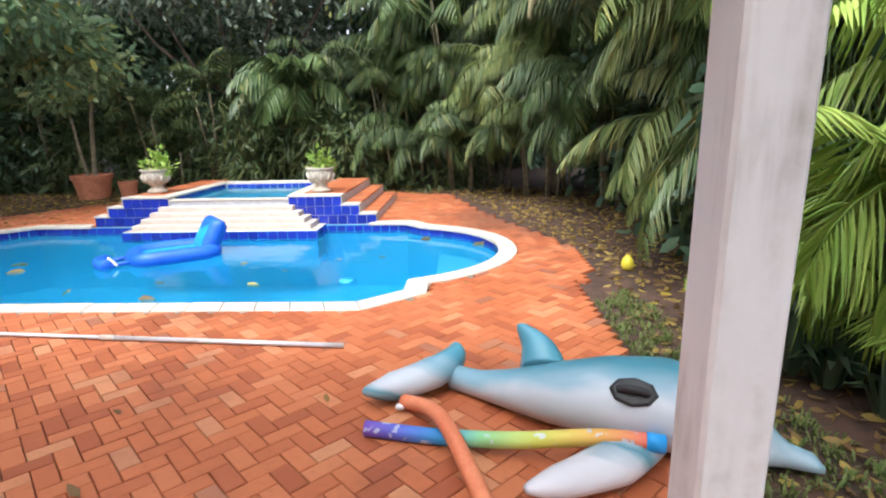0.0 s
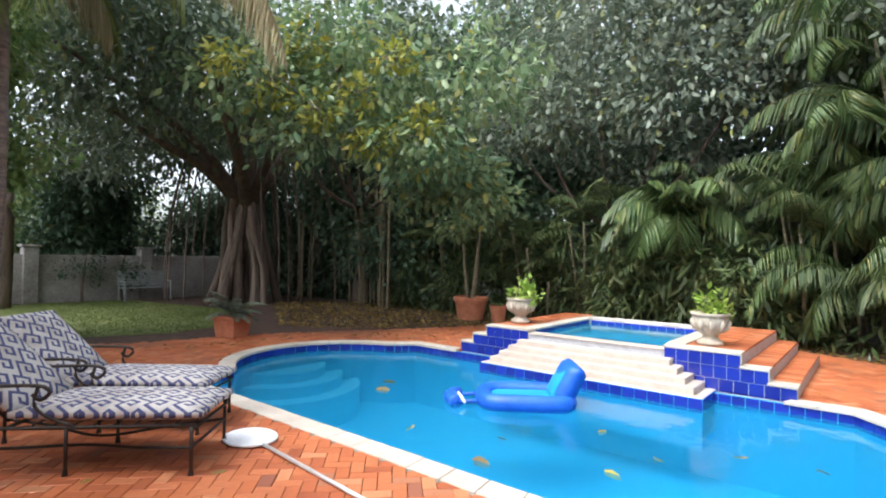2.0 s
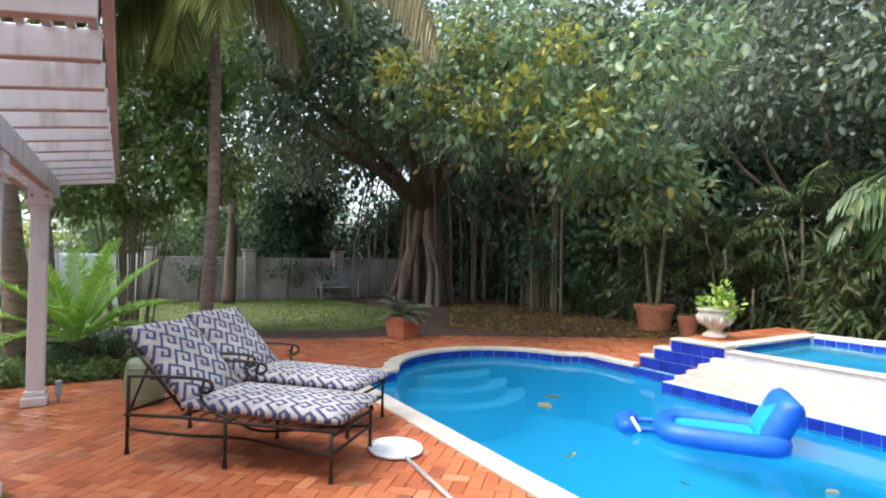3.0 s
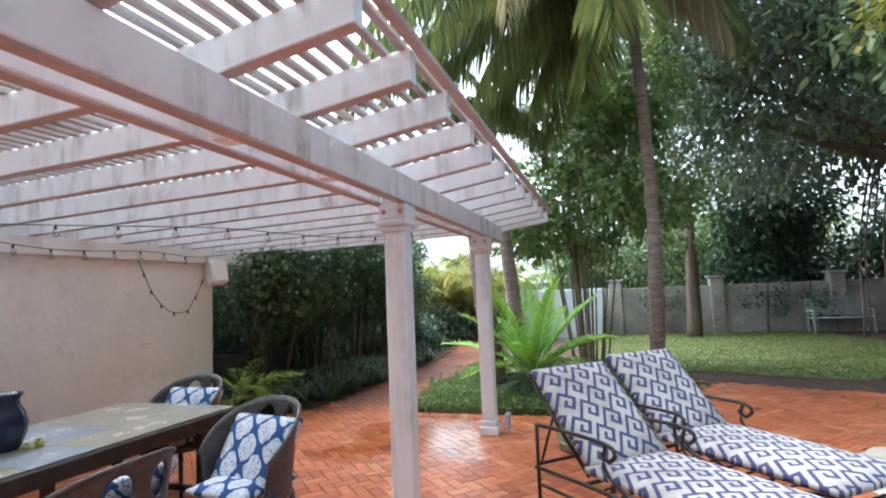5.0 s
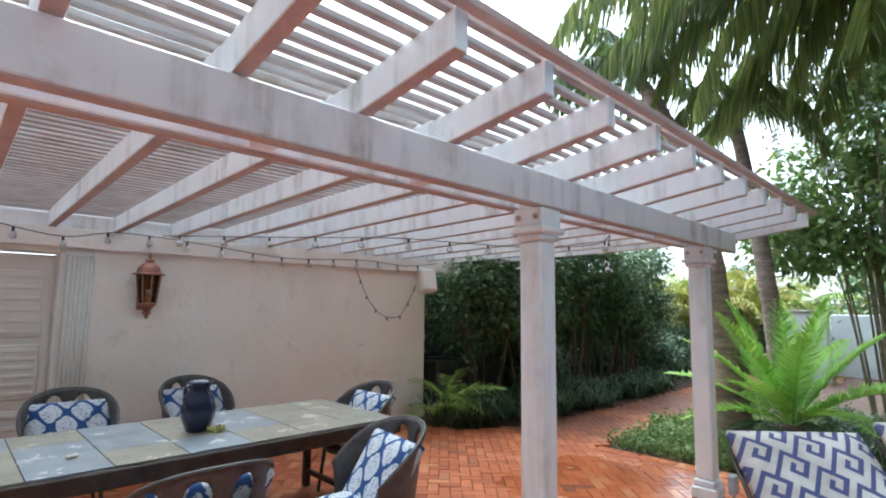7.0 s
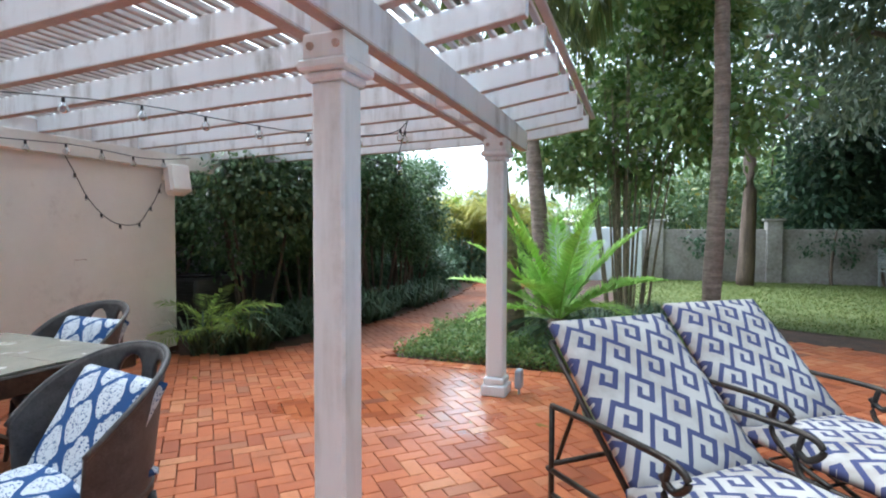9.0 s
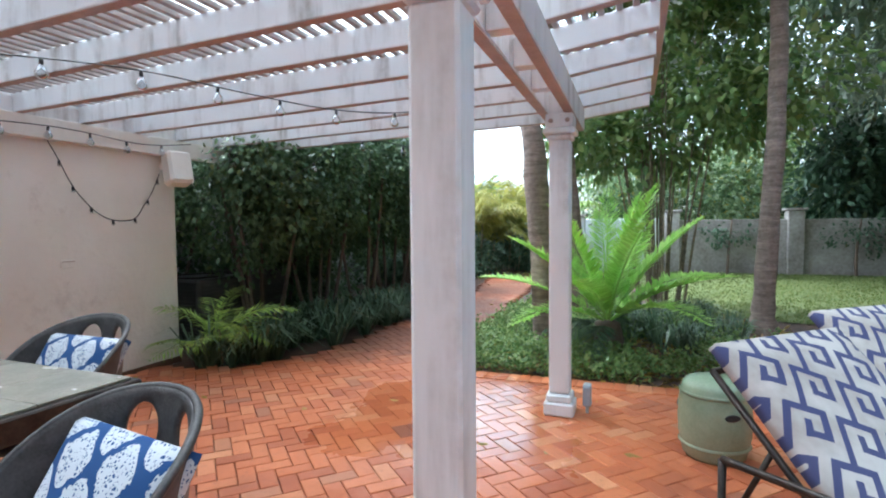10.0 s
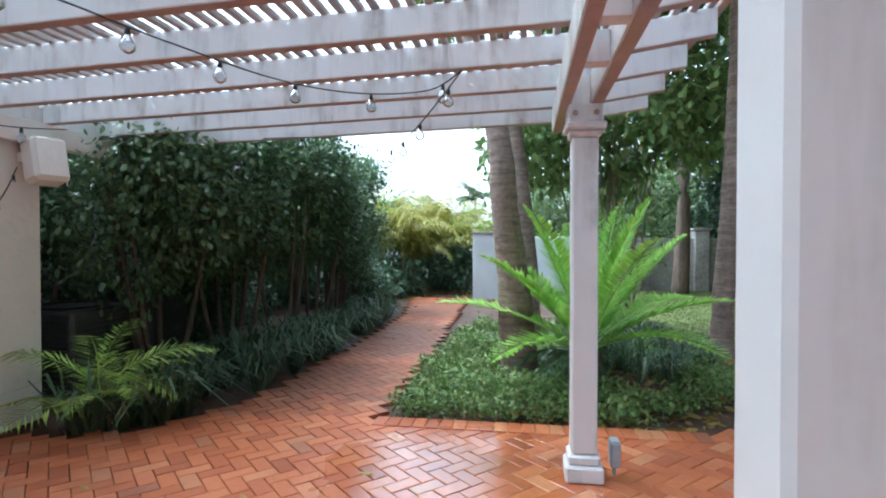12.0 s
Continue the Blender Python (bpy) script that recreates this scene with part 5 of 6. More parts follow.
for y in (2.2, 4.4, 7.4, 8.6):
    cl = thing("wall_creeper", -20.3, y, 0, 0, "bare dark creeper stems on the garden wall", "creeper", "wall creepers")
    trunk(cl, [(0.1, 0, -0.05), (0.05, rng.uniform(-.1, .1), 0.6), (0.02, rng.uniform(-.3, .3), 1.5)], [0.05, 0.04, 0.02], M_BARK, "stem", 6)
    crown([((0.1, rng.uniform(-0.4, 0.4), rng.uniform(0.5, 1.4)), (0.12, 0.4, 0.25)) for q in range(3)], 9, 10, 0.1, 0.12, M_LEAF_DARK, cl)
nb = thing("neighbour_house", -40, 0.0, 0, 0, "pale neighbouring house with tiled roof beyond the wall", "house")
part("wall", one_box(-3, 3, -9, 9, -0.1, 2.0), M_GATE, nb)
bm = bmesh.new()
vs = [bm.verts.new(v) for v in ((3.5, -9.5, 2.0), (3.5, 9.5, 2.0), (-3.5, 9.5, 2.0), (-3.5, -9.5, 2.0), (0, -7, 2.9), (0, 7, 2.9))]
for f in ((0, 1, 5, 4), (1, 2, 5), (2, 3, 4, 5), (3, 0, 4), (3, 2, 1, 0)):
    bm.faces.new([vs[i] for i in f])
part("roof", bm, M_CONCRETE, nb)
for y in (-6, -1, 4):
    part("window", one_box(3.002, 3.05, y, y + 1.4, 0.9, 1.8, bevel=0.01), M_NAVY, nb)


# ---- printed fabrics and toy colours ----
def key_fabric():
    """Cream cloth printed with a navy meander."""
    m = Mat("greek_key_fabric")
    sep = m.n.new("ShaderNodeSeparateXYZ")
    mp = m.n.new("ShaderNodeMapping")
    mp.inputs["Rotation"].default_value = (0, 0, radians(32))
    m.l.new(m.coords(), mp.inputs["Vector"])
    m.l.new(mp.outputs[0], sep.inputs[0])
    u0 = m.math("MULTIPLY", sep.outputs[0], 5.9)
    col = m.math("FLOOR", u0)
    u = m.math("SUBTRACT", u0, col)
    v0 = m.math("ADD", m.math("MULTIPLY", sep.outputs[1], 5.9), m.math("MULTIPLY", col, 0.34))
    v = m.math("SUBTRACT", v0, m.math("FLOOR", v0))

    def rect(a, b, c, d):
        r = m.math("MULTIPLY", m.math("GREATER_THAN", u, a), m.math("LESS_THAN", u, b))
        return m.math("MULTIPLY", r, m.math("MULTIPLY", m.math("GREATER_THAN", v, c), m.math("LESS_THAN", v, d)))

    f = rect(-1, 0.15, 0.0, 0.82)
    for r in ((0.0, 0.66, 0.67, 0.82), (0.52, 0.66, 0.34, 0.82), (0.30, 0.66, 0.34, 0.48), (-1, 2, -1, 0.13)):
        f = m.math("MAXIMUM", f, rect(*r))
    weave = m.noise(240.0, 2.0)
    stain = m.noise(5.0, 4.0)
    cream = m.ramp(stain, [(0.35, (0.35, 0.31, 0.28)), (0.6, (0.50, 0.47, 0.44))])
    m.bump(weave, 0.25, 0.002)
    return m.done(m.mix(m.math("MULTIPLY", f, 0.92), cream, (0.035, 0.045, 0.14)), 0.9, 0.0, 0.2)


def coral_fabric():
    """Blue cloth printed with white coral sprays in rounded fields."""
    m = Mat("coral_print_fabric")
    sep = m.n.new("ShaderNodeSeparateXYZ")
    m.l.new(m.coords(), sep.inputs[0])
    wob = m.math("MULTIPLY", m.noise(22.0, 2.0), 1.2)
    cx = m.math("COSINE", m.math("ADD", m.math("MULTIPLY", sep.outputs[0], 26.0), wob))
    cy = m.math("COSINE", m.math("ADD", m.math("MULTIPLY", sep.outputs[1], 30.0), wob))
    field = m.math("GREATER_THAN", m.math("ABSOLUTE", m.math("ADD", cx, cy)), 0.42)
    twig = m.add("ShaderNodeTexVoronoi", Vector=m.coords(), Scale=75.0)
    twig.feature = "DISTANCE_TO_EDGE"
    spray = m.math("LESS_THAN", twig.outputs["Distance"], 0.2)
    f = m.math("MULTIPLY", field, m.math("MAXIMUM", spray, m.math("GREATER_THAN", m.noise(45.0), 0.52)))
    m.bump(m.noise(220.0, 2.0), 0.3, 0.002)
    return m.done(m.mix(f, (0.03, 0.075, 0.20), (0.55, 0.58, 0.62)), 0.9, 0.0, 0.2)


def dolphin_mat():
    m = Mat("airbrushed_vinyl")
    sep = m.n.new("ShaderNodeSeparateXYZ")
    m.l.new(m.coords(), sep.inputs[0])
    h = m.math("ADD", m.math("MULTIPLY", sep.outputs[1], 1.0), m.math("MULTIPLY", sep.outputs[2], 0.55))
    h = m.math("ADD", h, m.math("MULTIPLY", m.math("SUBTRACT", m.noise(2.6, 2.0, 0.4, None, (1.0, 2.6, 2.6)), 0.5), 0.30))
    f = m.math("ADD", m.math("MULTIPLY", h, 1.25), 0.60)
    col = m.ramp(f, [(0.08, (0.62, 0.60, 0.62)), (0.2, (0.10, 0.27, 0.33)), (0.29, (0.50, 0.53, 0.57)), (0.52, (0.52, 0.55, 0.58)), (0.66, (0.24, 0.38, 0.45)), (0.85, (0.09, 0.28, 0.36))])
    m.bump(m.noise(30.0, 2.0), 0.05, 0.004)
    return m.done(col, 0.3)


def rainbow_mat():
    m = Mat("rainbow_foam")
    sep = m.n.new("ShaderNodeSeparateXYZ")
    m.l.new(m.coords(), sep.inputs[0])
    f = m.math("MULTIPLY", sep.outputs[0], 1 / 1.5)
    col = m.ramp(f, [(0.02, (0.16, 0.08, 0.45)), (0.12, (0.10, 0.12, 0.55)), (0.28, (0.03, 0.28, 0.62)), (0.42, (0.25, 0.58, 0.25)), (0.6, (0.60, 0.62, 0.10)), (0.78, (0.72, 0.40, 0.08)), (0.95, (0.70, 0.12, 0.10))])
    blot = m.ramp(m.noise(18.0, 2.0, 0.5), [(0.62, (0, 0, 0)), (0.66, (0.8, 0.8, 0.8))])
    return m.done(m.mix(blot, col, (0.55, 0.6, 0.68)), 0.6)


M_KEY, M_CORAL, M_DOLPHIN, M_RAINBOW = key_fabric(), coral_fabric(), dolphin_mat(), rainbow_mat()
M_ORANGE = plain("orange_foam", (0.68, 0.17, 0.07), (0.76, 0.27, 0.13), 7, 0.6)


def cushion(bm, lx, ly, t, bulge=0.02, n=10):
    """A stuffed pad lying flat, centred, with rounded rim."""
    tmp = bmesh.new()
    bmesh.ops.create_grid(tmp, x_segments=n, y_segments=n, size=0.5)
    top = {}
    out = bmesh.new()
    for sgn in (1, -1):
        vs = {}
        for v in tmp.verts:
            e = max(abs(v.co.x), abs(v.co.y)) * 2
            ex, ey = 1 - abs(v.co.x * 2) ** 6, 1 - abs(v.co.y * 2) ** 6
            h = (t / 2) * (0.35 + 0.65 * (max(ex, 0) * max(ey, 0)) ** 0.5) + bulge * (1 - e ** 2)
            vs[v.index] = out.verts.new((v.co.x * lx, v.co.y * ly, sgn * h))
        for f in tmp.faces:
            loop = [vs[v.index] for v in f.verts]
            out.faces.new(loop if sgn > 0 else loop[::-1])
        rim = [v for v in tmp.verts if v.is_boundary]
        top[sgn] = vs
    for e in tmp.edges:
        if e.is_boundary:
            a, b = e.verts
            out.faces.new((top[1][a.index], top[1][b.index], top[-1][b.index], top[-1][a.index]))
    bmesh.ops.recalc_face_normals(out, faces=out.faces[:])
    tmp.free()
    absorb(bm, out)
    return bm


# ---- loungers ----
def bar(name, pts, r, parent, mat=None, sides=7, smooth=True):
    bm = bmesh.new()
    tube(bm, pts, r, sides)
    return part(name, bm, mat or M_IRON, parent, smooth=smooth)


def make_lounger(x, y, rz):
    lo = thing("sun_lounger", x, y, 0, rz, "wrought iron sun lounger with navy meander print cushions", "lounger", "loungers by the pool")
    W, Z = 0.345, 0.36
    for sy in (-W, W):
        for fx, top in ((0.0, 0.62), (0.92, Z), (1.80, Z)):
            leg = bar("leg", [(fx, sy, 0.0), (fx, sy, top)], 0.014, lo)
            part("foot", lathe(bmesh.new(), [(0, 0.05), (0.015, 0.05), (0.022, 0.0), (0, 0)], 8, fx, sy), M_IRON, leg)
        bar("side_rail", [(-0.03, sy, Z - 0.05), (0.5, sy, Z - 0.02), (1.82, sy, Z)], 0.014, lo)
        bar("armrest", smooth_path([(0.0, sy, 0.62), (0.35, sy, 0.64), (0.72, sy, 0.645), (0.80, sy, 0.60), (0.74, sy, 0.545), (0.68, sy, 0.585)], 6), 0.014, lo)
        bar("arm_scroll", smooth_path([(0.72, sy, 0.64), (0.70, sy, 0.50), (0.82, sy, 0.41), (0.98, sy, Z)], 6), 0.013, lo)
        bar("curved_stretcher", smooth_path([(0.0, sy, 0.2), (0.45, sy * 0.75, 0.17), (0.92, sy * 0.3, 0.14), (1.4, sy * 0.75, 0.17), (1.80, sy, 0.2)], 6), 0.012, lo)
    for fx in (0.0, 0.5, 1.82):
        bar("cross_bar", [(fx, -W, Z - 0.02), (fx, W, Z - 0.02)], 0.013, lo)
    for k in range(9):
        bar("slat", [(0.55 + k * 0.14, -W, Z + 0.004), (0.55 + k * 0.14, W, Z + 0.004)], 0.007, lo)
    bar("front_stretcher", [(1.80, -W, 0.2), (1.80, W, 0.2)], 0.012, lo)
    for sy in (-0.3, 0.3):
        bar("back_frame", [(0.5, sy, Z + 0.02), (-0.08, sy, 0.90)], 0.013, lo)
    bar("back_frame", [(-0.08, -0.3, 0.90), (-0.08, 0.3, 0.90)], 0.013, lo)
    bar("back_prop", [(0.15, -0.3, 0.7), (-0.03, -0.3, Z - 0.04)], 0.01, lo)
    bar("back_prop", [(0.15, 0.3, 0.7), (-0.03, 0.3, Z - 0.04)], 0.01, lo)
    s = part("seat_cushion", cushion(bmesh.new(), 1.36, 0.70, 0.105), M_KEY, lo, smooth=True)
    s.matrix_basis = pose(1.19, 0, Z + 0.075, 0, 0, 0)
    b = part("back_cushion", cushion(bmesh.new(), 0.86, 0.70, 0.105), M_KEY, lo, smooth=True)
    b.matrix_basis = pose(0.235, 0.04, 0.70, 0, 43, 0)
    return lo


l1 = make_lounger(-5.855, 2.49, 43)
copy_thing(l1, pose(-6.74, 3.04, 0, 0, 0, 39))

# celadon garden stool
stool = thing("garden_stool", -7.2, 2.42, 0, 0, "celadon green glazed ceramic drum stool", "stool")
bm = bmesh.new()
lathe(bm, [(0, 0.0), (0.165, 0.0), (0.18, 0.02), (0.205, 0.14), (0.21, 0.24), (0.205, 0.34), (0.185, 0.435), (0.18, 0.45), (0.15, 0.475), (0.0, 0.485)], 36)
part("body", bm, M_CELADON, stool, smooth=True)
for z in (0.085, 0.40):
    bm = bmesh.new()
    lathe(bm, [(0.196, z - 0.012), (0.206, z), (0.196, z + 0.012)], 36)
    part("band", bm, M_CELADON, stool, smooth=True)
# no real openings: black discs paint the dark inside of the hand holes
for a in (20, 140, 260):
    bm = bmesh.new()
    lathe(bm, [(0, 0.004), (0.03, 0.004), (0.036, 0.0), (0, 0.0)], 12)
    h = part("hole_shade", bm, M_BLACK, stool, "black disc painted as the shade inside a hand hole")
    h.matrix_basis = pose(0, 0, 0.30, 0, 0, a) @ pose(0.207, 0, 0, 0, 90, 0) @ Matrix.Diagonal((0.6, 1.3, 1, 1))

# ---- pots and urns ----
def pot(name, x, y, z, r, h, label, material=None, cat="pot"):
    ob = thing(name, x, y, z, 0, label, cat)
    bm = bmesh.new()
    lathe(bm, [(0, 0), (r * 0.72, 0), (r * 0.94, h * 0.80), (r, h * 0.80), (r * 1.02, h * 0.98), (r * 0.98, h), (r * 0.9, h), (r * 0.86, h * 0.86), (0, h * 0.86)], 30)
    part("vessel", bm, material or M_TERRA, ob, smooth=False)
    part("soil", lathe(bmesh.new(), [(0, h * 0.875), (r * 0.85, h * 0.87)], 20), M_SOIL, ob)
    return ob


def tuft(ob, z, n, length, rise, arch, leaf, width, material, pairs=14, hang=0.3, name="foliage"):
    heap = Heap()
    for k in range(n):
        heap.add(*frond_arrays((RNG.normal() * 0.03, RNG.normal() * 0.03, z), k * 137.5, RNG.uniform(*rise), length * RNG.uniform(0.7, 1.15), arch, pairs, leaf, width, hang, 0))
    return heap.link(name, material, ob)


tpot = pot("terracotta_pot", -8.88, 13.05, -0.03, 0.46, 0.6, "large terracotta pot with a slender twin-stemmed tree")
trunk(tpot, [(-0.08, 0, 0.5), (-0.2, 0, 1.2), (-0.3, 0.02, 2.0)], [0.05, 0.04, 0.03], M_STEM, "stem", 8)
trunk(tpot, [(0.08, 0, 0.5), (0.14, 0, 1.2), (0.22, 0.0, 1.9), (0.38, -0.05, 2.7)], [0.06, 0.055, 0.045, 0.03], M_STEM, "stem", 8)
crown([((0.3, -0.1, 2.8), (0.6, 0.5, 0.35)), ((-0.4, 0, 2.5), (0.5, 0.5, 0.4)), ((0.9, 0, 3.2), (0.5, 0.4, 0.35))], 16, 10, 0.14, 0.2, M_LEAF_YEL, tpot, 0.5)
spot = pot("terracotta_pot", -7.9, 12.9, -0.03, 0.22, 0.44, "small terracotta pot with a low seedling")
tuft(spot, 0.4, 5, 0.2, (30, 70), 60, 0.1, 0.05, M_COVER, 6)
fpot = thing("square_planter", -10.2, 7.02, 0, 20, "square terracotta planter with a spreading fern", "planter")
bm = bmesh.new()
hi = 0.40
vs0 = [bm.verts.new(v) for v in ((-0.21, -0.21, 0), (0.21, -0.21, 0), (0.21, 0.21, 0), (-0.21, 0.21, 0))]
vs1 = [bm.verts.new(v) for v in ((-0.25, -0.25, hi), (0.25, -0.25, hi), (0.25, 0.25, hi), (-0.25, 0.25, hi))]
for k in range(4):
    bm.faces.new((vs0[k], vs0[(k + 1) % 4], vs1[(k + 1) % 4], vs1[k]))
bm.faces.new(vs0[::-1])
bm.faces.new(vs1)
part("box", bm, M_TERRA, fpot)
for a in range(4):
    r = part("rim", one_box(-0.27, 0.27, 0.225, 0.27, hi - 0.06, hi + 0.012, bevel=0.006), M_TERRA, fpot)
    r.matrix_basis = pose(0, 0, 0.0005 * a, 0, 0, 90 * a)
tuft(fpot, hi, 20, 0.72, (15, 80), 75, 0.17, 0.05, M_LEAF_GREY, 20, 0.25)


def urn(x, y, label, yel):
    ob = thing("stone_urn", x, y, 0.487, 0, label, "urn", "urns on the spa wall")
    bm = bmesh.new()
    lathe(bm, [(0, 0), (0.17, 0), (0.17, 0.045), (0.12, 0.07), (0.09, 0.12), (0.15, 0.17), (0.225, 0.27), (0.235, 0.35), (0.22, 0.385), (0.25, 0.40), (0.25, 0.43), (0.22, 0.43), (0.2, 0.38), (0, 0.38)], 28)
    part("bowl", bm, M_STONE, ob, smooth=True)
    for k in range(10):
        a = k * 36
        bm = bmesh.new()
        tube(bm, [(0.15, 0, 0.17), (0.212, 0, 0.23), (0.236, 0, 0.31), (0.228, 0, 0.365)], [0.012, 0.026, 0.03, 0.01], 6)
        part("carved_lobe", bm, M_STONE, ob, smooth=True).matrix_basis = pose(0, 0, 0, 0, 0, a)
    r = 0.17 if yel else 0.1
    crown([((0, 0, 0.56), (r, r, 0.17)), ((0.06, 0.03, 0.46), (r * 1.1, r, 0.08))], 15, 6, 0.05, 0.12, M_YOUNG, ob, 0.45, -0.2, "foliage")
    return ob


urn(-5.32, 9.72, "carved cast stone urn with a leafy bright green plant", True)
urn(-2.22, 9.52, "carved cast stone urn with a small yellow-green plant", False)

# ---- pool things ----
pl = thing("pool_pole", -0.61, 3.78, 0.022, 0, "long aluminium pool pole with a white leaf net", "pool pole")
dx, dy = -4.44 + 0.61, 4.13 - 3.78
bar("tube", [(0, 0, 0), (dx * 0.5, dy * 0.5, 0)], 0.02, pl, M_ALU, 10)
bar("tube", [(dx * 0.5, dy * 0.5, 0), (dx, dy, 0)], 0.016, pl, M_ALU, 10)
bar("collar", [(dx * 0.485, dy * 0.485, 0), (dx * 0.515, dy * 0.515, 0)], 0.024, pl, M_COPING, 10)
ring = [(dx - 0.22 + 0.24 * math.cos(a), dy + 0.02 + 0.21 * math.sin(a), 0.0) for a in (2 * math.pi * k / 24 for k in range(25))]
net = part("net_frame", tube(bmesh.new(), ring, 0.013, 7), M_MESHNET, pl, "white plastic net frame", smooth=True)
bm = bmesh.new()
bmesh.ops.create_circle(bm, cap_ends=True, segments=24, radius=1.0)
bmesh.ops.inset_region(bm, faces=bm.faces[:], thickness=0.35)
bmesh.ops.inset_region(bm, faces=[f for f in bm.faces if len(f.verts) > 4], thickness=0.3)
for v in bm.verts:
    r = v.co.length
    v.co = Vector((dx - 0.22 + v.co.x * 0.235, dy + 0.02 + v.co.y * 0.205, 0.06 * (1 - r) + 0.035 * noise.noise(Vector((v.co.x * 3, v.co.y * 3, 1.0))) * (1.1 - r)))
part("net_cloth", bm, M_MESHNET, net, "crumpled white netting", smooth=True)

flo = thing("pool_float", -3.85, 7.2, WATER_Z, 37, "blue inflatable pool recliner floating on the water", "pool float")
ring = smooth_path([(0.52, 0.3, 0.06), (0.1, 0.34, 0.07), (-0.3, 0.28, 0.06), (-0.4, 0.0, 0.05), (-0.3, -0.28, 0.06), (0.1, -0.34, 0.07), (0.52, -0.3, 0.06), (0.6, 0, 0.06), (0.52, 0.3, 0.06)], 6)
part("side_tube", tube(bmesh.new(), ring, 0.105, 12), M_PLASTIC_B, flo, smooth=True)
b = part("headrest", cushion(bmesh.new(), 0.5, 0.62, 0.2, 0.05), M_PLASTIC_B, flo, smooth=True)
b.matrix_basis = pose(0.6, 0, 0.25, 0, -62, 0)
b = part("headrest_panel", cushion(bmesh.new(), 0.4, 0.48, 0.05, 0.03), M_PLASTIC_C, flo, "bright cyan panel", smooth=True)
b.matrix_basis = pose(0.5, 0, 0.27, 0, -62, 0)
b = part("seat_mesh", cushion(bmesh.new(), 0.78, 0.5, 0.03, 0.0), M_PLASTIC_C, flo, "bright cyan seat", smooth=True)
b.matrix_basis = pose(0.1, 0, 0.085, 0, 0, 0)
part("foot_tube", tube(bmesh.new(), smooth_path([(-0.72, 0.2, 0.03), (-0.8, 0.0, 0.05), (-0.72, -0.2, 0.03)], 6), 0.085, 10), M_PLASTIC_B, flo, smooth=True)
for sy in (-0.17, 0.17):
    part("strap", tube(bmesh.new(), [(-0.36, sy, 0.05), (-0.72, sy, 0.03)], 0.025, 8), M_PLASTIC_B, flo, smooth=True)
part("white_stripe", tube(bmesh.new(), smooth_path([(-0.70, -0.1, 0.12), (-0.66, -0.22, 0.09), (-0.62, -0.27, 0.04)], 4), 0.018, 6), M_MESHNET, flo, smooth=True)
heap = Heap()
spots = np.array([(-3.2, 5.97), (-3.16, 5.36), (-0.75, 7.06), (-5.34, 6.53), (-4.16, 5.71), (-1.34, 7.03), (0.66, 7.79), (-3.4, 7.5), (-2.2, 5.9), (-5.6, 6.9), (-1.9, 6.4), (-2.6, 6.9), (-0.2, 8.2)])
p3 = np.column_stack([spots, np.full(len(spots), WATER_Z + 0.006)])
heap.add(*leaf_arrays(p3, RNG.normal(size=p3.shape) * np.array([1, 1, 0]), 0.2 * RNG.uniform(0.6, 1.2, len(p3)), 0.09, 0.05))
tagged(heap.link("floating_leaves", M_FALLEN), "yellow and brown leaves floating on the pool", "leaves", kind="stuff")
disc = thing("pool_dispenser", -1.05, 5.97, WATER_Z, 0, "small pale floating pool dispenser", "dispenser")
part("body", lathe(bmesh.new(), [(0, 0.03), (0.08, 0.025), (0.1, 0.0), (0.08, -0.03), (0, -0.03)], 18), M_PLASTIC_C, disc, smooth=True)
yl = thing("yellow_toy", 2.15, 5.97, -0.03, 0, "small bright yellow toy lying on the mulch", "toy")
M_YEL = plain("yellow_plastic", (0.62, 0.50, 0.03), (0.72, 0.60, 0.06), 8, 0.5)
bm = bmesh.new()
lathe(bm, [(0, 0.0), (0.05, 0.01), (0.075, 0.06), (0.06, 0.12), (0.03, 0.17), (0, 0.18)], 14)
part("body", bm, M_YEL, yl, smooth=True)

# ---- inflatable dolphin and noodles ----
dol = thing("inflatable_dolphin", 0.93, 2.80, 0, -24, "grey and teal inflatable dolphin toy lying on the bricks", "inflatable")
prof = [(-0.80, 0.07, 0.10, 0.05), (-0.62, 0.09, 0.10, 0.03), (-0.4, 0.14, 0.14, 0.0), (-0.15, 0.21, 0.20, -0.02), (0.12, 0.275, 0.25, -0.02), (0.4, 0.30, 0.27, 0.0), (0.65, 0.28, 0.25, 0.0), (0.8, 0.21, 0.19, 0.0), (0.9, 0.12, 0.12, 0.0), (0.96, 0.07, 0.075, 0.0), (1.08, 0.05, 0.055, 0.0), (1.13, 0.012, 0.02, 0)]
bm = bmesh.new()
rings = []
xs = np.linspace(-0.80, 1.13, 40)
pa = np.array(prof)
for x in xs:
    ry, rz, oy = (np.interp(x, pa[:, 0], pa[:, i]) for i in (1, 2, 3))
    rz *= 0.79
    rings.append([bm.verts.new((x, oy + ry * math.cos(a), rz * 0.97 + rz * math.sin(a))) for a in (2 * math.pi * k / 22 for k in range(22))])
for p, q in zip(rings, rings[1:]):
    for k in range(22):
        bm.faces.new((p[k], p[(k + 1) % 22], q[(k + 1) % 22], q[k]))
bm.faces.new(rings[0][::-1])
bm.faces.new(rings[-1])
bmesh.ops.recalc_face_normals(bm, faces=bm.faces[:])
part("body", bm, M_DOLPHIN, dol, smooth=True)


def fin(name, pts, radii, flat, parent):
    """A soft fin: a tube along points, flattened."""
    bm = bmesh.new()
    tube(bm, smooth_path(pts, 5), [float(r) for r in np.interp(np.linspace(0, 1, (len(pts) - 1) * 5 + 1), np.linspace(0, 1, len(radii)), radii)], 12)
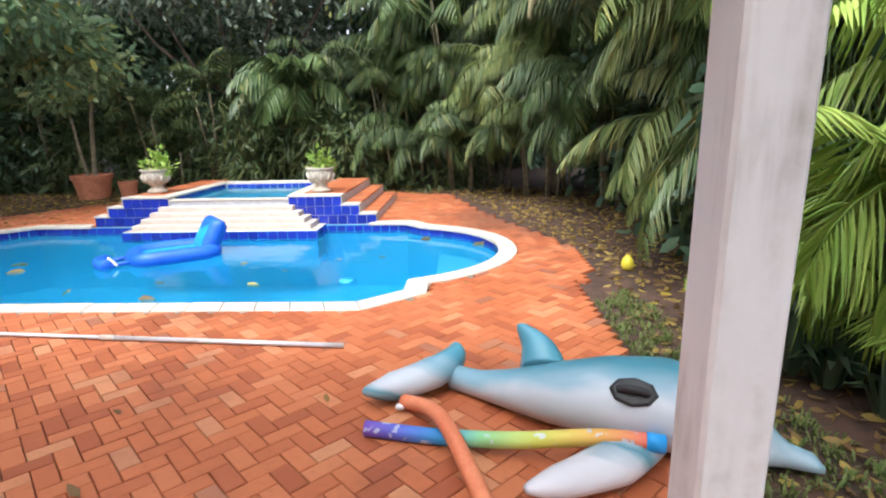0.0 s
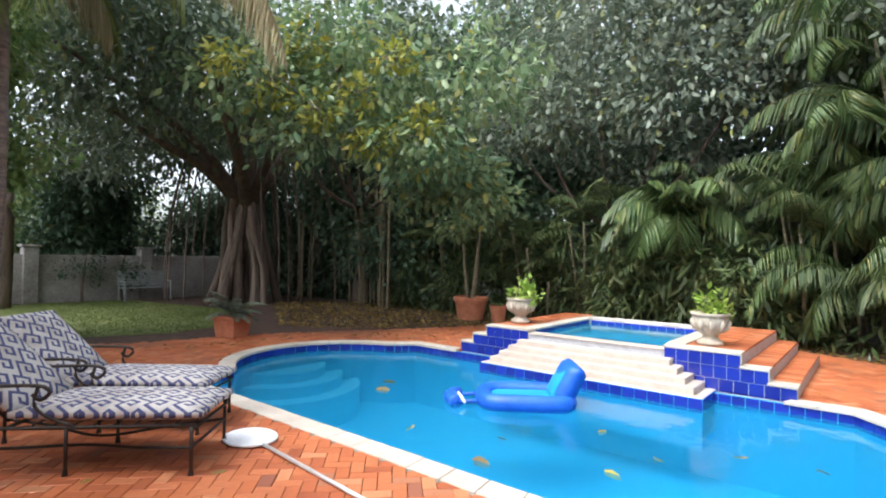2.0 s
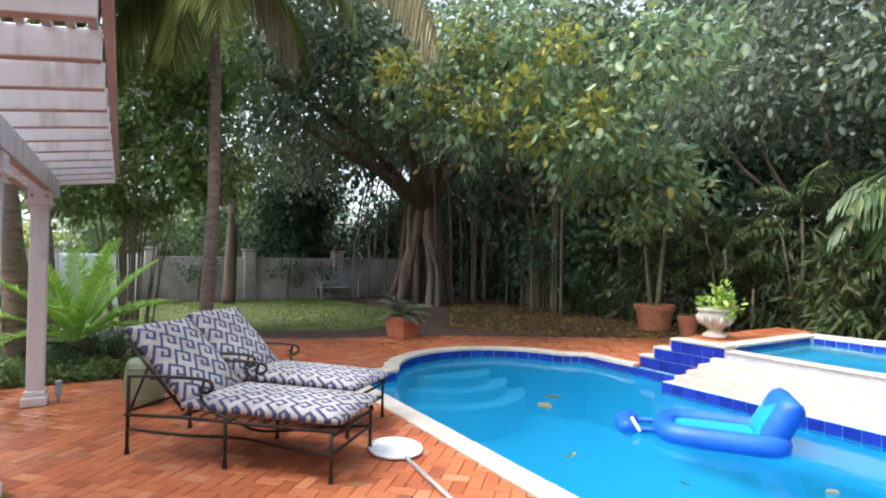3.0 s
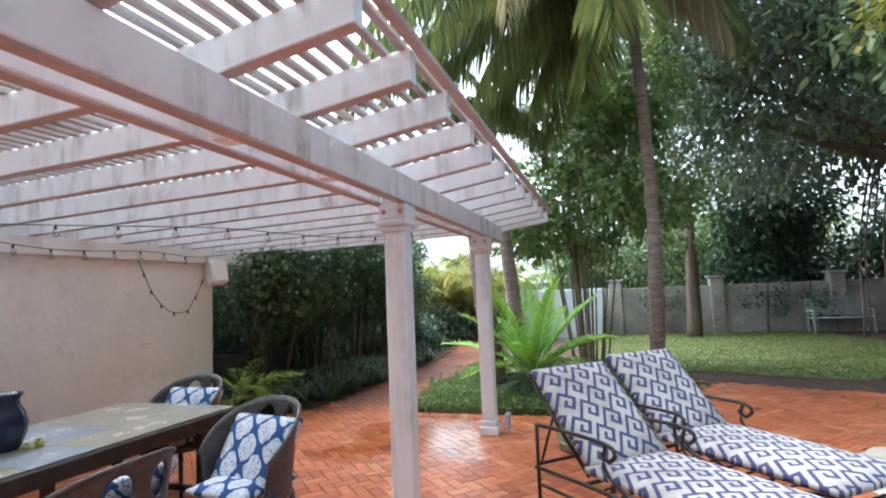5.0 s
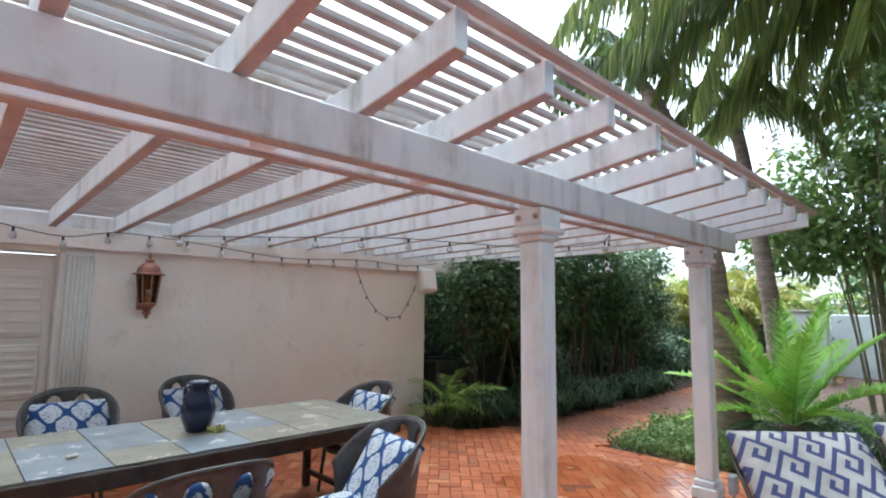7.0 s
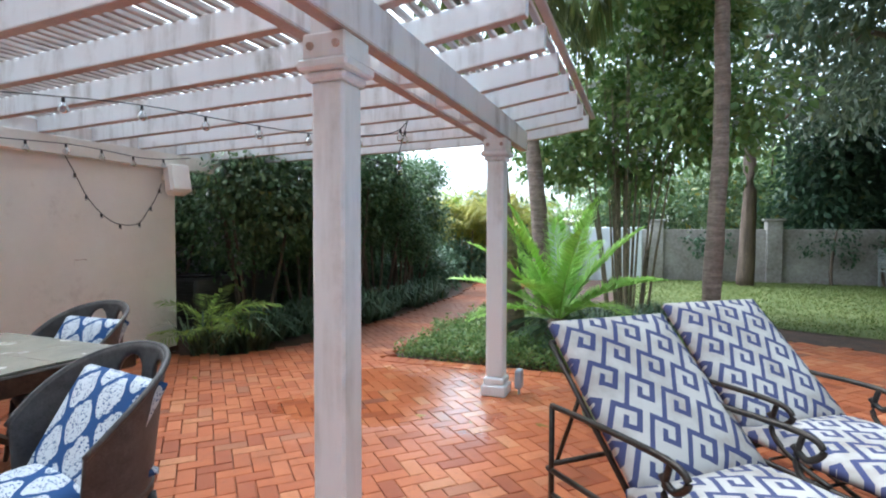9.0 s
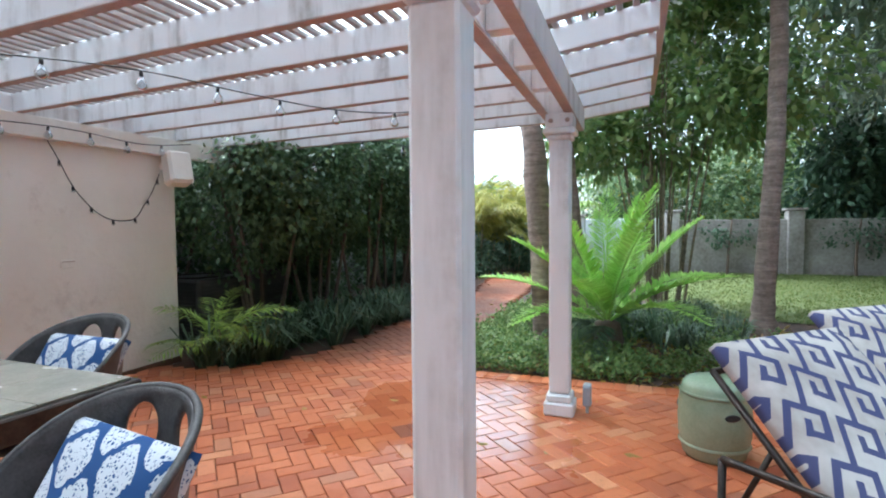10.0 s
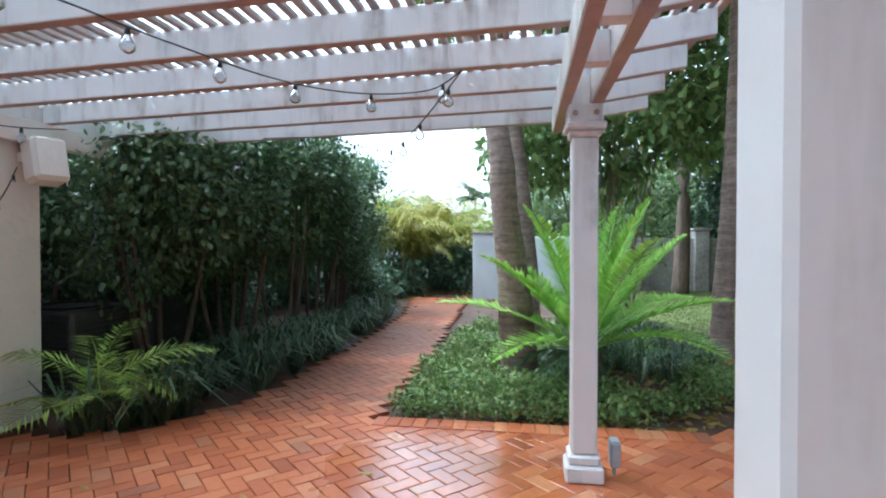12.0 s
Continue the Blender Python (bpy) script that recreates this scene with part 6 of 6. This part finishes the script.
    c = Vector(pts[0])
    for v in bm.verts:
        v.co = c + Matrix.Diagonal(flat) @ (v.co - c)
    return part(name, bm, M_DOLPHIN, parent, smooth=True)


fin("dorsal_fin", [(-0.24, 0.12, 0.20), (-0.30, 0.24, 0.32), (-0.40, 0.30, 0.42), (-0.44, 0.31, 0.45)], [0.15, 0.11, 0.05, 0.015], (1.0, 0.6, 0.85), dol)
fin("tail_fluke", [(-1.20, -0.36, 0.085), (-1.06, -0.25, 0.10), (-0.90, -0.03, 0.13), (-0.84, 0.15, 0.18), (-0.88, 0.27, 0.22)], [0.02, 0.10, 0.115, 0.085, 0.025], (1.0, 1.0, 0.82), dol)
fin("flipper", [(0.36, -0.22, 0.10), (0.24, -0.46, 0.09), (0.04, -0.68, 0.07), (-0.08, -0.77, 0.055)], [0.11, 0.125, 0.085, 0.02], (1.0, 1.0, 0.7), dol)
hp = part("handle_patch", lathe(bmesh.new(), [(0, 0.012), (0.085, 0.01), (0.1, 0.0), (0, 0)], 8), M_BLACK, dol, "black grip patch")
hp.matrix_basis = pose(0.29, -0.225, 0.345, 42, 0, 0) @ Matrix.Diagonal((1.15, 0.75, 1, 1))
gr = part("grip", tube(bmesh.new(), smooth_path([(-0.07, 0, 0.008), (-0.03, 0, 0.03), (0.03, 0, 0.03), (0.07, 0, 0.008)], 4), 0.02, 8), M_BLACK, dol, smooth=True)
gr.matrix_basis = pose(0.29, -0.225, 0.345, 42, 0, 0)
nd = thing("pool_noodle", -0.24, 2.64, 0.046, -12.5, "rainbow coloured foam pool noodle on the bricks", "noodle")
part("foam", tube(bmesh.new(), smooth_path([(0, 0, 0), (0.4, 0.01, 0), (0.8, -0.01, 0.05), (1.2, 0.0, 0.115), (1.48, 0, 0.12)], 6), 0.042, 14), M_RAINBOW, nd, smooth=True)
part("end_print", tube(bmesh.new(), [(1.40, 0, 0.123), (1.484, 0, 0.119)], 0.0435, 14), M_PLASTIC_C, nd, "blue printed end", smooth=True)
nd = thing("pool_noodle", -0.06, 2.93, 0.044, 0, "orange foam pool noodle lying across another", "noodle")
part("foam", tube(bmesh.new(), smooth_path([(0, 0, 0), (0.14, -0.16, 0.05), (0.25, -0.38, 0.085), (0.38, -0.72, 0.03), (0.48, -1.05, 0.0), (0.56, -1.3, 0.0)], 6), 0.042, 14), M_ORANGE, nd, smooth=True)
part("tag", one_box(-0.05, 0.0, -0.06, -0.02, -0.03, 0.0, bevel=0.008), M_MESHNET, nd, "small white tag")

# ---- dining table, jug and chairs ----
tb = thing("dining_table", -3.99, -0.86, 0, -1.5, "long dark iron dining table with slate tile top", "table")
TX, TY = 1.45, 0.62
part("table_frame", one_box(-TX, TX, -TY, TY, 0.63, 0.735, bevel=0.008), M_IRON, tb)
nx, ny = 7, 3
rng = random.Random(5)
for i in range(nx):
    for j in range(ny):
        w, d = (2 * TX - 0.06) / nx, (2 * TY - 0.06) / ny
        x0, y0 = -TX + 0.03 + i * w, -TY + 0.03 + j * d
        part("slate_tile", one_box(x0 + 0.003, x0 + w - 0.003, y0 + 0.003, y0 + d - 0.003, 0.736, 0.748, bevel=0.002), M_SLATE_B if rng.random() < 0.48 else M_SLATE_T, tb)
for sx in (-1.2, 0.0, 1.2):
    for sy in (-0.45, 0.45):
        part("leg", one_box(sx - 0.03, sx + 0.03, sy - 0.03, sy + 0.03, 0.0, 0.629, bevel=0.006), M_IRON, tb)
for sx in (-1.2, 1.2):
    part("stretcher", one_box(sx - 0.02, sx + 0.02, -0.415, 0.415, 0.12, 0.16), M_IRON, tb)
jug = thing("jug", -4.02, -0.84, 0.748, 35, "dark navy glazed jug standing on the table", "jug")
part("body", lathe(bmesh.new(), [(0, 0), (0.075, 0), (0.085, 0.02), (0.115, 0.1), (0.12, 0.16), (0.1, 0.235), (0.075, 0.28), (0.072, 0.31), (0.092, 0.35), (0.085, 0.352), (0.064, 0.31), (0.06, 0.2), (0, 0.18)], 28), M_NAVY, jug, smooth=True)
part("handle", tube(bmesh.new(), smooth_path([(0.085, 0, 0.335), (0.15, 0, 0.33), (0.165, 0, 0.25), (0.112, 0, 0.17)], 6), 0.013, 8), M_NAVY, jug, smooth=True)
flw = thing("yellow_flower", -4.10, -0.72, 0.75, 0, "small yellow flower lying beside the jug", "flower")
heap = Heap()
heap.add(*leaf_arrays(RNG.normal(size=(26, 3)) * np.array([0.03, 0.03, 0.01]) + np.array([0, 0, 0.015]), RNG.normal(size=(26, 3)), 0.05, 0.03))
heap.link("petals", M_PALM_Y, flw)["kind"] = "stuff"
chalk = thing("cork_stub", -3.22, -0.62, 0.749, 20, "small pale cork lying on the table", "cork")
part("body", one_box(-0.035, 0.035, -0.012, 0.012, 0, 0.022, bevel=0.006), M_COPING, chalk)


def make_chair(x, y, rz):
    ch = thing("dining_chair", x, y, 0, rz, "dark woven resin tub chair with blue coral print cushions", "chair", "chairs round the table")
    bm = bmesh.new()
    na, nz = 80, 24

    def shell_point(i, j):
        a, s = radians(180 - 112 + 224 * i / na), j / nz
        top = 0.94 - 0.29 * (abs(i / na - 0.5) * 2) ** 2.2
        r = 0.27 + 0.035 * s + 0.012 * s * s
        return Vector((r * math.cos(a) - 0.02 * s, r * math.sin(a) * 1.04, 0.40 + (top - 0.40) * s))

    grid = [[bm.verts.new(shell_point(i, j)) for j in range(nz + 1)] for i in range(na + 1)]
    for i in range(na):
        for j in range(nz):
            da, dz = (abs(i + 0.5 - na / 2) - 7.0) / 4.2, (j + 0.5 - 18.4) / 3.6
            if da * da + dz * dz < 1.0:
                continue
            bm.faces.new((grid[i][j], grid[i + 1][j], grid[i + 1][j + 1], grid[i][j + 1]))
    # draw the rims of the two hand holes onto smooth ovals
    for i in range(1, na):
        for j in range(1, nz):
            v = grid[i][j]
            if v.link_faces and v.is_boundary:
                side = 1 if i > na / 2 else -1
                da, dz = (abs(i - na / 2) - 7.0) / 4.2, (j - 18.4) / 3.6
                k = 1 / max(math.hypot(da, dz), 0.1)
                v.co = shell_point(na / 2 + side * (7.0 + 4.2 * da * k), 18.4 + 3.6 * dz * k)
    bmesh.ops.delete(bm, geom=[v for v in bm.verts if not v.link_faces], context="VERTS")
    bmesh.ops.recalc_face_normals(bm, faces=bm.faces[:])
    bmesh.ops.solidify(bm, geom=bm.faces[:], thickness=0.016)
    part("back_shell", bm, M_RESIN, ch, smooth=True)
    rim = [(grid_r * math.cos(a) - 0.02, grid_r * math.sin(a) * 1.04, 0.94 - 0.29 * (abs(k / 40 - 0.5) * 2) ** 2.2)
           for k, (a, grid_r) in enumerate((radians(180 - 112 + 224 * k / 40), 0.317) for k in range(41))]
    part("rim", tube(bmesh.new(), rim, 0.013, 8), M_RESIN, ch, smooth=True)
    part("seat", lathe(bmesh.new(), [(0, 0.435), (0.26, 0.435), (0.285, 0.42), (0.28, 0.385), (0, 0.38)], 28), M_RESIN, ch, smooth=True)
    for k, (lx, ly) in enumerate(((0.2, 0.2), (0.2, -0.2), (-0.2, 0.19), (-0.2, -0.19))):
        part("leg", tube(bmesh.new(), [(lx, ly, 0.38), (lx * 1.18, ly * 1.18, 0.0)], [0.019, 0.014], 8), M_RESIN, ch, smooth=True)
    c = part("seat_cushion", cushion(bmesh.new(), 0.46, 0.46, 0.07, 0.015), M_CORAL, ch, smooth=True)
    c.matrix_basis = pose(0.02, 0, 0.475)
    c = part("back_cushion", cushion(bmesh.new(), 0.50, 0.57, 0.09, 0.02), M_CORAL, ch, smooth=True)
    c.matrix_basis = pose(-0.075, 0, 0.63, 0, 58, 0)
    return ch


c1 = make_chair(-5.44, -0.84, 0)
copy_thing(c1, pose(-4.52, 0.55, 0, 0, 0, -10))
copy_thing(c1, pose(-4.50, -2.10, 0, 0, 0, 92))
copy_thing(c1, pose(-3.45, -1.95, 0, 0, 0, 84))
copy_thing(c1, pose(-3.55, 0.46, 0, 0, 0, -93))

# ---- wall lantern ----
lan = thing("wall_lantern", -4.12, WALL_Y, 0, 0, "weathered copper wall lantern with glass panes", "lantern")
part("back_plate", one_box(-0.06, 0.06, 0.0, 0.016, 1.6, 1.98, bevel=0.006), M_COPPER, lan)
part("arm", tube(bmesh.new(), smooth_path([(0, 0.016, 1.66), (0, 0.08, 1.60), (0, 0.14, 1.62)], 4), 0.014, 8), M_COPPER, lan, smooth=True)
cyl = 0.15
part("cap", lathe(bmesh.new(), [(0, 2.17), (0.012, 2.16), (0.018, 2.13), (0.008, 2.115), (0.03, 2.10), (0.05, 2.085), (0.03, 2.07), (0.06, 2.055), (0.10, 2.02), (0.115, 1.97), (0.15, 1.955), (0.15, 1.945), (0, 1.945)], 8, 0, cyl), M_COPPER, lan)
part("base", lathe(bmesh.new(), [(0, 1.67), (0.085, 1.67), (0.085, 1.655), (0.05, 1.62), (0.03, 1.585), (0.045, 1.57), (0.015, 1.55), (0.02, 1.525), (0, 1.51)], 8, 0, cyl), M_COPPER, lan)


def glass_mat(name, tint):
    m = Mat(name)
    m.n.remove(m.b)
    out = m.n["Material Output"]
    clear = m.add("ShaderNodeBsdfTransparent", Color=(*tint, 1))
    gloss = m.add("ShaderNodeBsdfGlossy", Roughness=0.04)
    fres = m.add("ShaderNodeFresnel", IOR=1.5)
    mixer = m.add("ShaderNodeMixShader")
    m.l.new(fres.outputs[0], mixer.inputs[0])
    m.l.new(clear.outputs[0], mixer.inputs[1])
    m.l.new(gloss.outputs[0], mixer.inputs[2])
    m.l.new(mixer.outputs[0], out.inputs["Surface"])
    return m.m


M_GLASS = glass_mat("lantern_glass", (0.62, 0.58, 0.52))
M_BULB = glass_mat("bulb_glass", (0.86, 0.88, 0.9))
for k in range(8):
    a0, a1 = 2 * math.pi * k / 8, 2 * math.pi * (k + 1) / 8
    q = [(0.082 * math.cos(a0), cyl + 0.082 * math.sin(a0), 1.672), (0.082 * math.cos(a1), cyl + 0.082 * math.sin(a1), 1.672),
         (0.112 * math.cos(a1), cyl + 0.112 * math.sin(a1), 1.944), (0.112 * math.cos(a0), cyl + 0.112 * math.sin(a0), 1.944)]
    bm = bmesh.new()
    vs = [bm.verts.new(v) for v in q] + [bm.verts.new((v[0] * 0.96, cyl + (v[1] - cyl) * 0.96, v[2])) for v in q]
    for f in ((0, 1, 2, 3), (7, 6, 5, 4), (0, 4, 5, 1), (1, 5, 6, 2), (2, 6, 7, 3), (3, 7, 4, 0)):
        bm.faces.new([vs[i] for i in f])
    part("pane", bm, M_GLASS, lan)
    part("glazing_bar", tube(bmesh.new(), [q[0], q[3]], 0.006, 6), M_COPPER, lan)
part("candle", tube(bmesh.new(), [(0, cyl, 1.67), (0, cyl, 1.8)], 0.016, 8), M_COPING, lan, smooth=True)

# ---- string lights ----
def strand(pts, step, label, size=1.0):
    path = smooth_path(pts, 10)
    ob = thing("string_lights", *path[0], 0, label, "string lights", "strings of bulbs")
    o = path[0]
    part("wire", tube(bmesh.new(), [p - o for p in path], 0.0045, 5), M_BLACK, ob, smooth=True)
    run, nxt = 0.0, step * 0.4
    for a, b in zip(path, path[1:]):
        d = (b - a).length
        while run + d > nxt:
            p = a.lerp(b, (nxt - run) / d) - o
            part("socket", tube(bmesh.new(), [p, p - Vector((0, 0, 0.038))], [0.010, 0.013], 7), M_BLACK, ob, smooth=True)
            bm = bmesh.new()
            lathe(bm, [(r * size, z * size) for r, z in ((0.012, -0.035), (0.016, -0.045), (0.029, -0.064), (0.033, -0.08), (0.029, -0.096), (0.016, -0.108), (0.0, -0.112))], 12)
            part("bulb", bm, M_BULB, ob, "clear glass bulb", smooth=True).matrix_basis = Matrix.Translation(p)
            nxt += step
        run += d


strand([(-2.9, -2.58, 2.34), (-3.4, -2.56, 2.26), (-3.85, -2.58, 2.34), (-4.6, -2.56, 2.30), (-5.6, -2.56, 2.22), (-6.7, -2.56, 2.27), (-7.5, -2.56, 2.24), (-8.0, -2.45, 2.3)], 0.36, "string of clear bulbs along the house wall")
strand([(-4.2, -2.5, 2.34), (-5.0, -1.6, 2.33), (-5.8, -0.78, 2.33), (-6.52, -0.51, 2.325), (-7.1, -0.27, 2.32), (-7.43, 0.08, 2.32), (-7.47, 0.5, 2.33), (-7.28, 0.73, 2.38)], 0.46, "string of clear bulbs slung under the rafters")
strand([(-7.28, 0.73, 2.38), (-8.0, 0.3, 2.2), (-8.9, -0.15, 2.22), (-8.95, -0.7, 2.36), (-8.95, -1.3, 2.38)], 0.5, "string of clear bulbs slung to the outer rafter")
strand([(-8.05, -2.55, 1.98), (-8.6, -2.7, 1.98), (-8.9, -2.45, 1.92), (-8.9, -2.0, 1.96), (-8.9, -1.6, 2.12), (-8.95, -1.3, 2.38)], 0.36, "string of clear bulbs hanging by the shrubs")
strand([(-6.6, -2.66, 2.3), (-6.75, -2.66, 2.04), (-6.91, -2.66, 1.75), (-7.16, -2.66, 1.53), (-7.45, -2.66, 1.51), (-7.59, -2.66, 1.66), (-7.69, -2.66, 1.8), (-7.76, -2.64, 1.98)], 0.24, "loose loop of small bulbs on the stucco wall", 0.5)

# ---- speaker, socket box, condensers, benches ----
spk = thing("outdoor_speaker", -7.86, WALL_Y, 0, 0, "beige painted outdoor speaker bracketed to the wall corner", "speaker")
part("bracket", one_box(-0.05, 0.05, 0.0, 0.1, 2.02, 2.1, bevel=0.008), M_STUCCO, spk)
b = part("cabinet", one_box(-0.12, 0.12, -0.10, 0.10, -0.17, 0.17, bevel=0.03), M_STUCCO, spk)
b.matrix_basis = pose(0, 0.2, 2.03, 14, 0, -20)
b = part("grille", one_box(-0.10, 0.10, 0.101, 0.112, -0.145, 0.145, bevel=0.004), M_STUCCO, spk)
b.matrix_basis = pose(0, 0.2, 2.03, 14, 0, -20)
sb = thing("socket_box", -7.70, 1.62, 0, 0, "small grey outdoor socket box by the column base", "socket box")
part("box", one_box(-0.05, 0.05, -0.03, 0.03, 0.06, 0.22, bevel=0.008), M_GREYBOX, sb)
part("lid", one_box(0.051, 0.062, -0.025, 0.025, 0.07, 0.21, bevel=0.003), M_GREYBOX, sb)
part("conduit", tube(bmesh.new(), [(0, 0, 0.0), (0, 0, 0.06)], 0.012, 8), M_GREYBOX, sb)


def condenser(x, y, rz):
    ac = thing("air_conditioner", x, y, -0.03, rz, "dark air conditioning condenser among the shrubs", "condenser", "condensers beside the house")
    part("cabinet", one_box(-0.4, 0.4, -0.4, 0.4, 0.05, 0.82, bevel=0.03), M_ACMETAL_SHADE, ac)
    for k in range(14):
        part("louvre", one_box(-0.36, 0.36, 0.401, 0.412, 0.12 + k * 0.046, 0.145 + k * 0.046), M_ACMETAL_SHADE, ac)
        part("louvre", one_box(0.401, 0.412, -0.36, 0.36, 0.12 + k * 0.046, 0.145 + k * 0.046), M_ACMETAL_SHADE, ac)
    part("fan_grille", lathe(bmesh.new(), [(0.33, 0.822), (0.34, 0.84), (0.31, 0.84), (0.30, 0.822)], 24), M_IRON, ac)
    part("base", one_box(-0.45, 0.45, -0.45, 0.45, 0.0, 0.05), M_CONCRETE, ac)


condenser(-8.95, -3.35, 0)
condenser(-10.1, -3.55, 0)


def bench(x, y, rz, label, mat):
    be = thing("garden_bench", x, y, -0.02, rz, label, "bench")
    for k in range(5):
        part("seat_slat", one_box(-0.8, 0.8, -0.24 + k * 0.1, -0.16 + k * 0.1, 0.42, 0.445), mat, be)
    for k in range(6):
        part("back_slat", one_box(-0.8, 0.8, -0.285, -0.262, 0.50 + k * 0.085, 0.565 + k * 0.085), mat, be)
    for sx in (-0.76, 0.72):
        part("leg", one_box(sx, sx + 0.05, -0.32, -0.286, 0.0, 1.02), mat, be)
        part("leg", one_box(sx, sx + 0.05, 0.2, 0.25, 0.0, 0.64), mat, be)
        part("arm", one_box(sx, sx + 0.05, -0.285, 0.27, 0.641, 0.67), mat, be)
    return be


M_BENCH = plain("weathered_grey_teak", (0.30, 0.31, 0.31), (0.46, 0.47, 0.47), 5, 0.8)
bench(-19.9, 9.2, -90, "weathered grey slatted bench under the banyan", M_BENCH)
# this bench's near-black colour carries the shade behind the roots
bench(-17.6, 15.2, -110, "slatted bench behind the banyan roots, shade put into its dark colour", M_ACMETAL_SHADE)

# ---- brick paving, laid in herringbone ----
BW = 0.105
paving = thing("patio_paving", 0, 0, 0, 0, "wet red brick patio laid in herringbone", "paving", kind="structure")
spa_poly = [(-6.1, 9.07), (-1.2, 9.07), (-1.2, 12.0), (-6.1, 12.0)]
pool_poly = inset(POOL_OUT, 0.03)
rng = random.Random(12)
single, rest = [], []
for cx in range(-190, 150):
    for cy in range(-190, 220):
        c = (cx - cy) % 4
        if c not in (0, 3):
            continue
        lu, lv = (2, 1) if c == 0 else (1, 2)
        u, v = (cx + lu / 2) * BW, (cy + lv / 2) * BW
        x, y = (u - v) * 0.70711 - 4.0, (u + v) * 0.70711 + 3.0
        if not (-17.7 < x < 1.9 and -2.75 < y < 13.5) or not inside(x, y, PATIO) or inside(x, y, pool_poly) or inside(x, y, spa_poly):
            continue
        near = -1.7 < x < -0.1 and 2.2 < y < 4.0 or -6.3 < x < -5.2 and -0.6 < y < 0.6
        (single if near and len(single) < 300 else rest).append((x, y, lu, lv))


def brick_mesh(lx, ly, name):
    bm = one_box(-lx / 2, lx / 2, -ly / 2, ly / 2, -0.033, 0.0)
    bmesh.ops.bevel(bm, geom=[e for e in bm.edges if all(w.co.z > -0.001 for w in e.verts)], offset=0.004, segments=1, affect="EDGES")
    me = bpy.data.meshes.new(name)
    bm.to_mesh(me)
    bm.free()
    me.materials.append(M_BRICK)
    return me


G = 0.005
kinds = {2: brick_mesh(2 * BW - G, BW - G, "brick"), 1: brick_mesh(BW - G, 2 * BW - G, "brick_across")}
for x, y, lu, lv in single:
    ob = link("brick", kinds[lu], None, paving)
    ob.matrix_basis = pose(x, y, rng.uniform(-0.002, 0.002), rng.uniform(-0.2, 0.2), rng.uniform(-0.2, 0.2), 45 + rng.uniform(-1, 1))
vv, ff = [], []
ca = math.cos(radians(45))
for x, y, lu, lv in rest:
    hu, hv = lu * BW / 2 - G / 2, lv * BW / 2 - G / 2
    base, e = len(vv), 0.004
    lift = rng.uniform(-0.0015, 0.0015)
    dz = [lift + rng.uniform(-0.0005, 0.0005) for _ in range(4)]
    tw = rng.uniform(-0.015, 0.015)
    for su, sv, zz, k in ((-1, -1, -0.033, 0), (1, -1, -0.033, 0), (1, 1, -0.033, 0), (-1, 1, -0.033, 0),
                          (-1, -1, -0.0035, 0), (1, -1, -0.0035, 0), (1, 1, -0.0035, 0), (-1, 1, -0.0035, 0),
                          (-1, -1, 0.0, e), (1, -1, 0.0, e), (1, 1, 0.0, e), (-1, 1, 0.0, e)):
        a, b = su * (hu - k), sv * (hv - k)
        a, b = a - tw * b, b + tw * a
        d = dz[(0 if su < 0 else 1) + (0 if sv < 0 else 2)] if zz > -0.02 else 0
        vv.append((x + (a - b) * ca, y + (a + b) * ca, zz + d))
    for p, q in ((0, 4), (4, 8)):
        for k in range(4):
            ff.append((base + p + k, base + p + (k + 1) % 4, base + q + (k + 1) % 4, base + q + k))
    ff.append((base + 8, base + 9, base + 10, base + 11))
ob = link("bricks", raw_mesh("bricks", vv, ff, True), M_BRICKS, paving)
ob["kind"] = "stuff"
# brick platforms and steps beside the spa
terrace = thing("brick_terrace", 0, 0, 0, 0, "red brick terrace and steps beside the raised spa", "steps", kind="structure")
levels = [(-5.58, -4.99, 0.48), (-5.86, -5.585, 0.32), (-6.12, -5.865, 0.16), (-2.47, -1.77, 0.48), (-1.765, -1.47, 0.32), (-1.465, -1.18, 0.16)]
tv, tf = [], []
for x0, x1, top in levels:
    ny = round((12.0 - 9.3) / 0.105)
    nx = max(1, round((x1 - x0) / 0.21))
    for j in range(ny):
        for i in range(nx):
            w, l = (x1 - x0) / nx, (12.0 - 9.3) / ny
            ax, bx = x0 + i * w + 0.003, x0 + (i + 1) * w - 0.003
            ay, by = 9.3 + j * l + 0.003, 9.3 + (j + 1) * l - 0.003
            z0, z1 = top - 0.16, top + rng.uniform(-0.003, 0.003)
            base = len(tv)
            tv += [(ax, ay, z0), (bx, ay, z0), (bx, by, z0), (ax, by, z0), (ax, ay, z1), (bx, ay, z1), (bx, by, z1), (ax, by, z1)]
            tf += [tuple(base + k for k in f) for f in ((0, 1, 5, 4), (1, 2, 6, 5), (2, 3, 7, 6), (3, 0, 4, 7), (4, 5, 6, 7))]
ob = link("bricks", raw_mesh("terrace_bricks", tv, tf, True), M_BRICKS, terrace)
ob["kind"] = "stuff"
# soldier course along the planted bed
course = thing("bed_edging", 0, 0, 0, 0, "single row of red edging bricks along the planted bed", "edging", kind="structure")
edge = brick_mesh(0.2, 0.1, "edge_brick")
for j in range(24):
    ob = link("brick", edge, None, course)
    ob.matrix_basis = pose(-8.42, -0.05 + j * 0.105, 0.008, 0, 0, 0)
